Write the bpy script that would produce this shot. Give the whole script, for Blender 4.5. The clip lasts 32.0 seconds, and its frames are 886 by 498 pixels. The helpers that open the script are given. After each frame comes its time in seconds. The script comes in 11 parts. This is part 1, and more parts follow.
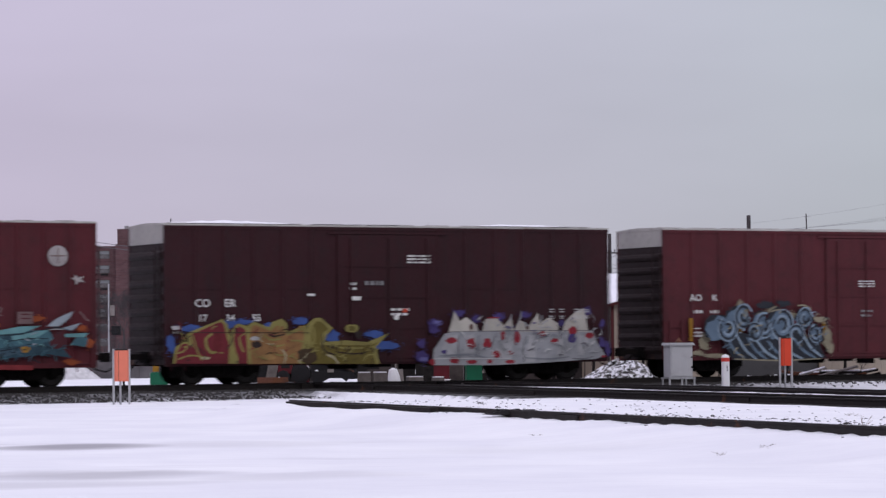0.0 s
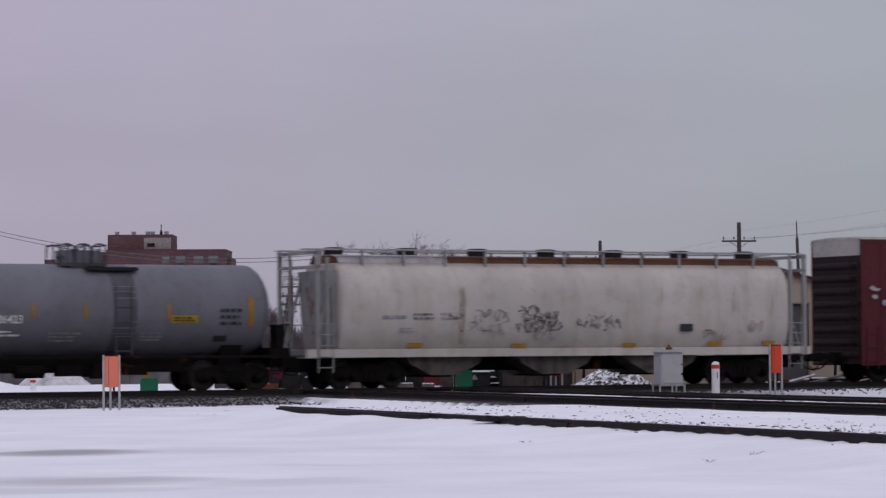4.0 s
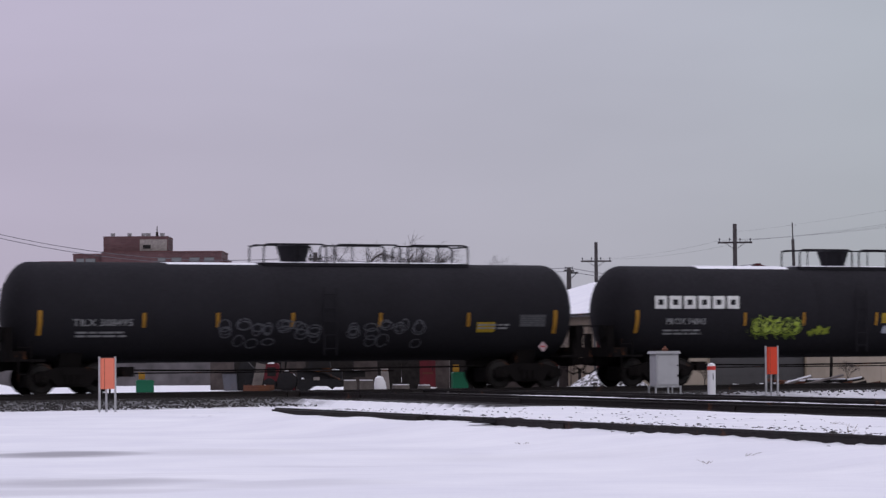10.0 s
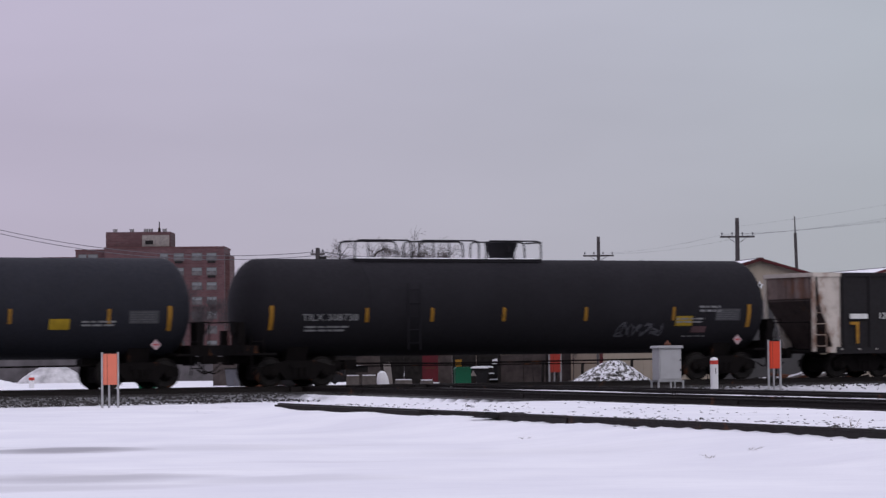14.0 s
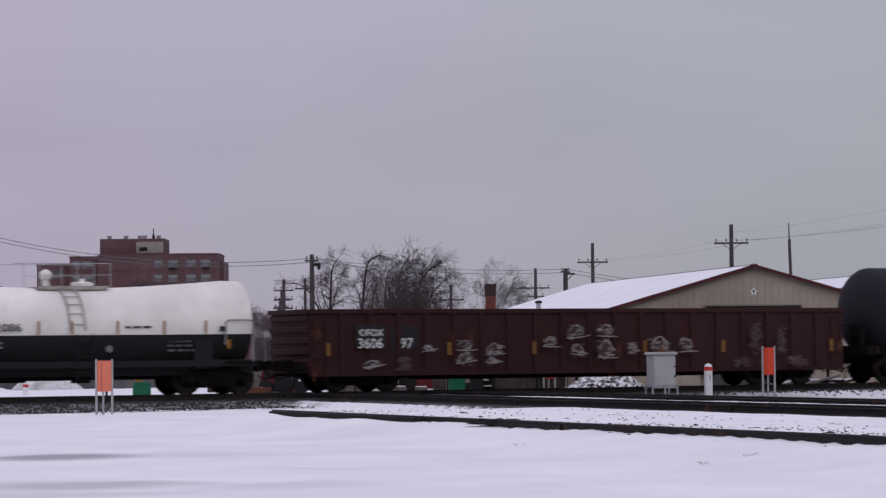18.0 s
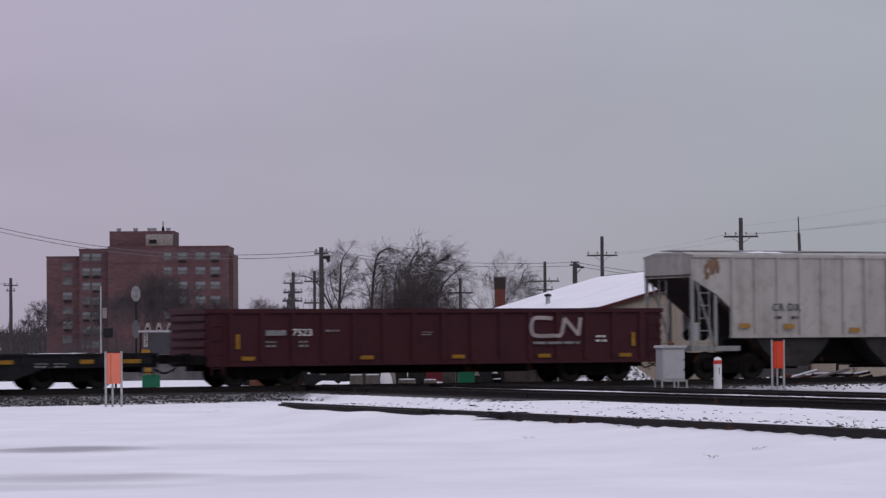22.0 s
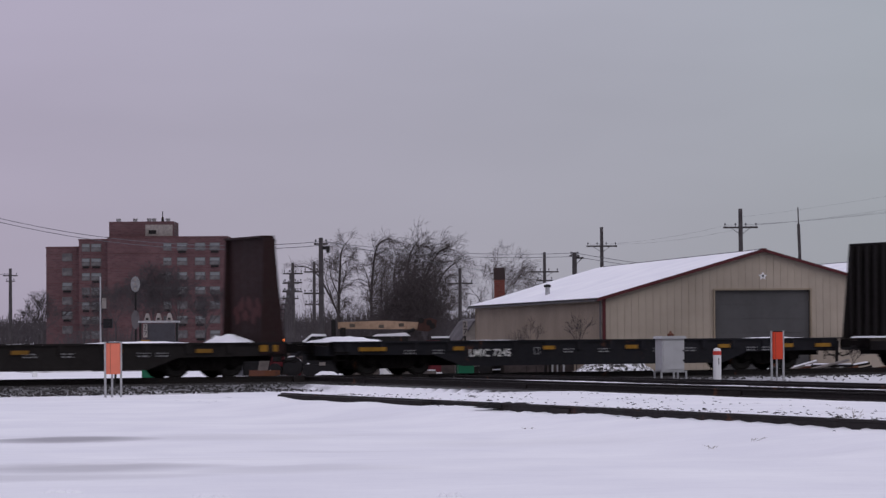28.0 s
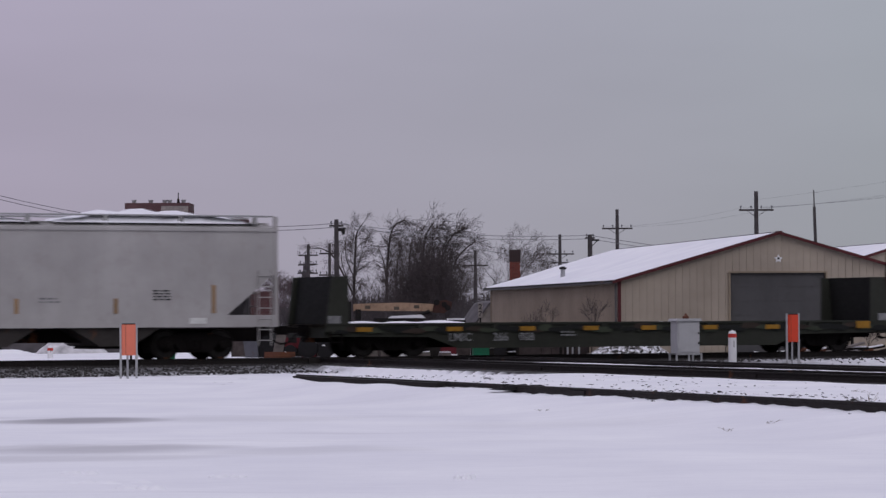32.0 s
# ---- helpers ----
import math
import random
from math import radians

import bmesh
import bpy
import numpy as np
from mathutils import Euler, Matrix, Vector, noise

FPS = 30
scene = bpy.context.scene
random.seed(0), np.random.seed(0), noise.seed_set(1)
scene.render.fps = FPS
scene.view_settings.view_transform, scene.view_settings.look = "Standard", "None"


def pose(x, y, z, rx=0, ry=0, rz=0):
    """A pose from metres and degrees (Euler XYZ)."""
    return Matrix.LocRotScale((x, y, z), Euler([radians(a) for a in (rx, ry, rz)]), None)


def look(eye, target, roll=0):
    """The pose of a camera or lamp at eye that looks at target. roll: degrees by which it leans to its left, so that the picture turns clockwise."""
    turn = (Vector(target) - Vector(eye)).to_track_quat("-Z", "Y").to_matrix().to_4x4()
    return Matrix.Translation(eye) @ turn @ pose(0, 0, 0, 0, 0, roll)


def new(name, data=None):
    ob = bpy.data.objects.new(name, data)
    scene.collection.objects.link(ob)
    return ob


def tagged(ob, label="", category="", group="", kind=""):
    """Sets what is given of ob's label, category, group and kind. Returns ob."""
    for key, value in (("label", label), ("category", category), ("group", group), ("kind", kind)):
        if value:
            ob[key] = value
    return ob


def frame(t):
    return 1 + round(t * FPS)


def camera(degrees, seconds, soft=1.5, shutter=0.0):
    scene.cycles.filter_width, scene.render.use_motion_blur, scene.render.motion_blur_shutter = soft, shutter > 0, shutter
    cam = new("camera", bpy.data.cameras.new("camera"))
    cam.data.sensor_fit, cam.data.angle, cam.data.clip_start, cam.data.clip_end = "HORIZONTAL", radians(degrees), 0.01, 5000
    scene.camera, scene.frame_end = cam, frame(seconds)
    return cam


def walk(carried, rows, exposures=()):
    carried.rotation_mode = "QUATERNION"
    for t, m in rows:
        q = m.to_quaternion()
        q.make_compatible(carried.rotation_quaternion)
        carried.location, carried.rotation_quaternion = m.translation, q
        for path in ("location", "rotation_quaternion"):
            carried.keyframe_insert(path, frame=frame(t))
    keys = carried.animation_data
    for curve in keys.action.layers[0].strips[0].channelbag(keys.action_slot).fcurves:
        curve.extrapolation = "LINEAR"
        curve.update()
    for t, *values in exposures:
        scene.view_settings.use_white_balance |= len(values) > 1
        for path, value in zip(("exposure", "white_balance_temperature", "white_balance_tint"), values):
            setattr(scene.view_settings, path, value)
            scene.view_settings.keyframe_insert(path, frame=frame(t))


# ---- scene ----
# camera: stands still on a tripod beside the line, pans and tilts a little
LENS = 16.81
EYE = (0.0, 0.0, 1.22)
# seconds, yaw to the left, pitch up, roll
PATH = [
    (0.0, 0.197, 1.791, -0.49), (0.5, 0.180, 1.775, -0.50), (1.0, 0.153, 1.795, -0.52), (1.5, 0.083, 1.873, -0.54),
    (2.0, 0.027, 1.923, -0.54), (2.5, 0.018, 1.908, -0.46), (3.0, 0.033, 1.904, -0.40), (3.5, 0.018, 1.903, -0.33),
    (4.0, 0.013, 1.914, -0.38), (4.5, 0.015, 1.925, -0.35), (6.5, 0.109, 1.820, -0.37), (7.0, 0.151, 1.781, -0.32),
    (7.5, 0.132, 1.832, -0.34), (8.0, 0.049, 1.898, -0.35), (8.5, 0.017, 1.895, -0.38), (9.0, 0.000, 1.910, -0.43),
    (9.5, -0.011, 1.929, -0.44), (10.0, -0.066, 1.943, -0.41), (10.5, -0.090, 1.928, -0.37), (11.0, -0.124, 1.953, -0.37),
    (11.5, -0.159, 1.996, -0.37), (12.0, -0.163, 2.030, -0.35), (12.5, -0.033, 1.872, -0.33), (13.0, 0.081, 1.763, -0.40),
    (13.5, 0.087, 1.760, -0.50), (14.0, -0.020, 1.847, -0.55), (14.5, -0.113, 1.907, -0.53), (16.5, -0.101, 1.926, -0.53),
    (17.0, -0.069, 1.906, -0.53), (17.5, -0.083, 1.938, -0.57), (18.0, -0.133, 1.971, -0.59), (18.5, -0.187, 1.996, -0.58),
    (19.0, -0.215, 1.999, -0.56), (19.5, -0.207, 2.019, -0.53), (20.0, -0.211, 2.038, -0.51), (20.5, -0.207, 2.003, -0.49),
    (21.0, -0.122, 1.940, -0.46), (21.5, -0.007, 1.874, -0.49), (22.0, 0.049, 1.838, -0.48), (22.5, 0.044, 1.826, -0.50),
    (23.0, 0.008, 1.821, -0.44), (23.5, -0.072, 1.859, -0.46), (24.0, -0.060, 1.875, -0.46), (24.5, -0.058, 1.887, -0.45),
    (26.5, -0.187, 1.933, -0.43), (27.0, -0.142, 1.873, -0.39), (27.5, -0.058, 1.742, -0.41), (28.0, 0.043, 1.659, -0.44),
    (28.5, 0.071, 1.688, -0.47), (29.0, 0.028, 1.721, -0.46), (29.5, -0.006, 1.710, -0.49), (30.0, 0.006, 1.696, -0.51),
    (30.5, 0.053, 1.685, -0.50), (31.0, 0.088, 1.626, -0.41), (31.5, 0.284, 1.364, -0.33), (32.0, 0.340, 1.316, -0.31),
]


def aim(yaw, pitch, roll):
    a, b = radians(yaw), radians(pitch)
    return look(EYE, (EYE[0] - 100 * math.sin(a), EYE[1] + 100 * math.cos(a), EYE[2] + 100 * math.tan(b)), roll)


cam = camera(LENS, 32.0, soft=1.4, shutter=0.33)
# the camera's automatic exposure drifts a little: seconds, stops
EXPOSURES = [(0.0, 0.08), (1.0, 0.06), (3.0, -0.08), (4.0, -0.34), (7.0, -0.22), (9.0, -0.12), (12.0, -0.1), (14.0, -0.08), (17.0, -0.17), (18.0, -0.28), (19.0, -0.42), (20.0, -0.44), (21.0, -0.36), (22.0, -0.3), (23.0, -0.3), (24.0, -0.38), (27.0, -0.33), (28.0, -0.34), (30.0, -0.36), (31.0, -0.36), (32.0, -0.42)]
walk(cam, [(t, aim(y, p, r)) for t, y, p, r in PATH], EXPOSURES)

# ---- daylight: a closed overcast sky, brighter overhead than at the horizon ----
world = bpy.data.worlds.new("overcast_sky")
scene.world = world
world.use_nodes = True
wn, wl = world.node_tree.nodes, world.node_tree.links
wbg = wn["Background"]
wco = wn.new("ShaderNodeTexCoord")
wsep = wn.new("ShaderNodeSeparateXYZ")
wl.new(wco.outputs["Generated"], wsep.inputs[0])
# lilac cloud to the west, blue-grey to the east
wside = wn.new("ShaderNodeMapRange")
wside.inputs[1].default_value, wside.inputs[2].default_value = -0.16, 0.16
wl.new(wsep.outputs[0], wside.inputs[0])
wnoise = wn.new("ShaderNodeTexNoise")
wnoise.inputs["Scale"].default_value, wnoise.inputs["Detail"].default_value = 9.0, 3.0
wmap = wn.new("ShaderNodeMapping")
wmap.inputs["Scale"].default_value = (0.7, 0.7, 2.6)
wl.new(wco.outputs["Generated"], wmap.inputs[0])
wl.new(wmap.outputs[0], wnoise.inputs[0])
wcol = wn.new("ShaderNodeValToRGB")
wcol.color_ramp.elements[0].color = (0.47, 0.415, 0.55, 1)
wcol.color_ramp.elements[1].color = (0.39, 0.41, 0.465, 1)
wl.new(wside.outputs[0], wcol.inputs[0])
wlift = wn.new("ShaderNodeMath")
wlift.operation = "MULTIPLY_ADD"
wlift.inputs[1].default_value, wlift.inputs[2].default_value = 0.22, 0.89
wl.new(wnoise.outputs["Fac"], wlift.inputs[0])
wup = wn.new("ShaderNodeMapRange")
wup.inputs[1].default_value, wup.inputs[2].default_value = 0.0, 1.0
wup.inputs[3].default_value, wup.inputs[4].default_value = 0.94, 2.4
wl.new(wsep.outputs[2], wup.inputs[0])
wmul = wn.new("ShaderNodeMath")
wmul.operation = "MULTIPLY"
wl.new(wlift.outputs[0], wmul.inputs[0])
wl.new(wup.outputs[0], wmul.inputs[1])
wsc = wn.new("ShaderNodeVectorMath")
wsc.operation = "SCALE"
wtop = wn.new("ShaderNodeMix")
wtop.data_type = "RGBA"
wrise = wn.new("ShaderNodeMapRange")
wrise.inputs[1].default_value, wrise.inputs[2].default_value = 0.2, 0.5
wl.new(wsep.outputs[2], wrise.inputs[0])
wl.new(wrise.outputs[0], wtop.inputs[0])
wl.new(wcol.outputs[0], wtop.inputs[6])
wtop.inputs[7].default_value = (0.432, 0.42, 0.515, 1)
wl.new(wtop.outputs[2], wsc.inputs[0])
wl.new(wmul.outputs[0], wsc.inputs["Scale"])
wsky = wn.new("ShaderNodeTexSky")
wsky.sky_type = "NISHITA"
wsky.sun_disc = False
wsky.sun_elevation, wsky.sun_rotation = radians(32), radians(200)
wthin = wn.new("ShaderNodeVectorMath")
wthin.operation = "MULTIPLY_ADD"
wthin.inputs[1].default_value = (0.006, 0.006, 0.006)
wl.new(wsky.outputs[0], wthin.inputs[0])
wl.new(wsc.outputs[0], wthin.inputs[2])
wl.new(wthin.outputs[0], wbg.inputs[0])
wbg.inputs[1].default_value = 1.0

sun_data = bpy.data.lights.new("sun", "SUN")
sun_data.energy, sun_data.angle, sun_data.color = 0.5, radians(30), (1.0, 0.97, 0.93)
sun = new("sun", sun_data)
sun.matrix_world = look((0, 0, 0), (-0.3, 0.75, -0.6))

# ---- materials ----
def nodes_of(name, rough=0.7, metal=0.0, spec=0.3):
    m = bpy.data.materials.new(name)
    m.use_nodes = True
    nt = m.node_tree
    b = nt.nodes["Principled BSDF"]
    b.inputs["Roughness"].default_value = rough
    b.inputs["Metallic"].default_value = metal
    b.inputs["Specular IOR Level"].default_value = spec * 0.7
    return m, nt, b


def add_noise(nt, scale, detail=4.0, stretch=None, rough=0.55, space="Object"):
    co = nt.nodes.new("ShaderNodeTexCoord")
    src = co.outputs[space]
    if stretch:
        mp = nt.nodes.new("ShaderNodeMapping")
        mp.inputs["Scale"].default_value = stretch
        nt.links.new(src, mp.inputs[0])
        src = mp.outputs[0]
    n = nt.nodes.new("ShaderNodeTexNoise")
    n.inputs["Scale"].default_value, n.inputs["Detail"].default_value = scale, detail
    n.inputs["Roughness"].default_value = rough
    nt.links.new(src, n.inputs["Vector"])
    return n.outputs["Fac"]


def span(nt, value, a, b, lo=0.0, hi=1.0):
    r = nt.nodes.new("ShaderNodeMapRange")
    for i, v in enumerate((a, b, lo, hi)):
        r.inputs[i + 1].default_value = v
    nt.links.new(value, r.inputs[0])
    return r.outputs[0]


def blend(nt, fac, a, b):
    mx = nt.nodes.new("ShaderNodeMix")
    mx.data_type = "RGBA"
    nt.links.new(fac, mx.inputs[0])
    for sock, v in ((mx.inputs[6], a), (mx.inputs[7], b)):
        if isinstance(v, tuple):
            sock.default_value = (*v[:3], 1)
        else:
            nt.links.new(v, sock)
    return mx.outputs[2]


def relief(nt, b, height, strength, distance):
    bp = nt.nodes.new("ShaderNodeBump")
    bp.inputs["Strength"].default_value, bp.inputs["Distance"].default_value = strength, distance
    nt.links.new(height, bp.inputs["Height"])
    nt.links.new(bp.outputs[0], b.inputs["Normal"])


def tone(c, k):
    return tuple(min(1.0, v * k) for v in c)


def coat(name, col, rough=0.6, grime=0.45, rust=0.0, metal=0.0, grimecol=(0.018, 0.014, 0.013), streaks=0.5):
    """Weathered paint on steel: patches, downward dirt streaks, grain and rust spots."""
    m, nt, b = nodes_of(name, rough, metal)
    c = blend(nt, span(nt, add_noise(nt, 0.45, 5), 0.3, 0.75), tone(col, 0.82), tone(col, 1.15))
    c = blend(nt, span(nt, add_noise(nt, 1.6, 6, (1.6, 1.6, 0.12)), 0.48, 0.78, 0.0, grime * streaks), c, grimecol)
    c = blend(nt, span(nt, add_noise(nt, 3.0, 8), 0.52, 0.8, 0.0, grime), c, grimecol)
    if rust:
        c = blend(nt, span(nt, add_noise(nt, 0.9, 9, (1, 1, 0.5), 0.7), 0.62 - 0.2 * rust, 0.68 - 0.12 * rust, 0.0, 0.85), c, (0.13, 0.05, 0.022))
    nt.links.new(c, b.inputs["Base Color"])
    fine = add_noise(nt, 9.0, 5)
    nt.links.new(span(nt, fine, 0.2, 0.8, rough - 0.12, min(1, rough + 0.15)), b.inputs["Roughness"])
    relief(nt, b, add_noise(nt, 2.2, 4), 0.35, 0.02)
    return m


def plain(name, col, rough=0.8, metal=0.0, vary=0.25, scale=6.0, bump=0.3):
    m, nt, b = nodes_of(name, rough, metal)
    c = blend(nt, span(nt, add_noise(nt, scale, 6), 0.3, 0.72), tone(col, 1 - vary), tone(col, 1 + vary))
    nt.links.new(c, b.inputs["Base Color"])
    if bump:
        relief(nt, b, add_noise(nt, scale * 4, 5), bump, 0.01)
    return m


def snow_material():
    m, nt, b = nodes_of("snow", 0.75, 0, 0.2)
    c = blend(nt, span(nt, add_noise(nt, 0.5, 6), 0.35, 0.7), (0.76, 0.76, 0.8), (0.85, 0.85, 0.87))
    nt.links.new(c, b.inputs["Base Color"])
    relief(nt, b, add_noise(nt, 5.0, 6), 0.5, 0.03)
    return m


def ground_material():
    """Snow over a gravel lot: worn thin along wheel tracks, gravel showing by the rails."""
    m, nt, b = nodes_of("snow_ground", 0.85, 0, 0.2)
    co = nt.nodes.new("ShaderNodeTexCoord")
    sep = nt.nodes.new("ShaderNodeSeparateXYZ")
    nt.links.new(co.outputs["Object"], sep.inputs[0])

    def calc(op, a, c=None, d=None):
        n = nt.nodes.new("ShaderNodeMath")
        n.operation = op
        for i, v in enumerate((a, c, d)):
            if v is None:
                continue
            if isinstance(v, (int, float)):
                n.inputs[i].default_value = v
            else:
                nt.links.new(v, n.inputs[i])
        return n.outputs[0]
    x, y = sep.outputs[0], sep.outputs[1]
    # distance across the train's line
    w = calc("ADD", calc("MULTIPLY", x, N[0]), calc("MULTIPLY", calc("SUBTRACT", y, P0[1]), N[1]))
    a = calc("ADD", calc("MULTIPLY", x, SIDE[0]), calc("MULTIPLY", calc("SUBTRACT", y, 57.0), SIDE[1]))
    snow = blend(nt, span(nt, add_noise(nt, 0.35, 7), 0.35, 0.7), (0.76, 0.76, 0.8), (0.86, 0.86, 0.88))
    stone = blend(nt, span(nt, add_noise(nt, 9.0, 6), 0.35, 0.65), (0.012, 0.0112, 0.0112), (0.06, 0.056, 0.054))
    # open ballast along the train's track
    wob = calc("MULTIPLY_ADD", add_noise(nt, 0.35, 4), 3.0, -1.5)
    wv = calc("ADD", w, wob)
    bed = calc("MULTIPLY", span(nt, wv, -6.6, -5.6), span(nt, calc("ADD", w, calc("MULTIPLY", wob, 0.3)), 2.6, 3.6, 1.0, 0.0))
    bed = calc("MULTIPLY", bed, span(nt, x, -6.0, -2.2, 1.0, 0.0))
    patch = span(nt, add_noise(nt, 3.2, 8, None, 0.7), 0.44, 0.56)
    near = calc("MAXIMUM", span(nt, w, -2.0, -1.2), calc("MULTIPLY", span(nt, calc("ADD", w, calc("MULTIPLY", wob, 0.3)), -3.6, -2.8), span(nt, x, 7.0, 12.0, 1.0, 0.0)))
    deep = calc("MULTIPLY", near, span(nt, calc("ADD", w, calc("MULTIPLY", wob, 0.15)), 2.6, 3.1, 1.0, 0.0))
    bare = calc("MAXIMUM", calc("MULTIPLY", bed, patch), calc("MULTIPLY", deep, span(nt, patch, 0.0, 1.0, 0.82, 1.0)))
    # stones poking through between the side tracks
    yard = calc("MULTIPLY", span(nt, a, -0.4, 0.3), span(nt, add_noise(nt, 2.4, 7, (1.0, 0.6, 1), 0.65), 0.64, 0.69, 0.0, 0.85))
    yard = calc("MULTIPLY", calc("MULTIPLY", yard, span(nt, a, 8.6, 9.3, 1.0, 0.3)), span(nt, w, 2.5, 4.0, 1.0, 0.35))
    bare = calc("MAXIMUM", bare, yard)
    # dark brown ground round the parked machines beyond the line
    dark_yard = calc("MULTIPLY", calc("MULTIPLY", span(nt, calc("ADD", x, wob), -8.2, -6.8), span(nt, calc("ADD", x, wob), 15.0, 17.0, 1.0, 0.0)), calc("MULTIPLY", span(nt, w, 3.4, 4.6), span(nt, y, 150.0, 160.0, 1.0, 0.0)))
    dark_yard = calc("MULTIPLY", dark_yard, span(nt, add_noise(nt, 1.1, 6, (0.6, 1.4, 1), 0.6), 0.66, 0.6, 0.0, 0.92))
    # dark beds of the two side tracks that are kept open
    slant = calc("MULTIPLY_ADD", x, 0.18, calc("ADD", a, calc("MULTIPLY", wob, 0.1)))
    bare = calc("MAXIMUM", bare, calc("MULTIPLY", span(nt, w, 2.0, 3.0, 1.0, 0.0), calc("MULTIPLY", span(nt, slant, 8.05, 8.4, 0.0, 0.95), span(nt, a, 11.55, 11.9, 1.0, 0.0))))
    off = calc("ABSOLUTE", calc("SUBTRACT", calc("ADD", a, calc("MULTIPLY", wob, 0.08)), 14.5))
    bare = calc("MAXIMUM", bare, calc("MULTIPLY", span(nt, w, 2.0, 3.0, 1.0, 0.0), span(nt, off, 1.05, 1.3, 0.95, 0.0)))
    # the strip between them is bare where they close up on the main line
    bare = calc("MAXIMUM", bare, calc("MULTIPLY", calc("MULTIPLY", span(nt, a, 10.5, 11.0), span(nt, w, 2.0, 3.0, 1.0, 0.0)), span(nt, calc("ADD", x, calc("MULTIPLY", wob, 0.15)), 1.9, 2.3, 0.95, 0.0)))
    # trodden cinders between the second side track and the main line
    cinders = calc("MULTIPLY", calc("MULTIPLY", span(nt, a, 13.2, 13.8), span(nt, w, -1.0, 2.0, 1.0, 0.0)), span(nt, calc("ADD", x, calc("MULTIPLY", wob, 2.0)), 8.0, 14.0, 0.95, 0.25))
    bare = calc("MAXIMUM", bare, calc("MULTIPLY", cinders, span(nt, patch, 0.0, 1.0, 0.7, 1.0)))
    # thin, driven snow on the near lot
    ruts = span(nt, add_noise(nt, 0.30, 5, (0.16, 1.5, 1), 0.6), 0.58, 0.76)
    ruts = calc("MULTIPLY", ruts, calc("MULTIPLY", span(nt, y, 58.0, 46.0), span(nt, x, -1.0, 2.0, 0.5, 0.1)))
    # a long bare streak and fainter ones where cars have turned
    for cx, cy, rx, ry, k in ((-5.9, 46.5, 1.8, 1.4, 0.85), (-4.4, 36.6, 2.1, 1.7, 0.52), (-4.6, 34.2, 2.4, 1.2, 0.3), (-3.6, 46.8, 2.4, 1.6, 0.2), (-1.8, 35.5, 1.7, 1.5, 0.22), (1.2, 44.0, 2.5, 1.6, 0.1)):
        ex = calc("POWER", calc("ABSOLUTE", calc("DIVIDE", calc("SUBTRACT", x, cx), rx)), 2.0)
        ey = calc("POWER", calc("ABSOLUTE", calc("DIVIDE", calc("SUBTRACT", calc("ADD", y, calc("MULTIPLY", wob, 0.8)), cy), ry)), 2.0)
        ruts = calc("MAXIMUM", ruts, span(nt, calc("ADD", ex, ey), 1.0, 0.1, 0.0, k))
    snow = blend(nt, span(nt, add_noise(nt, 2.6, 8, (0.5, 1.6, 1), 0.7), 0.42, 0.72, 0.0, 0.32), snow, (0.68, 0.68, 0.72))
    c = blend(nt, ruts, snow, (0.30, 0.29, 0.31))
    c = blend(nt, dark_yard, c, (0.05, 0.038, 0.034))
    c = blend(nt, bare, c, stone)
    nt.links.new(c, b.inputs["Base Color"])
    h = calc("ADD", calc("MULTIPLY", add_noise(nt, 6.0, 6), calc("ADD", bare, 0.25)), calc("MULTIPLY", ruts, -0.6))
    h = calc("ADD", h, calc("MULTIPLY", add_noise(nt, 17.0, 5), 0.12))
    relief(nt, b, h, 0.8, 0.07)
    return m


def brick_material(name, col, mortar, scale=1.0):
    m, nt, b = nodes_of(name, 0.9)
    co = nt.nodes.new("ShaderNodeTexCoord")
    mp = nt.nodes.new("ShaderNodeMapping")
    mp.inputs["Rotation"].default_value = (radians(90), 0, 0)
    nt.links.new(co.outputs["Object"], mp.inputs[0])
    br = nt.nodes.new("ShaderNodeTexBrick")
    br.inputs["Color1"].default_value = (*tone(col, 0.85), 1)
    br.inputs["Color2"].default_value = (*tone(col, 1.2), 1)
    br.inputs["Mortar"].default_value = (*mortar, 1)
    br.inputs["Scale"].default_value = scale
    br.inputs["Mortar Size"].default_value = 0.012
    br.inputs["Brick Width"].default_value, br.inputs["Row Height"].default_value = 0.4, 0.15
    nt.links.new(mp.outputs[0], br.inputs["Vector"])
    c = blend(nt, span(nt, add_noise(nt, 0.15, 5), 0.35, 0.7, 0.0, 0.45), br.outputs["Color"], tone(col, 0.6))
    nt.links.new(c, b.inputs["Base Color"])
    return m


def glass_material():
    m, nt, b = nodes_of("window_glass", 0.08, 0, 0.6)
    c = blend(nt, span(nt, add_noise(nt, 0.6, 3), 0.4, 0.6), (0.06, 0.055, 0.06), (0.12, 0.115, 0.115))
    nt.links.new(c, b.inputs["Base Color"])
    return m


def glow_material(name, col, power):
    m, nt, b = nodes_of(name, 0.5)
    b.inputs["Base Color"].default_value = (*col, 1)
    b.inputs["Emission Color"].default_value = (*col, 1)
    b.inputs["Emission Strength"].default_value = power
    return m


# the train's line: bearing, a point on the near side of the cars, and its two axes
BEARING = 27.0
P0 = (0.0, 94.77)
D = (math.cos(radians(BEARING)), math.sin(radians(BEARING)))
N = (-D[1], D[0])
# the side tracks: their run to the back, and the way across them
RUN = (-0.372, 0.928)
SIDE = (0.928, 0.372)

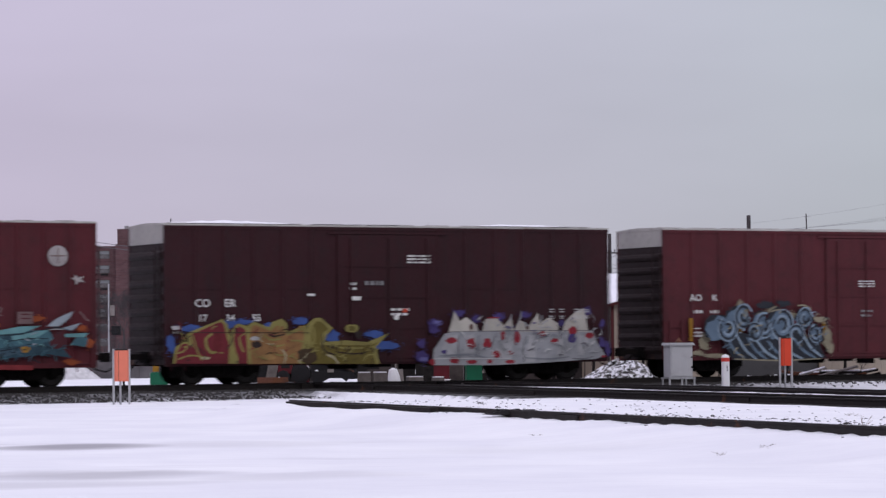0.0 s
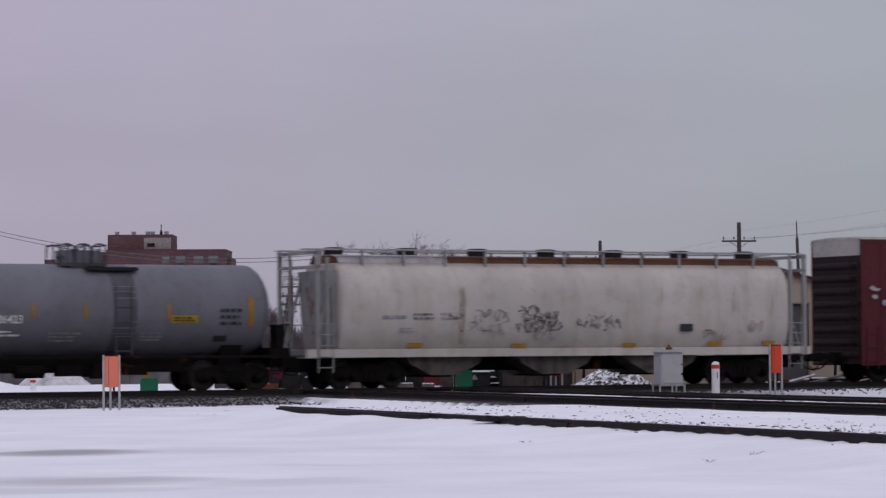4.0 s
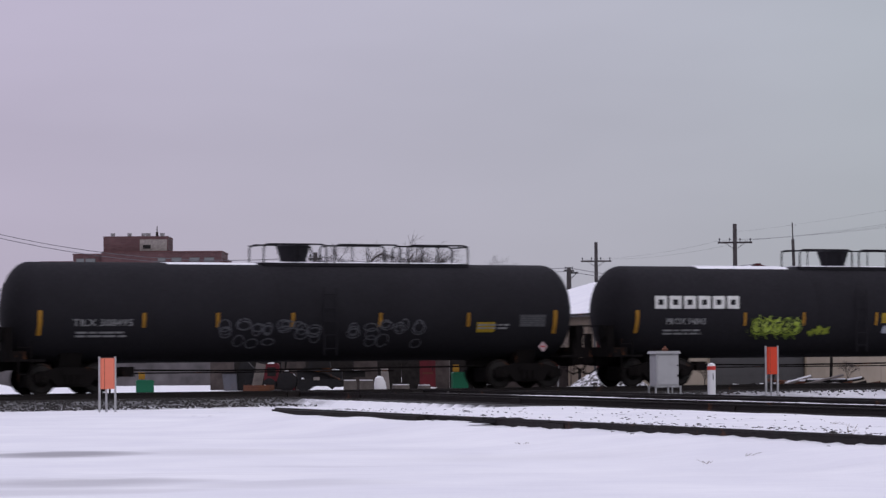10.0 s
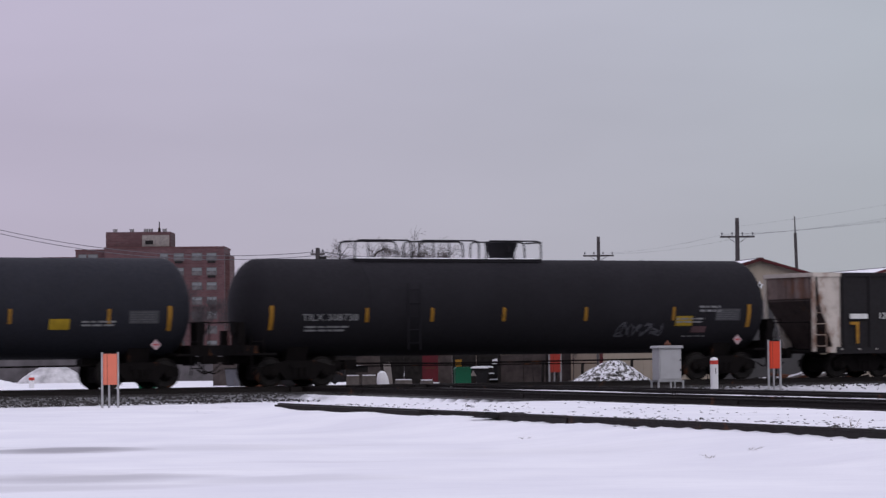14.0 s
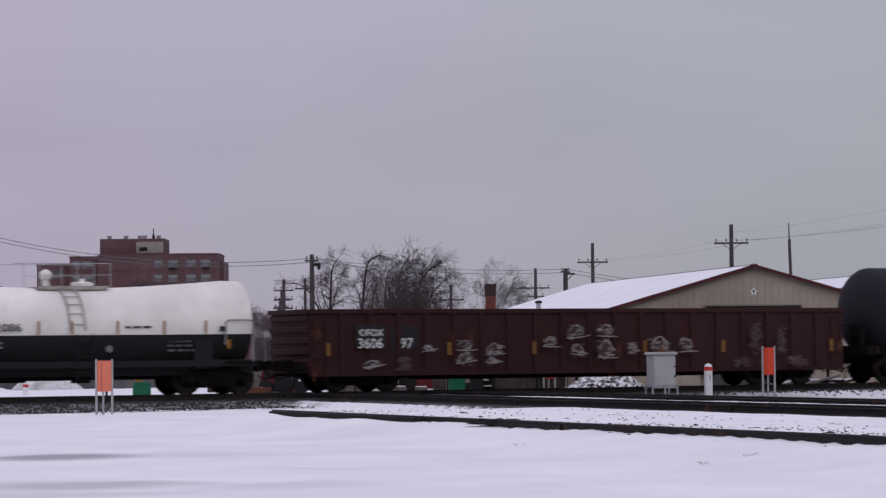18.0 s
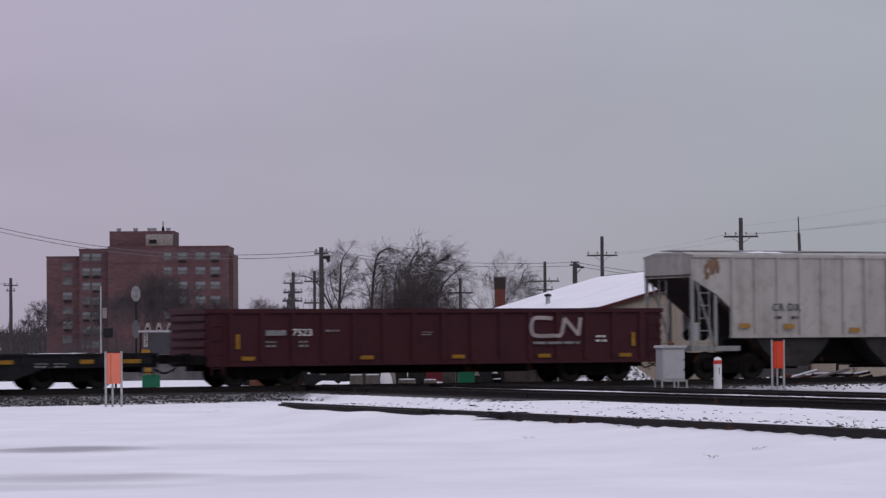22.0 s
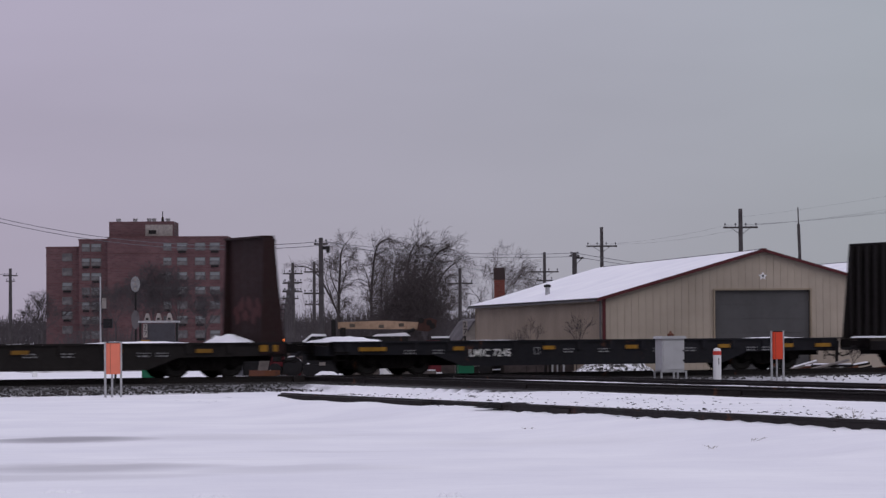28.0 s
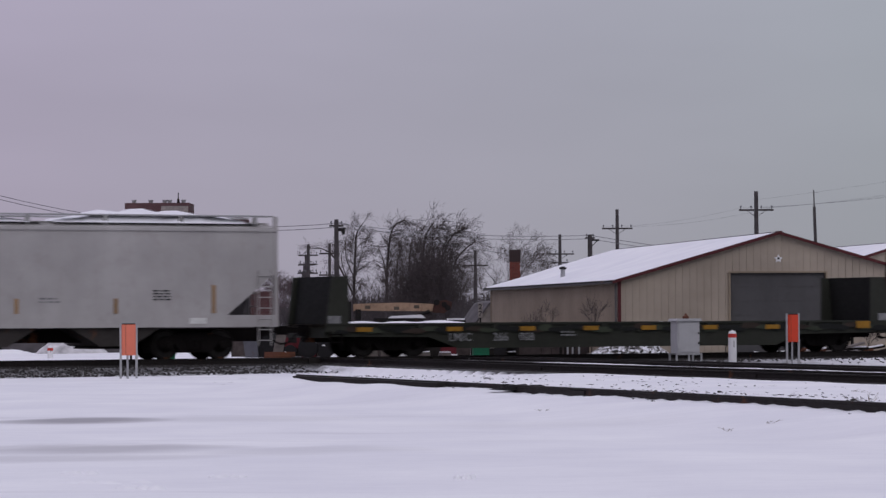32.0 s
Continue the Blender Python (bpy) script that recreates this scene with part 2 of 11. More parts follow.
SNOW = snow_material()
GROUND = ground_material()
STEEL_RAIL = coat("rail_steel", (0.019, 0.0155, 0.015), 0.7, 0.3, 0.2)
TIE_WOOD = plain("tie_wood", (0.018, 0.0155, 0.0145), 0.95, 0, 0.4, 5)
STONE = plain("ballast_stone", (0.042, 0.039, 0.038), 0.95, 0, 0.5, 9)
UNDER = coat("underframe_grime", (0.0088, 0.0076, 0.0076), 0.9, 0.3, 0.05)
WHEEL = coat("wheel_steel", (0.0098, 0.0084, 0.008), 0.7, 0.4, 0.15)
for m_ in (UNDER, WHEEL):
    m_.node_tree.nodes["Principled BSDF"].inputs["Specular IOR Level"].default_value = 0.05
WHEEL_RIM = plain("worn_wheel_tread", (0.026, 0.023, 0.022), 0.55, 0.4, 0.3)
BROWN = coat("boxcar_brown", (0.029, 0.0058, 0.0086), 0.6, 0.5, 0.0, 0, (0.014, 0.009, 0.01), 1.0)
RED = coat("boxcar_red", (0.074, 0.0115, 0.016), 0.6, 0.5, 0.0, 0, (0.026, 0.011, 0.012), 1.0)
REDBROWN = coat("boxcar_oxide", (0.076, 0.0145, 0.019), 0.6, 0.5, 0.0, 0, (0.026, 0.011, 0.012), 1.0)
GALV = coat("galvanised_roof", (0.41, 0.395, 0.37), 0.6, 0.35, 0.12)
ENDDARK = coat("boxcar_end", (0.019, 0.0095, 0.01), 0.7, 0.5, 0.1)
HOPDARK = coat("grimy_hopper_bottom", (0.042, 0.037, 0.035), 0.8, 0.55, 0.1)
GONDOLA = coat("gondola_oxide", (0.034, 0.0098, 0.0105), 0.75, 0.4, 0.04)
CNRED = coat("gondola_maroon", (0.047, 0.0115, 0.016), 0.7, 0.5, 0.0, 0, (0.025, 0.01, 0.012), 1.0)
TANKBLACK = coat("tank_black", (0.0155, 0.0145, 0.0175), 0.8, 0.3, 0.0, 0, (0.012, 0.0112, 0.0122))
TANKBLACK.node_tree.nodes["Principled BSDF"].inputs["Specular IOR Level"].default_value = 0.12
TANKBLUE = coat("tank_faded_black", (0.015, 0.0155, 0.0215), 0.75, 0.3, 0.0, 0, (0.014, 0.013, 0.013))
TANKGREY = coat("tank_grey", (0.137, 0.137, 0.157), 0.55, 0.4, 0.0, 0, (0.06, 0.055, 0.055))
TANKWHITE = coat("tank_white", (0.78, 0.75, 0.71), 0.5, 0.16, 0.0, 0, (0.35, 0.3, 0.25))
BLACKPAINT = coat("black_paint", (0.0145, 0.0138, 0.0155), 0.75, 0.3, 0.0)
HOPGREY = coat("hopper_light_grey", (0.47, 0.435, 0.4), 0.55, 0.36, 0.0, 0, (0.25, 0.195, 0.15), 1.1)
HOPTRIM = coat("hopper_trim", (0.27, 0.27, 0.265), 0.6, 0.5, 0.1, 0, (0.12, 0.1, 0.09))
HOPRIB = coat("ribbed_hopper_grey", (0.37, 0.352, 0.33), 0.65, 0.55, 0.0, 0, (0.17, 0.14, 0.115), 1.2)
HOPPALE = coat("pale_hopper", (0.385, 0.37, 0.365), 0.6, 0.3, 0.0, 0, (0.25, 0.22, 0.2))
RUSTROOF = coat("rusty_roof", (0.13, 0.055, 0.035), 0.8, 0.5, 0.4)
OREDARK = coat("ore_hopper_black", (0.0165, 0.0152, 0.0165), 0.85, 0.35, 0.0)
OREEND = coat("rusted_white_end", (0.5, 0.45, 0.4), 0.7, 0.45, 0.62, 0, (0.1, 0.06, 0.04))
FLATBLACK = coat("flatcar_black", (0.0115, 0.0112, 0.0145), 0.8, 0.4, 0.03)
FLATDARK = coat("flatcar_brownish", (0.0135, 0.0112, 0.0108), 0.8, 0.5, 0.0)
BULKRED = coat("bulkhead_maroon", (0.022, 0.0095, 0.0095), 0.8, 0.5, 0.0)
PLANK = plain("worn_deck_plank", (0.09, 0.075, 0.06), 0.9, 0, 0.4, 3)
CAMO = coat("olive_drab", (0.027, 0.029, 0.0225), 0.75, 0.35, 0.0)
CAMODARK = coat("olive_black", (0.007, 0.0075, 0.007), 0.8, 0.3, 0.0)
YELLOW = plain("reflective_yellow", (0.27, 0.135, 0.014), 0.5, 0, 0.2, 4, 0)
SIGNYELLOW = plain("placard_yellow", (0.3, 0.2, 0.014), 0.5, 0, 0.2, 4, 0)
WHITE = plain("stencil_white", (0.62, 0.62, 0.6), 0.7, 0, 0.2, 5, 0)
DIMWHITE = plain("faded_white", (0.2, 0.2, 0.205), 0.75, 0, 0.35, 4, 0)
STENCIL = plain("stencil_black", (0.03, 0.03, 0.035), 0.7, 0, 0.2, 5, 0)
PATCH = plain("stencil_patch", (0.018, 0.018, 0.02), 0.7, 0, 0.2, 4, 0)
ORANGE = coat("marker_orange", (0.64, 0.062, 0.028), 0.5, 0.1, 0.0, 0, (0.3, 0.08, 0.04))
PALEORANGE = coat("faded_marker_orange", (0.7, 0.19, 0.12), 0.5, 0.12, 0.0, 0, (0.4, 0.15, 0.1))
DARKBAY = coat("dark_hopper_bay", (0.034, 0.03, 0.03), 0.9, 0.9, 0.1, 0, (0.012, 0.011, 0.011), 1.0)
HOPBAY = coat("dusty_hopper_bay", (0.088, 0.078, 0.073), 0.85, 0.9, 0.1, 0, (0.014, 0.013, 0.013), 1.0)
BLOCKGREY = plain("stained_concrete", (0.13, 0.113, 0.104), 0.9, 0, 0.35, 3)
CAGEGREY = coat("tank_cage_paint", (0.055, 0.054, 0.062), 0.7, 0.4, 0.05)
PANELWOOD = plain("weathered_panels", (0.062, 0.05, 0.047), 0.9, 0, 0.4, 2.2)
WALLGREY = plain("stained_concrete_wall", (0.1, 0.092, 0.096), 0.9, 0, 0.35, 1.2)
SILVER = coat("cabinet_aluminium", (0.42, 0.42, 0.43), 0.5, 0.25, 0.0, 0.0, (0.2, 0.19, 0.18))
GALVPOST = plain("galvanised_post", (0.36, 0.36, 0.37), 0.5, 0.5, 0.2)
WHITEPAINT = coat("white_post_paint", (0.75, 0.75, 0.76), 0.6, 0.15, 0.0, 0, (0.4, 0.36, 0.3))
REDPAINT = plain("red_paint", (0.5, 0.05, 0.04), 0.5)
GREEN = coat("green_paint", (0.007, 0.1, 0.05), 0.5, 0.12, 0.0)
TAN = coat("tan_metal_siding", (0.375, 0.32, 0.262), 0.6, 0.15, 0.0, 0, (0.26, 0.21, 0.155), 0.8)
# the tan siding darkened: shade painted in for side walls, back, door frame
TANSHADE = coat("shaded_tan_siding", (0.29, 0.235, 0.175), 0.7, 0.22, 0.0, 0, (0.17, 0.13, 0.095), 0.9)
TRIMRED = coat("barn_red_trim", (0.085, 0.017, 0.02), 0.5, 0.15, 0.0)
DOORGREY = coat("grey_roll_door", (0.083, 0.081, 0.084), 0.6, 0.2, 0.0)
CONCRETE = plain("concrete", (0.24, 0.215, 0.2), 0.9, 0, 0.3, 2)
APTBRICK = brick_material("apartment_brick", (0.103, 0.053, 0.056), (0.108, 0.08, 0.082), 0.5)
APTDULL = brick_material("apartment_annex_brick", (0.1, 0.048, 0.048), (0.11, 0.08, 0.08), 0.5)
CHIMNEY = brick_material("chimney_brick", (0.17, 0.05, 0.04), (0.14, 0.1, 0.09), 1.5)
GLASS = glass_material()
CURTAIN = plain("window_blind", (0.165, 0.175, 0.18), 0.8, 0, 0.3, 0.6, 0)
FRAMEWHITE = plain("window_frame", (0.09, 0.085, 0.085), 0.7)
POLE_WOOD = plain("pole_wood", (0.052, 0.046, 0.047), 0.95, 0, 0.35, 3)
WIRE = plain("cable_black", (0.1, 0.1, 0.11), 0.7, 0, 0.1, 3, 0)
BARK = plain("bark", (0.046, 0.038, 0.037), 0.95, 0, 0.4, 5)
TWIG = plain("twigs", (0.066, 0.055, 0.055), 0.95, 0, 0.3, 3, 0)
# bark of the farthest trees, paled: distance haze is put into the colour
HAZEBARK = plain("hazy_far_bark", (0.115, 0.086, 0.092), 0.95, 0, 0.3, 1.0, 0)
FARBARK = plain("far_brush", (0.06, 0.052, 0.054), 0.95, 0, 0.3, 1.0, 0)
BOOM = coat("crane_boom_paint", (0.36, 0.245, 0.165), 0.7, 0.5, 0.25)
DARKMETAL = coat("dark_machinery", (0.015, 0.0135, 0.0135), 0.8, 0.3, 0.1)
RUSTY = coat("rusty_iron", (0.12, 0.05, 0.032), 0.85, 0.4, 0.4)
MAROON = coat("red_machine_paint", (0.105, 0.011, 0.017), 0.6, 0.4, 0.0)
DRYWEED = plain("dry_weed", (0.16, 0.12, 0.085), 0.95, 0, 0.3, 5, 0)
SIGNAL_GLOW = glow_material("amber_lamp", (1.0, 0.2, 0.03), 3.2)

PAINTS = {}


def pigment(col):
    if col not in PAINTS:
        PAINTS[col] = plain("spray_paint", col, 0.65, 0, 0.22, 1.5, 0)
    return PAINTS[col]

# ---- mesh kit ----
class Shape:
    """Collects vertices and faces; one Shape becomes one mesh."""

    def __init__(self):
        self.v, self.f, self.m, self.slot = [], [], [], 0

    def add(self, pts, faces):
        n = len(self.v)
        self.v += [tuple(p) for p in pts]
        self.f += [tuple(i + n for i in q) for q in faces]
        self.m += [self.slot] * len(faces)
        return self

    def box(self, x0, x1, y0, y1, z0, z1):
        x0, x1, y0, y1, z0, z1 = min(x0, x1), max(x0, x1), min(y0, y1), max(y0, y1), min(z0, z1), max(z0, z1)
        return self.add([(x, y, z) for x in (x0, x1) for y in (y0, y1) for z in (z0, z1)],
                        [(0, 1, 3, 2), (4, 6, 7, 5), (0, 4, 5, 1), (2, 3, 7, 6), (0, 2, 6, 4), (1, 5, 7, 3)])

    def prism(self, prof, a0, a1, axis="x"):
        """A closed profile pushed along an axis. prof: for x pairs (y, z), for y pairs (x, z), for z pairs (x, y)."""
        n = len(prof)
        put = {"x": lambda a, p: (a, p[0], p[1]), "y": lambda a, p: (p[0], a, p[1]), "z": lambda a, p: (p[0], p[1], a)}[axis]
        pts = [put(a, p) for a in (a0, a1) for p in prof]
        faces = [tuple(range(n)), tuple(range(2 * n - 1, n - 1, -1))]
        faces += [(i, n + i, n + (i + 1) % n, (i + 1) % n) for i in range(n)]
        return self.add(pts, faces)

    def tube(self, p, q, r0, r1=None, n=8, caps=True):
        p, q = Vector(p), Vector(q)
        r1 = r0 if r1 is None else r1
        z = (q - p).normalized()
        x = z.orthogonal().normalized()
        y = z.cross(x)
        pts = []
        for c, r in ((p, r0), (q, r1)):
            pts += [c + r * (math.cos(6.28319 * i / n) * x + math.sin(6.28319 * i / n) * y) for i in range(n)]
        faces = [(i, (i + 1) % n, n + (i + 1) % n, n + i) for i in range(n)]
        if caps:
            faces += [tuple(range(n - 1, -1, -1)), tuple(range(n, 2 * n))]
        return self.add(pts, faces)

    def pipe(self, pts, r, n=6):
        """One connected round bar along a line."""
        pts = [Vector(p) for p in pts]
        vs, k = [], len(pts)
        for i, p in enumerate(pts):
            z = (pts[min(k - 1, i + 1)] - pts[max(0, i - 1)]).normalized()
            x = Vector((0, 0, 1)).cross(z)
            x = x.normalized() if x.length > 0.05 else Vector((1, 0, 0))
            y = z.cross(x)
            vs += [p + r * (math.cos(6.28319 * j / n) * x + math.sin(6.28319 * j / n) * y) for j in range(n)]
        faces = [(i * n + j, i * n + (j + 1) % n, (i + 1) * n + (j + 1) % n, (i + 1) * n + j) for i in range(k - 1) for j in range(n)]
        return self.add(vs, faces + [tuple(range(n - 1, -1, -1)), tuple(range((k - 1) * n, k * n))])

    def lathe(self, prof, n=32, axis="x", c=(0, 0, 0)):
        """prof: (along, radius) pairs."""
        pts, k = [], len(prof)
        for a, r in prof:
            for i in range(n):
                s, t = r * math.cos(6.28319 * i / n), r * math.sin(6.28319 * i / n)
                pts.append({"x": (c[0] + a, c[1] + s, c[2] + t), "y": (c[0] + s, c[1] + a, c[2] + t), "z": (c[0] + s, c[1] + t, c[2] + a)}[axis])
        faces = [(j * n + i, j * n + (i + 1) % n, (j + 1) * n + (i + 1) % n, (j + 1) * n + i) for j in range(k - 1) for i in range(n)]
        if prof[0][1] > 0.001:
            faces.append(tuple(range(n - 1, -1, -1)))
        if prof[-1][1] > 0.001:
            faces.append(tuple(range((k - 1) * n, k * n)))
        return self.add(pts, faces)

    def mesh(self, name, mats, smooth=0):
        me = bpy.data.meshes.new(name)
        me.from_pydata(self.v, [], self.f)
        for mt in (mats if isinstance(mats, (list, tuple)) else [mats]):
            me.materials.append(mt)
        if len(me.materials) > 1:
            me.polygons.foreach_set("material_index", self.m)
        bm = bmesh.new()
        bm.from_mesh(me)
        bmesh.ops.recalc_face_normals(bm, faces=bm.faces)
        bm.to_mesh(me)
        bm.free()
        if smooth:
            me.polygons.foreach_set("use_smooth", [True] * len(me.polygons))
            me.set_sharp_from_angle(angle=radians(smooth))
        return me


def part(name, shape, mats, parent=None, label="", smooth=0):
    """One mesh object under a thing or a part."""
    ob = new(name, shape if isinstance(shape, bpy.types.Mesh) else shape.mesh(name, mats, smooth))
    if parent:
        ob.parent = parent
    if label:
        ob["label"] = label
    return ob


def thing(name, label, category, group="", kind="", at=None):
    ob = new(name)
    ob.empty_display_size = 0.2
    tagged(ob, label, category, group, kind)
    if at is not None:
        ob.matrix_world = at
    return ob


def on_track(u, w=1.5, z=0.0):
    return (P0[0] + u * D[0] + w * N[0], P0[1] + u * D[1] + w * N[1], z)


LETTERS = {}


def lettering(txt, size, mat, parent, x, z, y=-1.58, lean=0.0, squeeze=1.0, name="lettering", spacing=1.0):
    """Flat stencilled characters on the side that faces -y; x, z is the middle of the word."""
    key = (txt, round(size, 3), round(squeeze, 2), spacing, mat.name)
    if key not in LETTERS:
        cu = bpy.data.curves.new("letters", "FONT")
        cu.body, cu.size, cu.align_x, cu.align_y, cu.extrude, cu.space_character = txt, size * 1.35, "CENTER", "CENTER", 0.004, spacing
        cu.resolution_u = 2
        cu.offset = 0.012 * size
        ob = bpy.data.objects.new("letters", cu)
        me = bpy.data.meshes.new_from_object(ob)
        me.transform(Matrix.Diagonal((squeeze, 1, 1, 1)))
        me.materials.clear()
        me.materials.append(mat)
        bpy.data.objects.remove(ob)
        bpy.data.curves.remove(cu)
        LETTERS[key] = me
    ob = new(name, LETTERS[key])
    ob.parent = parent
    ob.matrix_basis = pose(x, y, z, 90 + lean, 0, 0)
    return ob


def bars(parent, mat, x, z, wide, high, rows=2, y=-1.515, name="small_print", seed=1, lean=0.0):
    """Unreadable small print: rows of short plain bars."""
    rnd, s = random.Random(seed), Shape()
    step = high / rows
    for r in range(rows):
        a = -wide / 2
        zz = high / 2 - (r + 0.5) * step
        stop = wide / 2 * rnd.uniform(0.6, 1.0)
        while a < stop:
            b = min(a + rnd.uniform(0.08, 0.3) * max(0.6, wide), stop)
            s.box(a, b, -0.004, 0.004, zz - step * 0.25, zz + step * 0.25)
            a = b + 0.06
    ob = part(name, s, mat, parent)
    ob["kind"] = "stuff"
    ob.matrix_basis = pose(x, y, z, lean, 0, 0)
    return ob


def plate(name, parent, mat, x0, x1, z0, z1, y=-1.52, thick=0.012, label=""):
    return part(name, Shape().box(x0, x1, y - thick, y, z0, z1), mat, parent, label)


def smooth_line(pts, k=6):
    out = []
    for i in range(len(pts) - 1):
        p0, p1, p2, p3 = pts[max(0, i - 1)], pts[i], pts[i + 1], pts[min(len(pts) - 1, i + 2)]
        for j in range(k):
            t = j / k
            out.append(tuple(0.5 * (2 * b + (c - a) * t + (2 * a - 5 * b + 4 * c - d) * t * t + (3 * b - a - 3 * c + d) * t ** 3)
                             for a, b, c, d in zip(p0, p1, p2, p3)))
    out.append(pts[-1])
    return out


def stroke(s, pts, wide, lift, face, taper=0.0):
    """A painted band along a line on the side of a car."""
    ln = smooth_line(pts, 5)
    n = len(ln)
    vs = []
    for i, (x, z) in enumerate(ln):
        a, b = ln[max(0, i - 1)], ln[min(n - 1, i + 1)]
        dx, dz = b[0] - a[0], b[1] - a[1]
        l = math.hypot(dx, dz) or 1
        w = wide / 2 * (1 - taper * abs(2 * i / max(1, n - 1) - 1))
        for sgn in (-1, 1):
            px, pz = x - sgn * dz / l * w, z + sgn * dx / l * w
            vs.append((px, face(px, pz) - lift, pz))
    s.add(vs, [(2 * i, 2 * i + 1, 2 * i + 3, 2 * i + 2) for i in range(n - 1)])


def blob(s, x, z, rx, rz, lift, face, rnd, n=14, rag=0.25):
    vs = [(x, face(x, z) - lift, z)]
    for i in range(n):
        a, k = 6.28319 * i / n, rnd.uniform(1 - rag, 1 + rag)
        px, pz = x + rx * k * math.cos(a), z + rz * k * math.sin(a)
        vs.append((px, face(px, pz) - lift, pz))
    s.add(vs, [(0, 1 + i, 1 + (i + 1) % n) for i in range(n)])


def tag(parent, x0, x1, z0, z1, letters, fills, edge, back=None, shine=None, seed=1, fat=0.2, face=None, dots=None, label="spray-painted tag lettering", wild=0.0):
    """A spray-painted piece: a cloud behind, outlined fat letter strokes, highlights."""
    rnd = random.Random(seed)
    face = face or (lambda x, z: -1.515)
    letters = max(letters, round(letters * 1.35))
    dull = lambda c: tone(c, 0.62)
    fills, edge, back, shine, dots = [dull(c) for c in fills], dull(edge), back and dull(back), shine and dull(shine), dots and dull(dots)
    cols = ([back] if back else []) + [edge] + list(fills) + ([shine] if shine else []) + ([dots] if dots else [])
    s = Shape()
    lw, hz = (x1 - x0) / letters, z1 - z0
    lift = 0.003
    if back:
        for i in range(letters * 3):
            s.slot = 0
            lift += 0.0002
            blob(s, rnd.uniform(x0, x1), rnd.uniform(z0 + 0.25 * hz, z1 - 0.1 * hz), lw * rnd.uniform(0.3, 0.6), hz * rnd.uniform(0.18, 0.34), lift, face, rnd)
    first = 1 if back else 0
    jobs = []
    for i in range(letters):
        cx = x0 + (i + 0.5) * lw
        for k in range(rnd.choice((4, 5, 5))):
            kind = rnd.random() if wild >= 0 else rnd.uniform(0.36, 0.86)
            lean = rnd.uniform(-0.15, 0.25 + max(0.0, wild)) * lw
            if kind < 0.45:
                xx = cx + rnd.uniform(-0.38, 0.38) * lw
                pts = [(xx - lean, z0 + rnd.uniform(0.02, 0.2) * hz), (xx + rnd.uniform(-0.12, 0.12) * lw, z0 + 0.5 * hz), (xx + lean, z1 - rnd.uniform(0.0, 0.25) * hz)]
            elif kind < 0.8:
                zz, r = z0 + rnd.uniform(0.35, 0.65) * hz, rnd.uniform(0.22, 0.36)
                a0 = rnd.uniform(0, 6.28)
                pts = [(cx + r * lw * math.cos(a0 + j * 0.95), zz + r * hz * math.sin(a0 + j * 0.95)) for j in range(5)]
            else:
                zz = z0 + rnd.uniform(0.15, 0.8) * hz
                pts = [(cx - 0.5 * lw, zz), (cx, zz + rnd.uniform(-0.12, 0.12) * hz), (cx + 0.55 * lw, zz + rnd.uniform(-0.2, 0.3) * hz)]
            jobs.append((pts, fat * rnd.uniform(0.45, 1.1), rnd.randrange(len(fills))))
    for pts, w, _ in jobs:
        s.slot = first
        lift += 0.0003
        stroke(s, pts, w * 1.3 + 0.045, lift, face, 0.25)
    for pts, w, c in jobs:
        s.slot = first + 1 + c
        lift += 0.0003
        stroke(s, pts, w, lift, face, 0.35)
    if shine:
        for pts, w, _ in jobs[::2]:
            s.slot = first + 1 + len(fills)
            lift += 0.0003
            stroke(s, [(x + 0.18 * w, z + 0.22 * w) for x, z in pts], w * 0.22, lift, face, 0.5)
    if dots:
        for i in range(letters * 2):
            s.slot = len(cols) - 1
            lift += 0.0003
            blob(s, rnd.uniform(x0, x1), rnd.uniform(z0, z1), 0.14, 0.14, lift, face, rnd, 9, 0.15)
    return tagged(part("graffiti", s, [pigment(c) for c in cols], parent, label), kind="stuff")


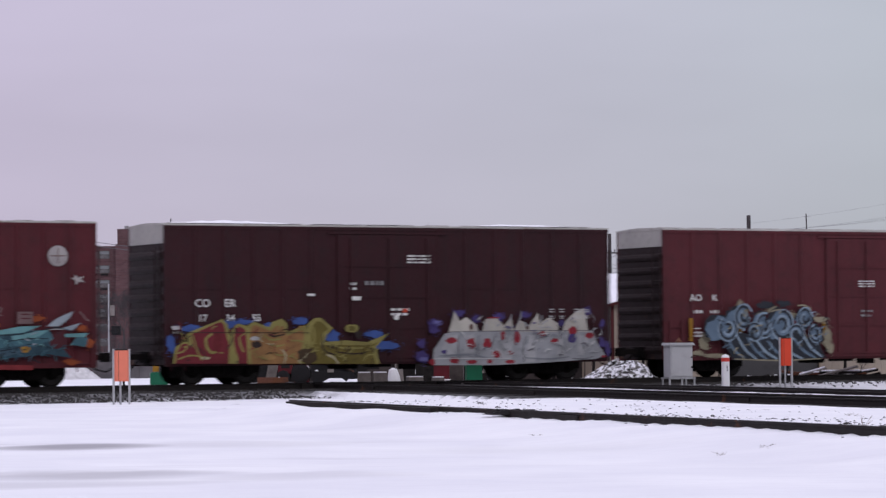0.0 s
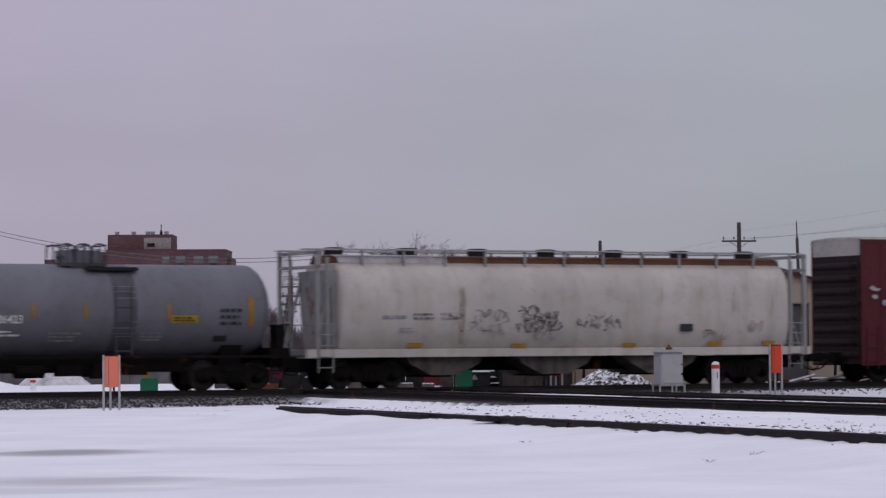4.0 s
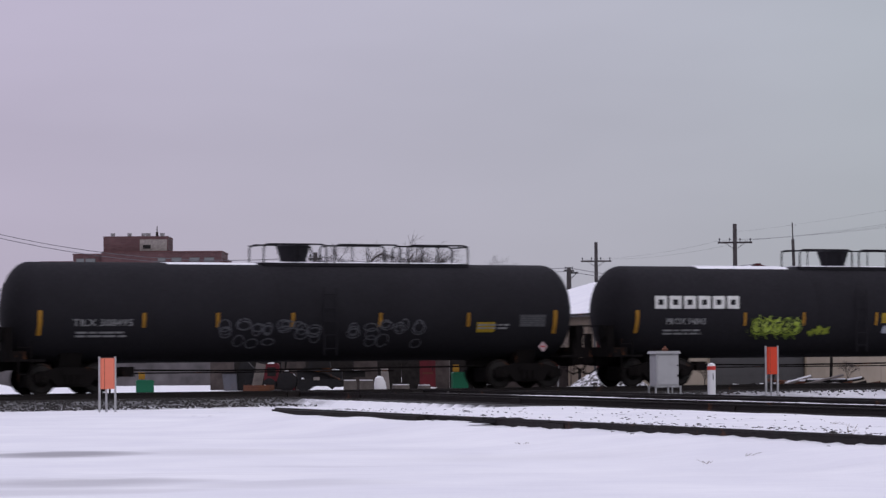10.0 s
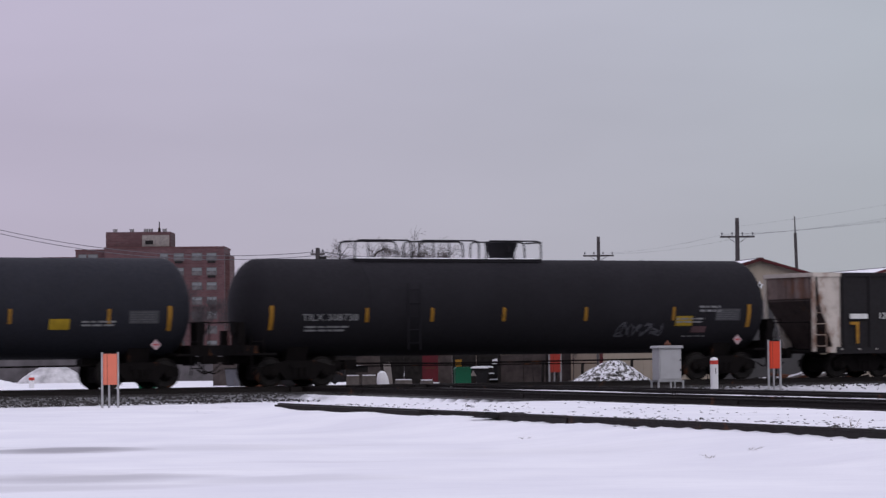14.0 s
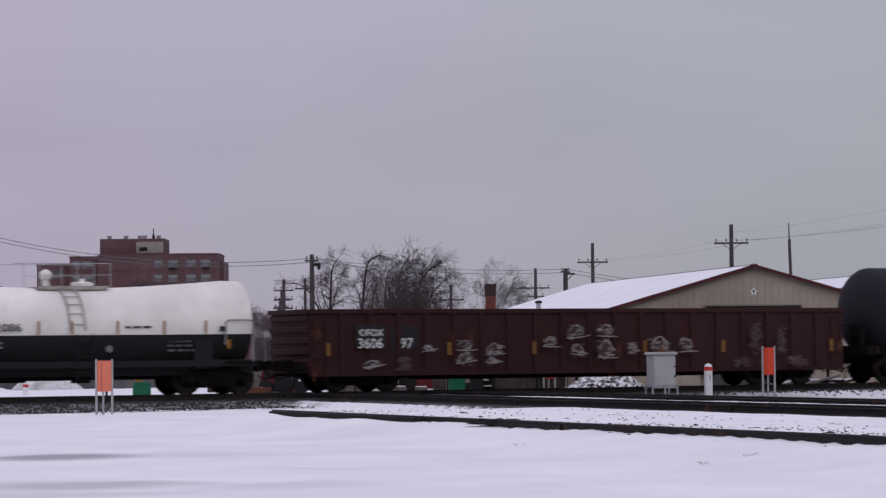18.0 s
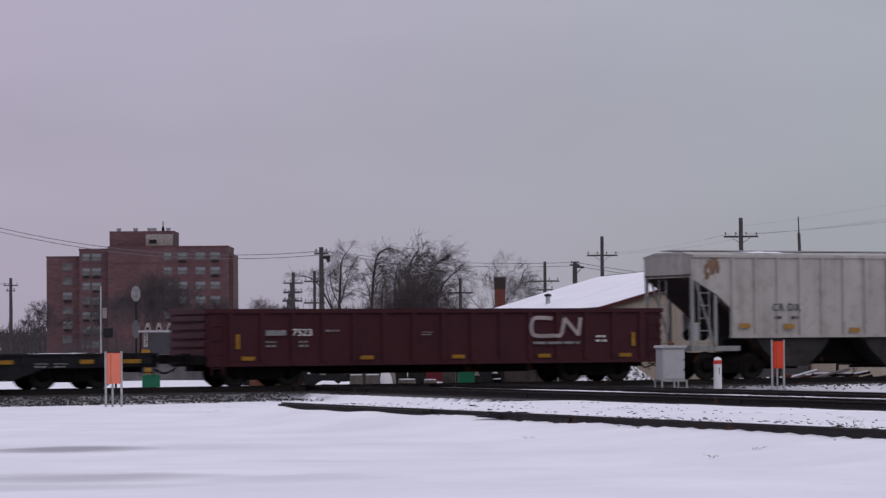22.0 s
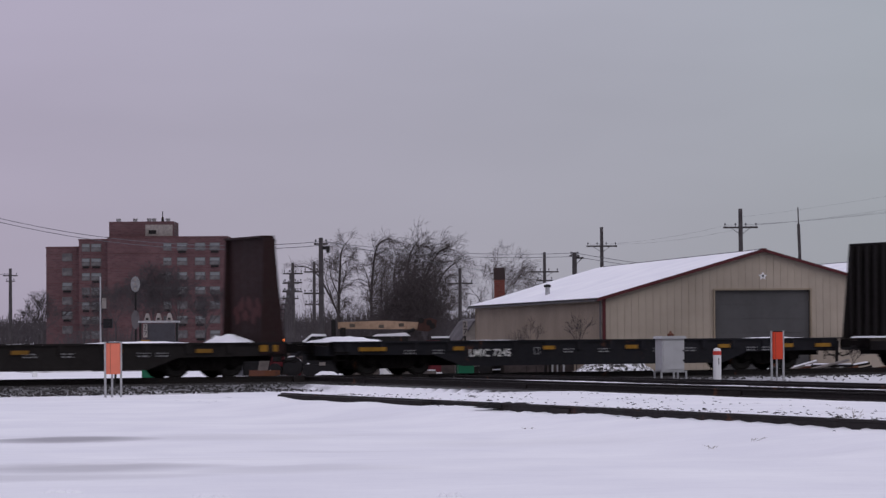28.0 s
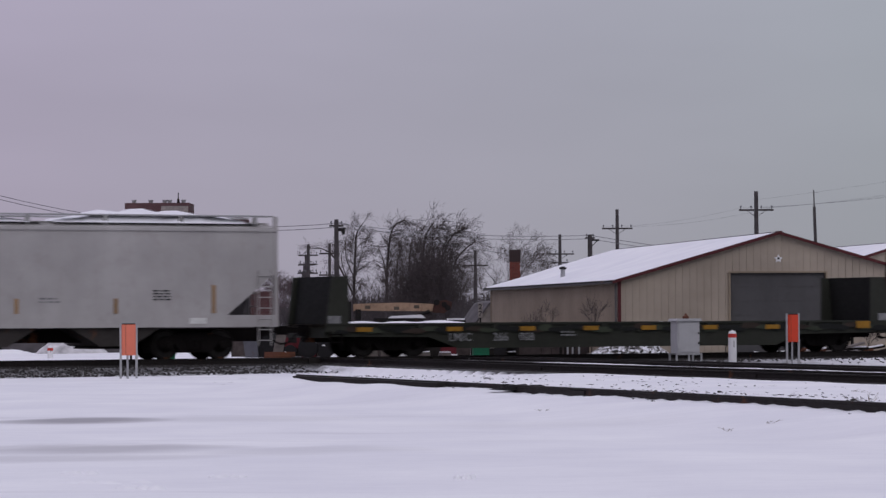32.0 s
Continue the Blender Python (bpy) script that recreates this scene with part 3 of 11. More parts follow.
class Piece:
    """One spray-painted work on the side of a car, laid down colour over colour."""

    def __init__(self, car, face, colours):
        self.car, self.face, self.names = car, face, list(colours)
        self.paints = [pigment(c) for c in colours.values()]
        self.shape, self.lift, self.rnd = Shape(), 0.003, random.Random(len(colours))

    def dip(self, colour):
        self.shape.slot = self.names.index(colour)
        self.lift += 0.0004

    def at(self, x, z):
        return self.face

    def fill(self, colour, *pts):
        self.dip(colour)
        self.shape.add([(x, self.at(x, z) - self.lift, z) for x, z in pts], [tuple(range(len(pts)))])

    def line(self, colour, wide, *pts):
        self.dip(colour)
        stroke(self.shape, list(pts), wide, self.lift, self.at, 0.35)

    def spot(self, colour, x, z, rx, rz):
        self.dip(colour)
        blob(self.shape, x, z, rx, rz, self.lift, self.at, self.rnd, 12, 0.22)

    def haze(self, colour, x, z, rx, rz):
        for k in range(7):
            self.dip(colour)
            a, d = self.rnd.uniform(0, 6.28), self.rnd.uniform(0.1, 0.55)
            blob(self.shape, x + rx * d * math.cos(a), z + rz * d * math.sin(a), rx * self.rnd.uniform(0.35, 0.6), rz * self.rnd.uniform(0.35, 0.6), self.lift, self.at, self.rnd, 13, 0.3)
        for k in range(26):
            a, d, r = self.rnd.uniform(0, 6.28), self.rnd.uniform(0.75, 1.2), self.rnd.uniform(0.008, 0.022)
            self.dip(colour)
            blob(self.shape, x + rx * d * math.cos(a), z + rz * d * math.sin(a), r, r, self.lift, self.at, self.rnd, 6, 0.2)

    def grit(self, x0, x1, z0, z1, count, *colours):
        """Short overlapping strokes that break up the fields of colour."""
        for k in range(count):
            x, z = self.rnd.uniform(x0, x1), self.rnd.uniform(z0, z1)
            a, l = self.rnd.gauss(0.5, 0.7), self.rnd.uniform(0.08, 0.34)
            b = a + self.rnd.gauss(0, 0.7)
            self.line(self.rnd.choice(colours), self.rnd.uniform(0.018, 0.05), (x, z), (x + l * 0.5 * math.cos(a), z + l * 0.5 * math.sin(a)), (x + l * 0.5 * (math.cos(a) + math.cos(b)), z + l * 0.5 * (math.sin(a) + math.sin(b))))

    def coil(self, x, z, rx, rz, turn, *colours):
        """Open arcs inside one another, like a rounded letter."""
        n = len(colours)
        for k, c in enumerate(colours):
            f = 1 - 0.8 * k / n
            self.line(c, 0.1 + 0.03 * (k % 2), *[(x + rx * f * math.cos(turn + 0.5 * k + q), z + rz * f * math.sin(turn + 0.5 * k + q)) for q in (0.0, 0.9, 1.8, 2.7, 3.6, 4.4)])

    def done(self, label):
        return tagged(part("graffiti", self.shape, self.paints, self.car, label), kind="stuff")


def scrawl(parent, x0, x1, z0, z1, col, seed=1, wide=0.05, face=None, count=7):
    """A thin spray-can scribble."""
    rnd, s = random.Random(seed), Shape()
    face = face or (lambda x, z: -1.515)
    lw = (x1 - x0) / count
    for i in range(count):
        cx = x0 + (i + 0.5) * lw
        for k in range(2):
            pts = [(cx + rnd.uniform(-0.6, 0.6) * lw, rnd.uniform(z0, z1)) for _ in range(4)]
            stroke(s, pts, wide * rnd.uniform(0.6, 1.3), 0.003 + 0.0004 * (2 * i + k), face, 0.3)
    return tagged(part("graffiti", s, pigment(col), parent, "thin spray-can scribble"), kind="stuff")

# ---- ground, one sheet to the horizon ----
def across_side(x, y):
    return x * SIDE[0] + (y - 57.0) * SIDE[1]


def along_side(x, y):
    return x * RUN[0] + (y - 57.0) * RUN[1]


def across_train(x, y):
    return (x - P0[0]) * N[0] + (y - P0[1]) * N[1]


def ease(v, a, b):
    t = max(0.0, min(1.0, (v - a) / (b - a)))
    return t * t * (3 - 2 * t)


def ground_z(x, y):
    n = noise.noise((x * 0.16, y * 0.16, 0)) * 0.05 + noise.noise((x * 0.7, y * 0.5, 3)) * 0.022
    z = -0.35 + n
    if abs(x) > 60 or y > 160 or y < 10:
        return -0.35
    a, q, w = across_side(x, y), along_side(x, y), across_train(x, y)
    # snow packed against the first side track and lying between the others
    here = 1 - ease(q, 9.0, 12.5)
    front = ease(a, -3.2, -0.3)
    lump = max(-0.3, noise.noise((q * 0.5, 5, 1))) * 0.055 * (1 if a < 0 else 0.2)
    shelf = -0.105 + lump + 0.4 * n
    shelf += 0.05 * ease(a, 0.0, 0.3)
    shelf -= 0.03 * (1 - ease(q, -3.4, -2.2)) * (1 - ease(a, -0.1, 0.3))
    shelf -= 0.17 * ease(a, 6.6, 9.0) * (1 - ease(a, 11.0, 12.0))
    shelf -= 0.06 * ease(a, 12.8, 13.5) * (1 - ease(a, 15.3, 16.0))
    shelf -= 0.26 * ease(a, 15.6, 17.6)
    if a > 8:
        here = 1.0
    here *= 1 - ease(w, -1.0, 2.5)
    z = z * (1 - front * here) + shelf * front * here
    # ballast of the train's own track
    bed = ease(w, -3.2, -2.0) * (1 - ease(w, 2.9, 4.0))
    z = z * (1 - bed) + (-0.18 + n * 0.3) * bed
    return z


def make_ground():
    xs = [-4000, -1500, -500, -150, -70] + [-45 + k * 0.6 for k in range(42)] + [-20 + k * 0.3 for k in range(141)] + [22.6 + k * 0.6 for k in range(38)] + [70, 150, 500, 1500, 4000]
    ys = [-600, -100, 0] + [12 + k * 1.0 for k in range(30)] + [42 + k * 0.5 for k in range(16)] + [50 + k * 0.3 for k in range(180)] + [104 + k * 0.6 for k in range(15)] + [113 + k * 1.5 for k in range(22)] + [160, 220, 400, 900, 2000, 4800]
    s = Shape()
    w = len(ys)
    s.v = [(x, y, ground_z(x, y)) for x in xs for y in ys]
    s.f = [(i * w + j, (i + 1) * w + j, (i + 1) * w + j + 1, i * w + j + 1) for i in range(len(xs) - 1) for j in range(w - 1)]
    s.m = [0] * len(s.f)
    g = part("ground", s, GROUND, None, smooth=60)
    tagged(g, "snow-covered gravel yard with stones showing through", "ground", "", "structure")


make_ground()


# ---- tracks ----
def rail_mesh(name, length, cut=6.0):
    """Rail with head, web and foot, along +x from 0."""
    prof = [(-0.07, -0.18), (0.07, -0.18), (0.07, -0.165), (0.012, -0.14), (0.012, -0.045), (0.037, -0.035), (0.037, -0.004), (0.03, 0.0), (-0.03, 0.0), (-0.037, -0.004),
            (-0.037, -0.035), (-0.012, -0.045), (-0.012, -0.14), (-0.07, -0.165)]
    return Shape().prism(prof, 0, length, "x").mesh(name, STEEL_RAIL)


def track(label, p, way, a0, a1, ties, tie_from=None, tie_to=None, sink=0.0, drop=0.0):
    """Two rails on ties; p is the middle of the track at 0, way its run."""
    ang = math.degrees(math.atan2(way[1], way[0]))
    t = thing("railway_track", label, "railway track", "", "structure", pose(p[0], p[1], 0, 0, 0, ang))
    me = rail_mesh("rail", a1 - a0)
    for sy in (-0.7535, 0.7535):
        r = part("rail", me, None, t)
        r.location = (a0, sy, -drop if sy < 0 else 0)
        for k in range(int((a1 - a0) / 11.9)):
            j = part("joint_bar", Shape().box(-0.35, 0.35, -0.045, 0.045, -0.15, -0.05), STEEL_RAIL, t)
            j.location = (a0 + 5 + k * 11.9, sy, -drop if sy < 0 else 0)
    if ties:
        tm = Shape().prism([(-0.115, -0.36), (0.115, -0.36), (0.115, -0.19), (0.1, -0.178), (-0.1, -0.178), (-0.115, -0.19)], -1.3, 1.3, "y").mesh("tie", TIE_WOOD)
        rnd = random.Random(5)
        x = tie_from
        while x < tie_to:
            o = part("tie", tm, None, t)
            o.matrix_basis = pose(x, rnd.uniform(-0.05, 0.05), sink + rnd.uniform(-0.012, 0.008), 0, rnd.uniform(-0.6, 0.6), rnd.uniform(-1.5, 1.5))
            x += 0.55
    return t


track("rusty main line track on dark ballast under the train", on_track(0), D, -150, 150, True, -24, 32)
for k, (q0, a, label, ties) in enumerate(((9.6, 0.717, "snow-bound side track ending in the yard", False), (38.0, 10.2, "side track crossing the main line through snow", False), (38.4, 14.5, "second side track crossing the main line", False))):
    px, py = SIDE[0] * a, 57.0 + SIDE[1] * a
    track(label, (px, py), RUN, -70.0, q0, ties, -24, 20, -0.02, 0.16 if k == 0 else 0.0)

# crossing frog plates where the side tracks meet the main line
for a in (10.2, 14.5):
    px, py = SIDE[0] * a, 57.0 + SIDE[1] * a
    k = (1.5 - across_train(px, py)) / (RUN[0] * N[0] + RUN[1] * N[1])
    x, y = px + k * RUN[0], py + k * RUN[1]
    f = thing("crossing_diamond", "heavy steel rail crossing plates on timbers", "rail crossing", "rail crossings", "", pose(x, y, 0, 0, 0, BEARING))
    for sx in (-0.85, 0.85):
        for sy in (-0.75, 0.75):
            part("frog_plate", Shape().box(sx - 0.4, sx + 0.4, sy - 0.12, sy + 0.12, -0.18, -0.02), STEEL_RAIL, f)
    part("timber", Shape().box(-2.2, 2.2, -1.5, -1.25, -0.4, -0.2).box(-2.2, 2.2, -0.12, 0.12, -0.4, -0.2).box(-2.2, 2.2, 1.25, 1.5, -0.4, -0.2), TIE_WOOD, f)

# rail stub and dark debris lying by the first side track
st = thing("track_end_plank", "dark weathered plank lying along the snowy rail end", "plank", "", "", pose(-3.55, 65.2, -0.1, 0, 0, math.degrees(math.atan2(RUN[1], RUN[0]))))
part("plank", Shape().box(-8.5, 0.1, -0.09, 0.09, -0.03, 0.075), TIE_WOOD, st)
db = thing("track_debris", "dark scrap of rubber and cinders on the rail", "debris", "", "", pose(1.0, 54.5, -0.045))
s = Shape().prism([(-0.5, -0.04), (-0.32, -0.015), (-0.12, 0.035), (0.16, 0.06), (0.24, 0.02), (0.12, -0.03), (-0.2, -0.055)], -0.14, 0.05, "y")
rnd = random.Random(77)
for k in range(9):
    x, y = rnd.uniform(-0.2, 0.45), rnd.uniform(-0.12, 0.1)
    s.tube((x - 0.1, y, rnd.uniform(-0.03, 0.03)), (x + 0.12, y + rnd.uniform(-0.05, 0.05), 0.03), rnd.uniform(0.02, 0.04), rnd.uniform(0.008, 0.02), 6)
part("scrap", s, BLACKPAINT, db)


# ---- metal barns ----
def barn(at, width, depth, eave, ridge, label, door=None, vent=False, emblem=False, step=0.28):
    b = thing("metal_barn", label, "barn", "metal barns", "", at)
    half = width / 2
    roof_at = lambda x: eave + (ridge - eave) * (1 - abs(x - half) / half)
    front = part("front_wall", Shape().prism([(0.02, 0), (width - 0.02, 0), (width - 0.02, eave), (half, ridge), (0.02, eave)], 0.08, 0.14, "y") if not door else
                 Shape().prism([(0.02, 0), (door[0], 0), (door[0], roof_at(door[0])), (0.02, eave)], 0.08, 0.14, "y").prism([(door[1], 0), (width - 0.02, 0), (width - 0.02, eave), (door[1], roof_at(door[1]))], 0.08, 0.14, "y")
                 .prism([(door[0], door[2]), (door[1], door[2]), (door[1], roof_at(door[1])), (half, ridge), (door[0], roof_at(door[0]))], 0.08, 0.14, "y"), TAN, b)
    x = 0.0
    while x < width - 0.05:
        x1 = min(width, x + step)
        z0 = door[2] if door and x1 > door[0] + 0.02 and x < door[1] - 0.02 else 0.0
        zs = (roof_at(x + 0.01), roof_at(x1 - 0.05))
        if zs[0] > z0:
            s = Shape().prism([(x + 0.003, z0), (x1 - 0.043, z0), (x1 - 0.045, zs[1]), (x + 0.005, zs[0])], 0.05, 0.078, "y")
            s.prism([(x1 - 0.04, z0), (x1, z0), (x1, roof_at(x1)), (x1 - 0.04, roof_at(x1 - 0.04))], 0.036, 0.078, "y")
            part("siding_panel", s, TAN, front)
        x = x1
    for sx, nm in ((0.0, "left_wall"), (width, "right_wall")):
        d = 1 if sx == 0 else -1
        wl_ = part(nm, Shape().box(sx + d * 0.06, sx + d * 0.12, 0.14, depth, 0, eave), TANSHADE, b)
        y = 0.2
        while y < depth - 0.1:
            part("siding_panel", Shape().box(sx + d * 0.035, sx + d * 0.058, y, min(depth, y + 0.552), 0, eave - 0.05), TANSHADE, wl_)
            y += 0.56
    part("back_wall", Shape().prism([(0, 0), (width, 0), (width, eave), (half, ridge), (0, eave)], depth, depth + 0.08, "y"), TANSHADE, b)
    for d, nm in ((-1, "roof_slope"), (1, "roof_slope")):
        x0, x1 = (-0.3, half) if d < 0 else (width + 0.3, half)
        ze = eave - 0.3 * (ridge - eave) / half
        r = part(nm, Shape().prism([(x0, ze), (x1, ridge), (x1, ridge + 0.09), (x0, ze + 0.09)], -0.15, depth + 0.3, "y"), DARKMETAL, b)
        # uneven snow blanket
        s, n, m = Shape(), 18, 36
        rr = random.Random(9)
        pts = []
        for lay in (0, 1):
            for i in range(n + 1):
                for j in range(m + 1):
                    u, v = i / n, j / m
                    xx = x0 + (x1 - x0) * (0.01 + 0.965 * u)
                    edge = min(1.0, min(u, 1 - u, v * 2, 2 - v * 2) * 14)
                    zz = ze + (ridge - ze) * (0.01 + 0.965 * u) + 0.092
                    lift = (0.05 + 0.05 * noise.noise((xx * 0.5, v * 9, 2)) + rr.uniform(0, 0.012)) * edge if lay else -0.002
                    pts.append((xx, -0.12 + (depth + 0.4) * v, zz + lift))
        w = m + 1
        o = (n + 1) * w
        s.add(pts, [(o + i * w + j, o + (i + 1) * w + j, o + (i + 1) * w + j + 1, o + i * w + j + 1) for i in range(n) for j in range(m)])
        part("snow_cover", s, SNOW, r, "even blanket of snow", 60)
        part("rake_trim", Shape().prism([(x0, ze - 0.03), (x1, ridge - 0.03), (x1, ridge + 0.08), (x0, ze + 0.08)], -0.2, -0.14, "y"), TRIMRED, b, "barn-red trim")
        part("eave_gutter", Shape().box(x0 - 0.05, x0 + 0.03, -0.1, depth + 0.2, ze - 0.03, ze + 0.03), FRAMEWHITE, b)
    for x in (0.0, width):
        part("corner_trim", Shape().box(x - 0.06, x + 0.06, -0.02, 0.1, 0, eave), TRIMRED, b, "barn-red trim")
        part("downspout", Shape().box(x - 0.17, x - 0.1, 0.0, 0.08, 0, eave - 0.1), FRAMEWHITE, b)
    part("footing", Shape().box(-0.02, width + 0.02, 0.06, depth + 0.05, -0.5, 0.16), CONCRETE, b)
    part("ridge_cap", Shape().box(half - 0.1, half + 0.1, -0.22, 0.1, ridge + 0.02, ridge + 0.1), TRIMRED, b)
    if door:
        d = part("roll_door", Shape().box(door[0], door[1], 0.2, 0.24, 0.0, door[2]), DOORGREY, b, "grey sectional overhead door")
        n = 6
        for k in range(n):
            z = k * door[2] / n
            part("door_section", Shape().box(door[0] + 0.05, door[1] - 0.05, 0.17, 0.2, z + 0.004, z + door[2] / n - 0.004), DOORGREY, d)
        part("door_handle", Shape().box((door[0] + door[1]) / 2 - 0.1, (door[0] + door[1]) / 2 + 0.05, 0.13, 0.17, 1.25, 1.32), DARKMETAL, d)
        part("door_frame", Shape().box(door[0] - 0.06, door[0], 0.0, 0.25, 0, door[2]).box(door[1], door[1] + 0.06, 0.0, 0.25, 0, door[2]).box(door[0] - 0.06, door[1] + 0.06, 0.0, 0.25, door[2], door[2] + 0.06), TANSHADE, b)
    if vent:
        v = part("roof_vent", Shape().lathe([(2.6, 0.26), (2.9, 0.12), (3.3, 0.1), (3.5, 0.1)], 14, "z", (0.75, 14.5, 0.15)), GALVPOST, b, smooth=40)
        part("vent_cap", Shape().lathe([(3.5, 0.15), (3.58, 0.16), (3.62, 0.06)], 14, "z", (0.75, 14.5, 0.15)), DARKMETAL, v)
    if emblem:
        zc = ridge - 0.95
        e = part("gable_emblem", Shape().prism([(half - 0.17, zc + 0.03), (half - 0.06, zc + 0.05), (half, zc + 0.16), (half + 0.06, zc + 0.05), (half + 0.17, zc + 0.03), (half + 0.09, zc - 0.04), (half + 0.1, zc - 0.15), (half, zc - 0.09), (half - 0.1, zc - 0.15), (half - 0.09, zc - 0.04)], 0.02, 0.034, "y"), WHITEPAINT, b, "small white star-shaped plaque")
        part("emblem_mark", Shape().box(half - 0.04, half + 0.04, 0.01, 0.02, zc - 0.04, zc + 0.04), STENCIL, e)
    return b


barn(pose(6.02, 114.0, -0.38, 0, 0, 9.5), 12.5, 28.0, 2.98, 4.76, "tan metal barn with red trim and snow-covered roof", (4.35, 8.12, 3.26), True, True)
barn(pose(15.9, 139.2, -0.38, 0, 0, 9.5), 10.4, 24.0, 3.4, 5.0, "second tan metal barn with snow-covered roof", None, False, True, 0.4)

# low lean-to beside the first barn
lt = thing("lean_to_shed", "low pale shed with a sloping dark roof", "shed", "", "", pose(-0.2, 147.0, -0.35, 0, 0, 9.5))
part("shed_wall", Shape().prism([(1.0, 0), (1.9, 0), (1.9, 2.35), (1.6, 2.2), (1.0, 1.35)], 0, 4, "y"), CONCRETE, lt)
part("shed_roof", Shape().prism([(0.9, 1.22), (1.6, 2.22), (1.95, 2.36), (1.95, 2.42), (1.56, 2.3), (0.86, 1.3)], -0.15, 4.1, "y"), WALLGREY, lt)

# brick chimney
ch = thing("brick_chimney", "red brick chimney stack with a sooty top", "chimney", "", "", pose(2.7, 150.0, -0.35))
part("stack", Shape().prism([(-0.3, 0.0), (0.3, 0.0), (0.255, 4.5), (-0.255, 4.5)], -0.28, 0.28, "y"), CHIMNEY, ch)
part("cap", Shape().box(-0.285, 0.285, -0.3, 0.3, 4.35, 4.95), coat("sooty_brick", (0.05, 0.035, 0.035), 0.9), ch)
for k in range(22):
    z = 0.2 + k * 0.19
    part("brick_course", Shape().box(-0.3 + 0.008 * k / 4, 0.3 - 0.008 * k / 4, -0.29, -0.28, z, z + 0.15), CHIMNEY, ch)


# ---- apartment block ----
def apartment():
    b = thing("apartment_block", "seven-storey red-brown brick apartment block", "apartment building", "", "", pose(0, 550, -0.5))
    blocks = (("left_wing", -73.8, -67.5, 4.0, 18.5), ("step_wing", -67.5, -62.0, 2.0, 19.8), ("main_block", -62.0, -40.0, 0.0, 20.1))
    for nm, x0, x1, y, top in blocks:
        part(nm, Shape().box(x0, x1, y, y + 16, 0, top), APTBRICK, b)
        part("parapet", Shape().box(x0 - 0.1, x1 + 0.1, y - 0.12, y + 16, top, top + 0.25), APTDULL, b)
        for k in range(1, 7):
            part("string_course", Shape().box(x0, x1, y - 0.06, y, k * 2.68 + 1.1, k * 2.68 + 1.25), APTDULL, b)
    part("side_return", Shape().box(-40.0, -39.2, 3.0, 16, 0, 18.9), APTDULL, b)
    ph = part("penthouse", Shape().box(-61.9, -50.0, 2.0, 12, 20.1, 23.2), APTBRICK, b)
    part("penthouse_panel", Shape().box(-55.2, -50.2, 1.9, 2.0, 20.5, 22.6), CONCRETE, ph, "pale weathered panel")
    part("penthouse_vent", Shape().box(-54.6, -53.2, 1.8, 1.9, 20.9, 21.6), DARKMETAL, ph)
    for x in (-60.6, -57.5, -54.9, -54.0, -51.4):
        part("roof_fan", Shape().tube((x, 6, 23.2), (x, 6, 23.9), 0.35, 0.45, 10), GALVPOST, b)
    part("antenna", Shape().tube((-52.4, 6, 23.2), (-52.4, 6, 25.2), 0.12, 0.09, 6).tube((-52.4, 6, 23.2), (-52.4, 6, 24.1), 0.3, 0.2, 8), DARKMETAL, b)
    part("annex", Shape().box(-40.0, -34.9, 6, 22, 0, 6.6), APTDULL, b, "low brick annex")
    part("annex_roof", Shape().box(-40.1, -34.8, 5.9, 22, 6.6, 6.8), APTDULL, b)
    fm = Shape().box(-0.95, 0.95, -0.08, -0.02, -0.72, 0.72).mesh("window_frame", FRAMEWHITE)
    pm = Shape().box(-0.84, -0.04, -0.12, -0.081, -0.62, 0.62).box(0.04, 0.84, -0.12, -0.081, -0.62, 0.62).mesh("pane", GLASS)
    bm_ = Shape().box(-0.84, 0.84, -0.14, -0.121, 0.1, 0.62).mesh("blind", CURTAIN)
    sm = Shape().box(-0.7, 0.7, -0.35, 0, -1.15, -0.78).mesh("air_conditioner", DARKMETAL)
    rnd = random.Random(3)
    cols = [(-51.0, 0.0), (-48.3, 0.0), (-45.0, 0.0), (-42.3, 0.0), (-69.9, 4.0), (-66.2, 2.0), (-64.3, 2.0)]
    for x, y in cols:
        for k in range(7):
            z = 18.45 - 2.68 * k - (1.7 if x < -68 else 0)
            if z < 1.2:
                continue
            wnd = new("window")
            wnd.parent = b
            wnd.location = (x, y, z)
            wide = 0.8 if x in (-51.0, -66.2) else 1.0
            wnd.scale = (wide, 1, 1)
            part("window_frame", fm, None, wnd)
            part("pane", pm, None, wnd)
            if rnd.random() < 0.75:
                part("blind", bm_, None, wnd)
            if rnd.random() < 0.45:
                part("air_conditioner", sm, None, wnd)
    return b


apartment()

# ---- the freight train ----
R_WHEEL = 0.457
CARS, WHEELSETS = [], []


def train_at(t):
    return 10.796 * t + 0.00739 * t * t


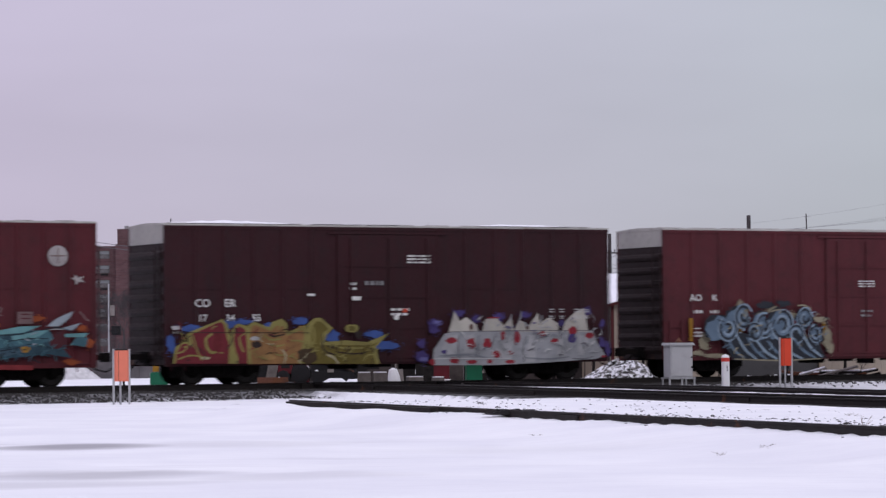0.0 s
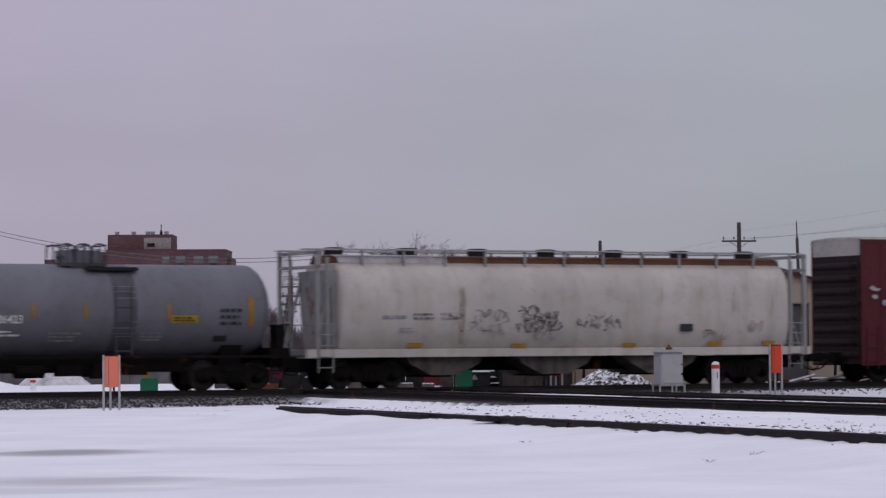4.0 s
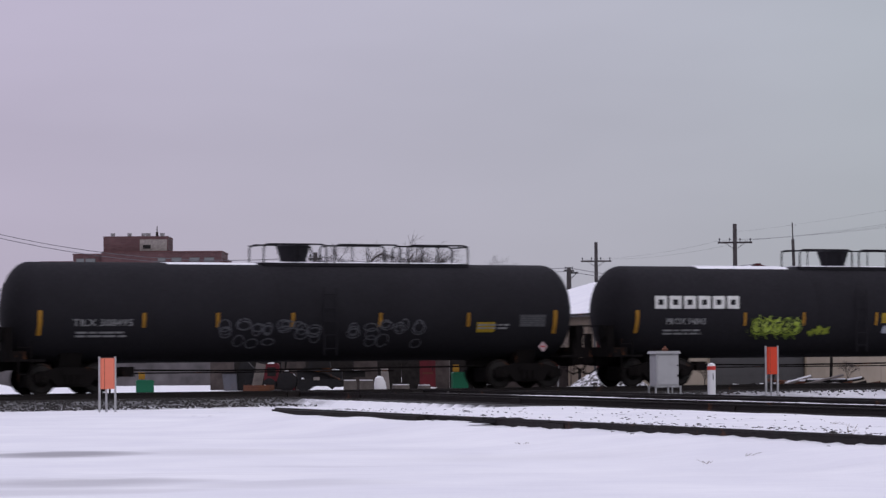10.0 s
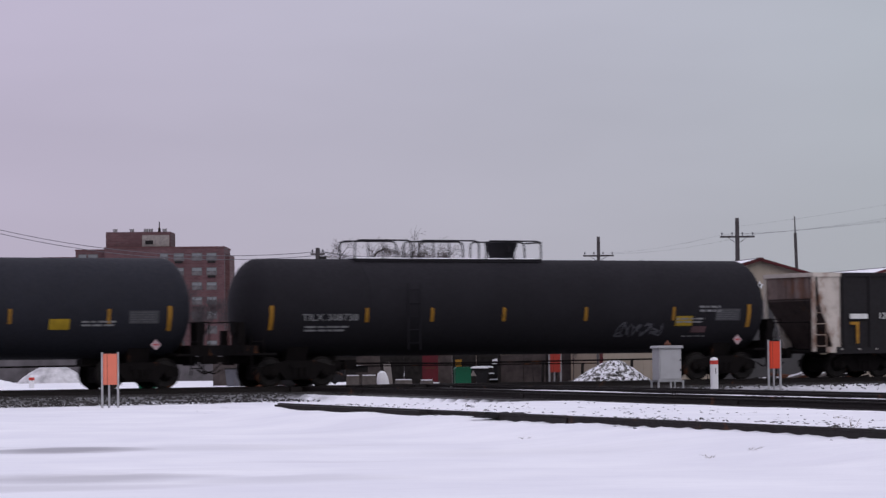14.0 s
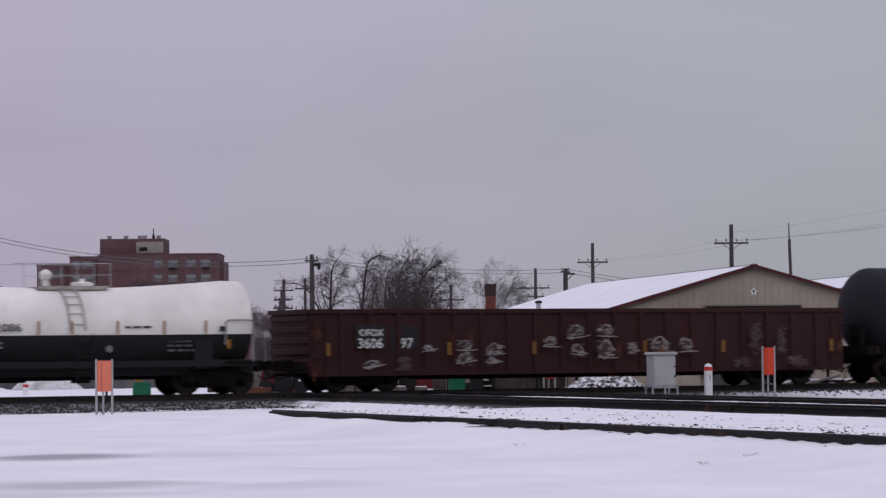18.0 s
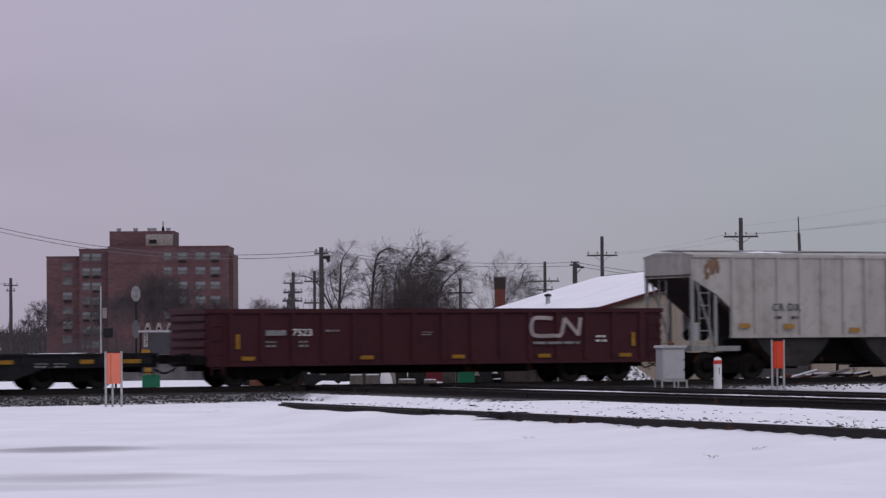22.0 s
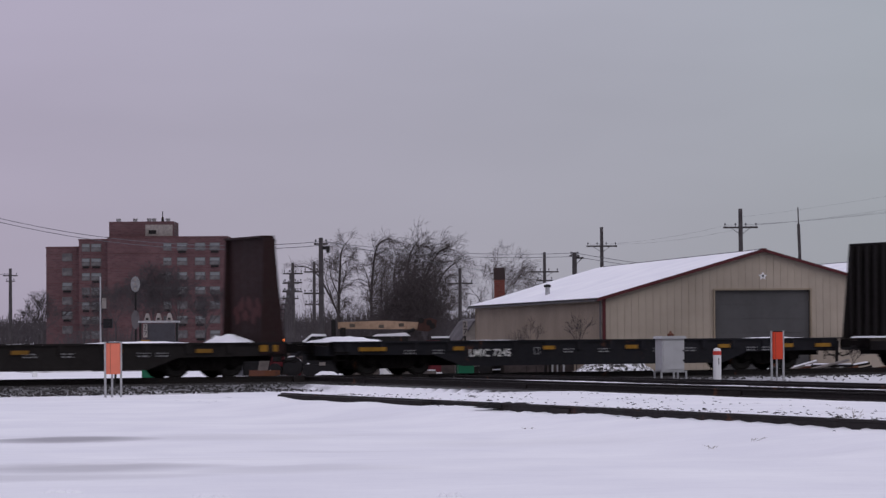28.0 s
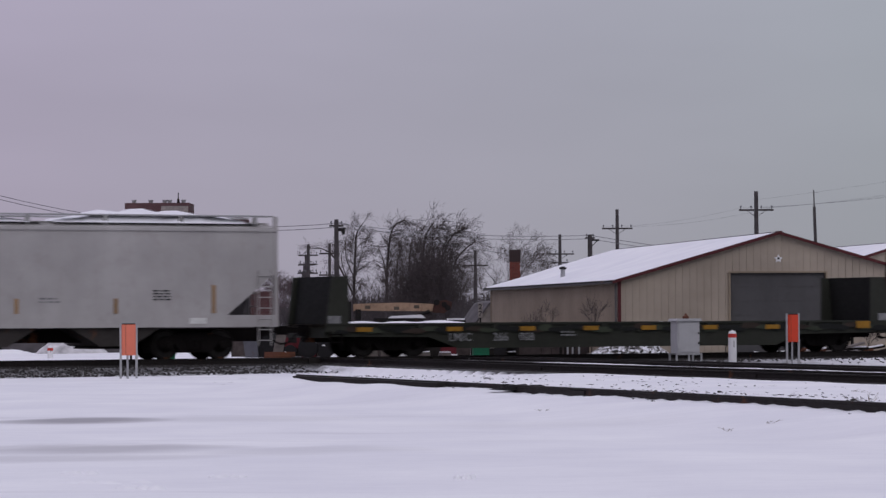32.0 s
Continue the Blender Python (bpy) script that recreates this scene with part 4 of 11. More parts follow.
def wheelset_mesh():
    s = Shape()
    for sg in (-1, 1):
        y = 0.72 * sg
        prof = [(0.10, 0.20), (0.085, 0.24), (0.03, 0.27), (0.03, 0.38), (0.075, 0.40), (0.07, R_WHEEL), (-0.03, R_WHEEL + 0.005), (-0.045, R_WHEEL + 0.028),
                (-0.07, R_WHEEL + 0.022), (-0.07, 0.39), (-0.01, 0.36), (-0.01, 0.26), (-0.07, 0.22), (-0.07, 0.10)]
        s.slot = 0
        s.lathe([(y + sg * a, r) for a, r in prof], 24, "y")
        s.slot = 1
        s.lathe([(y + sg * 0.071, R_WHEEL - 0.001), (y + sg * 0.073, 0.405)], 24, "y")
        s.slot = 0
        s.tube((0, sg * 0.98, 0), (0, sg * 1.16, 0), 0.11, 0.11, 10)
        for k in range(3):
            a = k * 2.094
            s.tube((0.06 * math.cos(a), sg * 1.16, 0.06 * math.sin(a)), (0.06 * math.cos(a), sg * 1.185, 0.06 * math.sin(a)), 0.022, 0.022, 6)
    s.tube((0, -1.0, 0), (0, 1.0, 0), 0.085, 0.085, 10)
    return s.mesh("wheelset", [WHEEL, WHEEL_RIM], 35)


def bogie_mesh():
    s = Shape()
    prof = [(-1.2, 0.36), (-1.22, 0.6), (-0.95, 0.68), (-0.5, 0.8), (0.5, 0.8), (0.95, 0.68), (1.22, 0.6), (1.2, 0.36), (0.98, 0.36), (0.95, 0.52), (0.75, 0.52),
            (0.5, 0.22), (-0.5, 0.22), (-0.75, 0.52), (-0.95, 0.52), (-0.98, 0.36)]
    for sg in (-1, 1):
        s.prism(prof, sg * 0.96, sg * 1.09, "y")
        for x in (-0.889, 0.889):
            s.tube((x, sg * 0.95, R_WHEEL), (x, sg * 1.12, R_WHEEL), 0.16, 0.16, 12)
        for x in (-0.2, 0.0, 0.2):
            s.tube((x, sg * 1.1, 0.3), (x, sg * 1.1, 0.58), 0.075, 0.075, 8)
        s.box(-0.36, 0.36, sg * 1.04, sg * 1.15, 0.58, 0.72)
    s.box(-0.22, 0.22, -1.0, 1.0, 0.5, 0.78)
    s.box(-1.15, 1.15, -0.5, 0.5, 0.2, 0.66)
    s.tube((0, 0, 0.7), (0, 0, 0.9), 0.25, 0.25, 12)
    for x in (-0.5, 0.5):
        s.box(x - 0.05, x + 0.05, -0.9, 0.9, 0.32, 0.44)
    return s.mesh("bogie", UNDER, 35)


def coupler_mesh():
    s = Shape()
    s.box(0, 0.75, -0.09, 0.09, 0.78, 0.95)
    s.prism([(0.7, -0.16), (0.7, 0.16), (0.95, 0.2), (1.05, 0.08), (0.92, 0.02), (0.95, -0.14)], 0.72, 1.0, "z")
    s.pipe([(0.1, -0.35, 0.8), (0.4, -0.36, 0.5), (0.75, -0.3, 0.42), (1.0, -0.25, 0.55)], 0.025, 6)
    s.box(-0.05, 0.12, -0.3, 0.3, 0.68, 1.02)
    s.pipe([(0.02, -1.2, 1.02), (0.1, -0.7, 0.98), (0.1, -0.1, 1.02)], 0.016, 5)
    return s.mesh("coupler", UNDER, 35)


M_WHEEL, M_BOGIE, M_COUPLER = wheelset_mesh(), bogie_mesh(), coupler_mesh()


def begin_car(name, label, category, left, right, bogies, ends=None, group="cars of the train"):
    """A railway car: an Empty on the rails at its middle, with its running gear."""
    car = thing(name, label, category, group)
    mid = (left + right) / 2
    CARS.append((car, mid))
    for x in bogies:
        b = part("bogie", M_BOGIE, None, car)
        b.location = (x, 0, 0)
        for a in (-0.889, 0.889):
            w = part("wheelset", M_WHEEL, None, b)
            w.location = (a, 0, R_WHEEL)
            WHEELSETS.append((w, a, mid))
    h = (right - left) / 2
    for sg, e in ((-1, ends[0] if ends else -h), (1, ends[1] if ends else h)):
        c = part("coupler", M_COUPLER, None, car)
        c.matrix_basis = pose(e, 0, 0, 0, 0, 0 if sg > 0 else 180)
    return car


def ladder(car, x, z0, z1, y=-1.5, wide=0.45, mat=None, rungs=None, axis="x", name="ladder"):
    s, mat = Shape(), mat or UNDER
    n = rungs or max(2, int((z1 - z0) / 0.38))
    for k in (-1, 1):
        p = (x + k * wide / 2, y) if axis == "x" else (x, y + k * wide / 2)
        s.tube((*p, z0), (*p, z1), 0.022, 0.022, 5)
    for i in range(n):
        z = z0 + (i + 0.5) * (z1 - z0) / n
        a, b = ((x - wide / 2, y, z), (x + wide / 2, y, z)) if axis == "x" else ((x, y - wide / 2, z), (x, y + wide / 2, z))
        s.tube(a, b, 0.016, 0.016, 5)
    return part(name, s, mat, car)


def snow_drift(car, spots, z, name="snow_patch", halfwidth=1.2):
    """Low lumps of snow: (from, to, height) along the car."""
    for k, (a, b, h) in enumerate(spots):
        rnd, s = random.Random(k * 7 + int(a * 10)), Shape()
        nx, ny = 14, 6
        pts = []
        for i in range(nx + 1):
            for j in range(ny + 1):
                u, v = i / nx, j / ny
                e = (math.sin(math.pi * u) * math.sin(math.pi * v)) ** 0.6 if 0 < i < nx and 0 < j < ny else 0
                pts.append((a + (b - a) * u + rnd.uniform(-0.04, 0.04), -halfwidth + 2 * halfwidth * v + rnd.uniform(-0.05, 0.05), z - 0.02 + h * e * rnd.uniform(0.7, 1.1)))
        w = ny + 1
        s.add(pts, [(i * w + j, (i + 1) * w + j, (i + 1) * w + j + 1, i * w + j + 1) for i in range(nx) for j in range(ny)])
        s.add([(a, -halfwidth, z - 0.03), (b, -halfwidth, z - 0.03), (b, halfwidth, z - 0.03), (a, halfwidth, z - 0.03)], [(0, 3, 2, 1)])
        part(name, s, SNOW, car, smooth=60)


def sill_and_gear(car, a, b, z=0.95, boxes=True):
    """Centre sill, cross bearers and brake gear under a floor."""
    s = Shape().box(a, b, -0.3, 0.3, z - 0.42, z)
    part("centre_sill", s, UNDER, car)
    if boxes:
        s = Shape()
        s.tube((-1.9, -0.75, 0.62), (-1.0, -0.75, 0.62), 0.19, 0.19, 10)
        s.box(0.5, 1.0, -0.95, -0.6, 0.4, 0.85)
        s.box(-0.6, 0.2, -0.85, -0.5, 0.48, 0.8)
        s.box(1.6, 2.3, -0.8, -0.4, 0.5, 0.8)
        s.pipe([(a * 0.5, -0.55, 0.7), (b * 0.5, -0.55, 0.7)], 0.03, 5)
        s.pipe([(-1.0, -0.75, 0.6), (0.5, -0.8, 0.6)], 0.02, 5)
        part("brake_gear", s, UNDER, car)


def boxcar(label, left, right, top, paint, ribs, door, endmat=None):
    h, y, z0 = (right - left) / 2, 1.5, 0.62
    car = begin_car("boxcar", label, "boxcar", left, right, (-h + 2.05, h - 2.05))
    for sy in (-1, 1):
        part("body_side", Shape().box(-h, h, sy * y, sy * (y - 0.05), z0, top - 0.05), paint, car)
    part("floor_plate", Shape().box(-h, h, -y + 0.05, y - 0.05, z0 + 0.3, z0 + 0.42), UNDER, car)
    for sg in (-1, 1):
        s = Shape().box(sg * h, sg * (h - 0.05), -y + 0.05, y - 0.05, z0, top - 0.6)
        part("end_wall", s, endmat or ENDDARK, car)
        s = Shape().box(sg * (h + 0.015), sg * (h - 0.05), -y + 0.02, y - 0.02, top - 0.6, top - 0.04)
        part("end_fascia", s, GALV, car, "pale galvanised end cap")
        n = 8
        for k in range(n):
            zz = z0 + 0.3 + k * (top - 1.25 - z0) / (n - 1)
            s = Shape().prism([(sg * h, zz - 0.13), (sg * (h + 0.05), zz - 0.08), (sg * (h + 0.075), zz), (sg * (h + 0.05), zz + 0.08), (sg * h, zz + 0.13)], -y + 0.12, y - 0.12, "y")
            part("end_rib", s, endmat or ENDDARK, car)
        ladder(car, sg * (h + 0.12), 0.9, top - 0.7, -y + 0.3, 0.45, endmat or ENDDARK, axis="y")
        ladder(car, sg * (h - 0.4), 0.45, 1.9, -y - 0.05, 0.45, paint)
        for yy in (-y + 0.03, y - 0.03):
            part("corner_post", Shape().box(sg * (h - 0.07), sg * (h + 0.02), yy - 0.045, yy + 0.045, z0, top - 0.06), paint, car)
    # roof: shallow ridge with cross seams
    s = Shape().prism([(-y - 0.02, top - 0.06), (-y - 0.02, top - 0.01), (-0.8, top + 0.03), (0, top + 0.05), (0.8, top + 0.03), (y + 0.02, top - 0.01), (y + 0.02, top - 0.06)], -h - 0.03, h + 0.03, "x")
    part("roof", s, GALV, car)
    for k in range(12):
        x = -h + 0.7 + k * (2 * h - 1.4) / 11
        part("roof_seam", Shape().prism([(-y, top), (0, top + 0.06), (y, top), (y, top + 0.02), (0, top + 0.085), (-y, top + 0.02)], x - 0.03, x + 0.03, "x"), GALV, car)
    for sy in (-1, 1):
        for x in ribs:
            s = Shape().prism([(x - 0.07, sy * y), (x - 0.035, sy * (y + 0.04)), (x + 0.035, sy * (y + 0.04)), (x + 0.07, sy * y)], z0 + 0.12, top - 0.14, "z")
            part("rib", s, paint, car)
        part("side_sill", Shape().box(-h, h, sy * (y + 0.015), sy * (y - 0.1), z0 - 0.05, z0 + 0.1), paint, car)
        part("eave_rail", Shape().box(-h, h, sy * (y + 0.02), sy * y, top - 0.16, top - 0.06), paint, car)
        part("belt_rail", Shape().box(-h, door[0] - 0.1, sy * (y + 0.012), sy * y, 2.9, 2.95).box(door[1] + 0.1, h, sy * (y + 0.012), sy * y, 2.9, 2.95), paint, car)
        a, b = door
        s = Shape().box(a, b, sy * (y + 0.05), sy * y, z0 + 0.12, top - 0.3)
        d = part("door", s, paint, car)
        for k in range(1, 4):
            zz = z0 + 0.12 + k * (top - 0.42 - z0) / 4
            part("door_stiffener", Shape().box(a + 0.1, b - 0.1, sy * (y + 0.075), sy * (y + 0.05), zz - 0.03, zz + 0.03), paint, d)
        for x in (a + 0.35, (a + b) / 2, b - 0.35):
            part("door_rod", Shape().tube((x, sy * (y + 0.08), z0 + 0.2), (x, sy * (y + 0.08), top - 0.4), 0.02, 0.02, 6), paint, d)
        part("door_post", Shape().box(a - 0.08, a, sy * (y + 0.06), sy * y, z0, top - 0.16).box(b, b + 0.08, sy * (y + 0.06), sy * y, z0, top - 0.16), paint, car)
        part("door_track", Shape().box(a - 1.2, b + 1.6, sy * (y + 0.07), sy * y, z0 + 0.02, z0 + 0.1).box(a - 0.4, b + 0.4, sy * (y + 0.07), sy * y, top - 0.28, top - 0.2), paint, car)
    sill_and_gear(car, -h, h, 1.0)
    return car


def side_ribs(h, door, n):
    out = []
    for a, b in ((-h, door[0]), (door[1], h)):
        out += [a + (k + 1) * (b - a) / (n + 1) for k in range(n)]
    return out


# 1: oxide-red boxcar
c1 = boxcar("oxide-red boxcar with blue-grey spray-painted lettering on the rails", 7.73, 23.1, 4.92, REDBROWN, side_ribs(7.68, (-1.25, 1.8), 5), (-1.25, 1.8))
lettering("AO", 0.23, WHITE, c1, -6.5, 2.62)
lettering("K", 0.23, WHITE, c1, -5.78, 2.62)
bars(c1, WHITE, -6.4, 2.17, 0.5, 0.2, 1, seed=3)
bars(c1, WHITE, -5.7, 2.17, 0.4, 0.2, 1, seed=4)
for x, za, zb in ((-6.73, 1.2, 1.96), (-4.81, 1.15, 1.6), (-2.75, 1.2, 1.6), (-1.5, 1.35, 1.8)):
    plate("reflector", c1, YELLOW, x - 0.07, x + 0.07, za, zb, -1.61)
plate("reflector", c1, YELLOW, -7.5, -7.05, 0.95, 1.1, -1.56)
g1a = Piece(c1, -1.575, {'cream': (0.24, 0.215, 0.15), 'dark': (0.02, 0.023, 0.03), 'blue': (0.1, 0.145, 0.2), 'sky': (0.2, 0.265, 0.33), 'red': (0.08, 0.015, 0.02), 'white': (0.35, 0.34, 0.33)})
g1a.haze('cream', -6.18, 1.16, 0.28, 0.3)
g1a.haze('cream', -6.52, 0.8, 0.32, 0.1)
g1a.haze('cream', -4.82, 2.4, 0.14, 0.14)
g1a.haze('cream', -4.66, 2.14, 0.18, 0.28)
g1a.haze('cream', -2.9, 2.06, 0.38, 0.16)
g1a.haze('cream', -2.22, 2.22, 0.2, 0.14)
g1a.haze('cream', -1.64, 1.88, 0.32, 0.12)
g1a.haze('cream', -1.38, 1.3, 0.18, 0.46)
g1a.haze('cream', -1.26, 0.94, 0.1, 0.24)
g1a.haze('cream', -2.88, 0.6, 1.1, 0.06)
g1a.haze('cream', -5.88, 0.72, 0.54, 0.08)
g1a.haze('cream', -3.66, 2.24, 0.3, 0.12)
g1a.haze('dark', -3.92, 2.38, 0.34, 0.14)
g1a.haze('dark', -3.16, 2.44, 0.28, 0.16)
g1a.haze('dark', -2.44, 2.18, 0.24, 0.16)
g1a.haze('dark', -5.08, 2.28, 0.3, 0.06)
g1a.spot('dark', -5.78, 1.6, 0.5, 0.46)
g1a.spot('dark', -5.06, 1.96, 0.42, 0.4)
g1a.spot('dark', -4.18, 1.68, 0.38, 0.46)
g1a.spot('dark', -3.44, 1.68, 0.54, 0.56)
g1a.spot('dark', -2.44, 1.88, 0.36, 0.38)
g1a.spot('dark', -1.94, 1.38, 0.3, 0.34)
g1a.fill('dark', (-5.58, 1.16), (-5.08, 1.48), (-4.28, 1.4), (-2.66, 1.48), (-1.84, 1.12), (-1.58, 0.6), (-3.48, 0.52), (-5.2, 0.56))
g1a.spot('blue', -5.78, 1.6, 0.44, 0.4)
g1a.spot('blue', -5.06, 1.96, 0.36, 0.36)
g1a.spot('blue', -4.18, 1.68, 0.32, 0.4)
g1a.spot('blue', -3.44, 1.68, 0.48, 0.5)
g1a.spot('blue', -2.44, 1.88, 0.3, 0.34)
g1a.spot('blue', -1.96, 1.36, 0.24, 0.28)
g1a.line('blue', 0.1, (-5.42, 1.28), (-5.16, 0.88), (-4.78, 0.64))
g1a.line('dark', 0.035, (-5.22, 1.26), (-4.98, 0.88), (-4.64, 0.64))
g1a.line('sky', 0.1, (-5.08, 1.4), (-4.76, 0.92), (-4.3, 0.58))
g1a.line('dark', 0.035, (-4.88, 1.38), (-4.56, 0.92), (-4.16, 0.58))
g1a.line('blue', 0.1, (-4.68, 1.32), (-4.34, 0.88), (-3.9, 0.58))
g1a.line('dark', 0.035, (-4.48, 1.3), (-4.16, 0.88), (-3.76, 0.58))
g1a.line('sky', 0.1, (-4.32, 1.24), (-3.96, 0.84), (-3.48, 0.58))
g1a.line('dark', 0.035, (-4.12, 1.22), (-3.78, 0.84), (-3.34, 0.58))
g1a.line('blue', 0.1, (-3.88, 1.2), (-3.5, 0.82), (-2.98, 0.58))
g1a.line('dark', 0.035, (-3.68, 1.18), (-3.32, 0.82), (-2.84, 0.56))
g1a.line('sky', 0.1, (-3.38, 1.14), (-2.98, 0.8), (-2.48, 0.58))
g1a.line('dark', 0.035, (-3.18, 1.12), (-2.8, 0.8), (-2.32, 0.58))
g1a.line('blue', 0.1, (-2.86, 1.3), (-2.48, 0.88), (-1.96, 0.6))
g1a.line('dark', 0.035, (-2.66, 1.28), (-2.3, 0.88), (-1.82, 0.6))
g1a.line('sky', 0.1, (-2.46, 1.38), (-2.14, 0.94), (-1.7, 0.64))
g1a.line('dark', 0.035, (-2.26, 1.36), (-1.96, 0.94), (-1.54, 0.64))
g1a.line('cream', 0.05, (-4.88, 2.24), (-4.76, 2.02), (-4.58, 1.74))
g1a.line('cream', 0.05, (-3.74, 2.16), (-3.36, 2.22), (-2.96, 2.02))
g1a.line('cream', 0.06, (-2.68, 2.36), (-2.32, 2.34), (-2.08, 1.98))
g1a.line('cream', 0.05, (-5.2, 0.6), (-3.48, 0.54), (-1.76, 0.58))
g1a.spot('red', -2.84, 1.74, 0.14, 0.14)
g1a.line('cream', 0.04, (-4.32, 2.06), (-4.18, 2.12), (-4.02, 2.02))
g1a.spot('white', -6.56, 1.38, 0.18, 0.04)
g1a.spot('white', -6.56, 1.48, 0.18, 0.04)
g1a.spot('white', -6.6, 1.62, 0.14, 0.02)
for x, z, rx, rz, turn in ((-5.42, 1.62, 0.36, 0.4, 2.2), (-4.78, 2.0, 0.34, 0.4, 0.4), (-3.98, 1.72, 0.3, 0.42, 1.2), (-3.3, 1.74, 0.44, 0.52, 3.0), (-2.36, 1.92, 0.28, 0.36, 0.2), (-1.95, 1.45, 0.24, 0.3, 1.8), (-4.4, 1.5, 0.3, 0.3, 4.0), (-2.75, 1.4, 0.3, 0.32, 5.0)):
    g1a.coil(x, z, rx, rz, turn, "sky", "dark", "blue", "sky", "dark")
g1a.grit(-5.9, -1.5, 0.75, 2.1, 80, "dark", "sky", "blue", "dark", "cream")
g1a.done('blue-grey bubble letters with cream spray haze')
bars(c1, WHITE, 0.3, 3.1, 0.7, 0.25, 3, -1.57, seed=5)
bars(c1, DIMWHITE, 0.3, 2.1, 0.5, 0.3, 2, -1.57, seed=6)

# 2: dark brown boxcar
c2 = boxcar("dark brown boxcar covered in yellow, red and white graffiti", -9.77, 5.61, 4.9, BROWN, side_ribs(7.69, (-1.9, 1.45), 5), (-1.9, 1.45))
for txt, x in (("CO", -6.5), ("ER", -5.6)):
    lettering(txt, 0.25, WHITE, c2, x, 2.47)
for txt, x in (("17", -6.5), ("34", -5.6), ("55", -4.73)):
    lettering(txt, 0.22, WHITE, c2, x, 2.02)
bars(c2, WHITE, 0.9, 3.85, 0.95, 0.3, 3, -1.57, seed=8)
plate("data_panel", c2, WHITE, -1.5, -1.2, 2.56, 2.68, -1.57)
plate("data_panel", c2, WHITE, -3.0, -2.75, 2.7, 2.77, -1.53)
bars(c2, WHITE, -1.45, 3.0, 0.25, 0.3, 2, -1.57, seed=9)
bars(c2, DIMWHITE, -0.7, 3.1, 0.7, 0.25, 1, -1.57, seed=10)
bars(c2, WHITE, 0.2, 2.2, 0.7, 0.3, 2, -1.57, seed=12)
plate("data_panel", c2, WHITE, -0.05, 0.1, 1.95, 2.1, -1.575)
plate("placard", c2, pigment((0.5, 0.06, 0.03)), 0.25, 0.4, 2.18, 2.3, -1.575)
bars(c2, WHITE, -7.3, 1.65, 0.3, 0.2, 2, -1.53, seed=13)
g2a = Piece(c2, -1.585, {'blue': (0.04, 0.075, 0.23), 'yellow': (0.2, 0.175, 0.055), 'red': (0.125, 0.016, 0.022), 'red2': (0.1, 0.012, 0.016), 'orange': (0.22, 0.115, 0.045), 'orange2': (0.27, 0.16, 0.06), 'olive': (0.115, 0.09, 0.02), 'olive2': (0.1, 0.08, 0.02), 'brown': (0.045, 0.028, 0.014), 'dark': (0.025, 0.016, 0.015), 'cream': (0.3, 0.27, 0.17), 'white': (0.36, 0.36, 0.36)})
g2a.haze('blue', -7.52, 1.22, 0.18, 0.34)
g2a.haze('blue', -6.96, 1.72, 0.4, 0.14)
g2a.haze('blue', -5.6, 1.84, 0.32, 0.16)
g2a.haze('blue', -5.12, 1.92, 0.3, 0.1)
g2a.haze('blue', -3.28, 1.9, 0.4, 0.16)
g2a.haze('blue', -2.22, 1.4, 0.34, 0.24)
g2a.haze('blue', -0.74, 1.5, 0.4, 0.16)
g2a.haze('blue', -0.38, 1.16, 0.52, 0.18)
g2a.haze('blue', -4.32, 1.76, 0.28, 0.12)
g2a.fill('yellow', (-7.52, 0.66), (-7.48, 0.96), (-7.44, 1.16), (-7.16, 1.32), (-7.04, 1.3), (-7.08, 1.54), (-6.96, 1.62), (-5.9, 2), (-5.76, 1.86), (-5.66, 1.54), (-5.36, 0.64))
g2a.fill('red', (-7.44, 0.66), (-7.4, 0.98), (-7.24, 1.24), (-7.04, 1.26), (-6.86, 1.14), (-6.92, 1.48), (-6.88, 1.56), (-5.96, 1.92), (-5.86, 1.82), (-5.76, 1.4), (-5.48, 0.64))
g2a.fill('yellow', (-5.72, 0.64), (-5.68, 1.34), (-5.58, 1.74), (-5.4, 1.86), (-5.1, 1.78), (-4.9, 0.64))
g2a.fill('red', (-5.4, 0.64), (-5.54, 1.34), (-5.5, 1.66), (-5.36, 1.78), (-5.16, 1.68), (-5, 0.64))
g2a.fill('yellow', (-5.08, 0.62), (-5.12, 1.6), (-5.06, 1.8), (-4.88, 1.92), (-4.38, 1.74), (-4.26, 1.9), (-3.94, 2), (-3.76, 1.84), (-3.76, 1.58), (-3.1, 1.82), (-3.06, 1.52), (-3.26, 0.62))
g2a.fill('orange', (-4.96, 0.62), (-5.02, 1.52), (-4.96, 1.74), (-4.82, 1.82), (-4.32, 1.62), (-4.16, 1.76), (-3.92, 1.82), (-3.84, 1.64), (-3.78, 1.48), (-3.24, 1.66), (-3.2, 1.44), (-3.42, 0.62))
g2a.fill('yellow', (-3.42, 0.62), (-3.12, 1.12), (-3.06, 1.84), (-2.84, 2.02), (-2.62, 2.02), (-2.22, 1.7), (-2.44, 1.48), (-2.5, 1.28), (-1.78, 1.32), (-1.04, 1.26), (-0.3, 1.54), (-0.74, 1.12), (-0.64, 0.58))
g2a.fill('olive', (-3.28, 0.62), (-3, 1.04), (-2.92, 1.76), (-2.78, 1.92), (-2.62, 1.9), (-2.38, 1.68), (-2.6, 1.52), (-2.66, 1.18), (-1.72, 1.18), (-0.98, 1.16), (-0.68, 1.26), (-0.9, 1.06), (-0.76, 0.58))
g2a.line('yellow', 0.1, (-6.24, 1.56), (-6.44, 1.4), (-6.42, 1.14), (-6.26, 0.98), (-6.1, 1.02))
g2a.spot('red2', -6.06, 1.3, 0.16, 0.28)
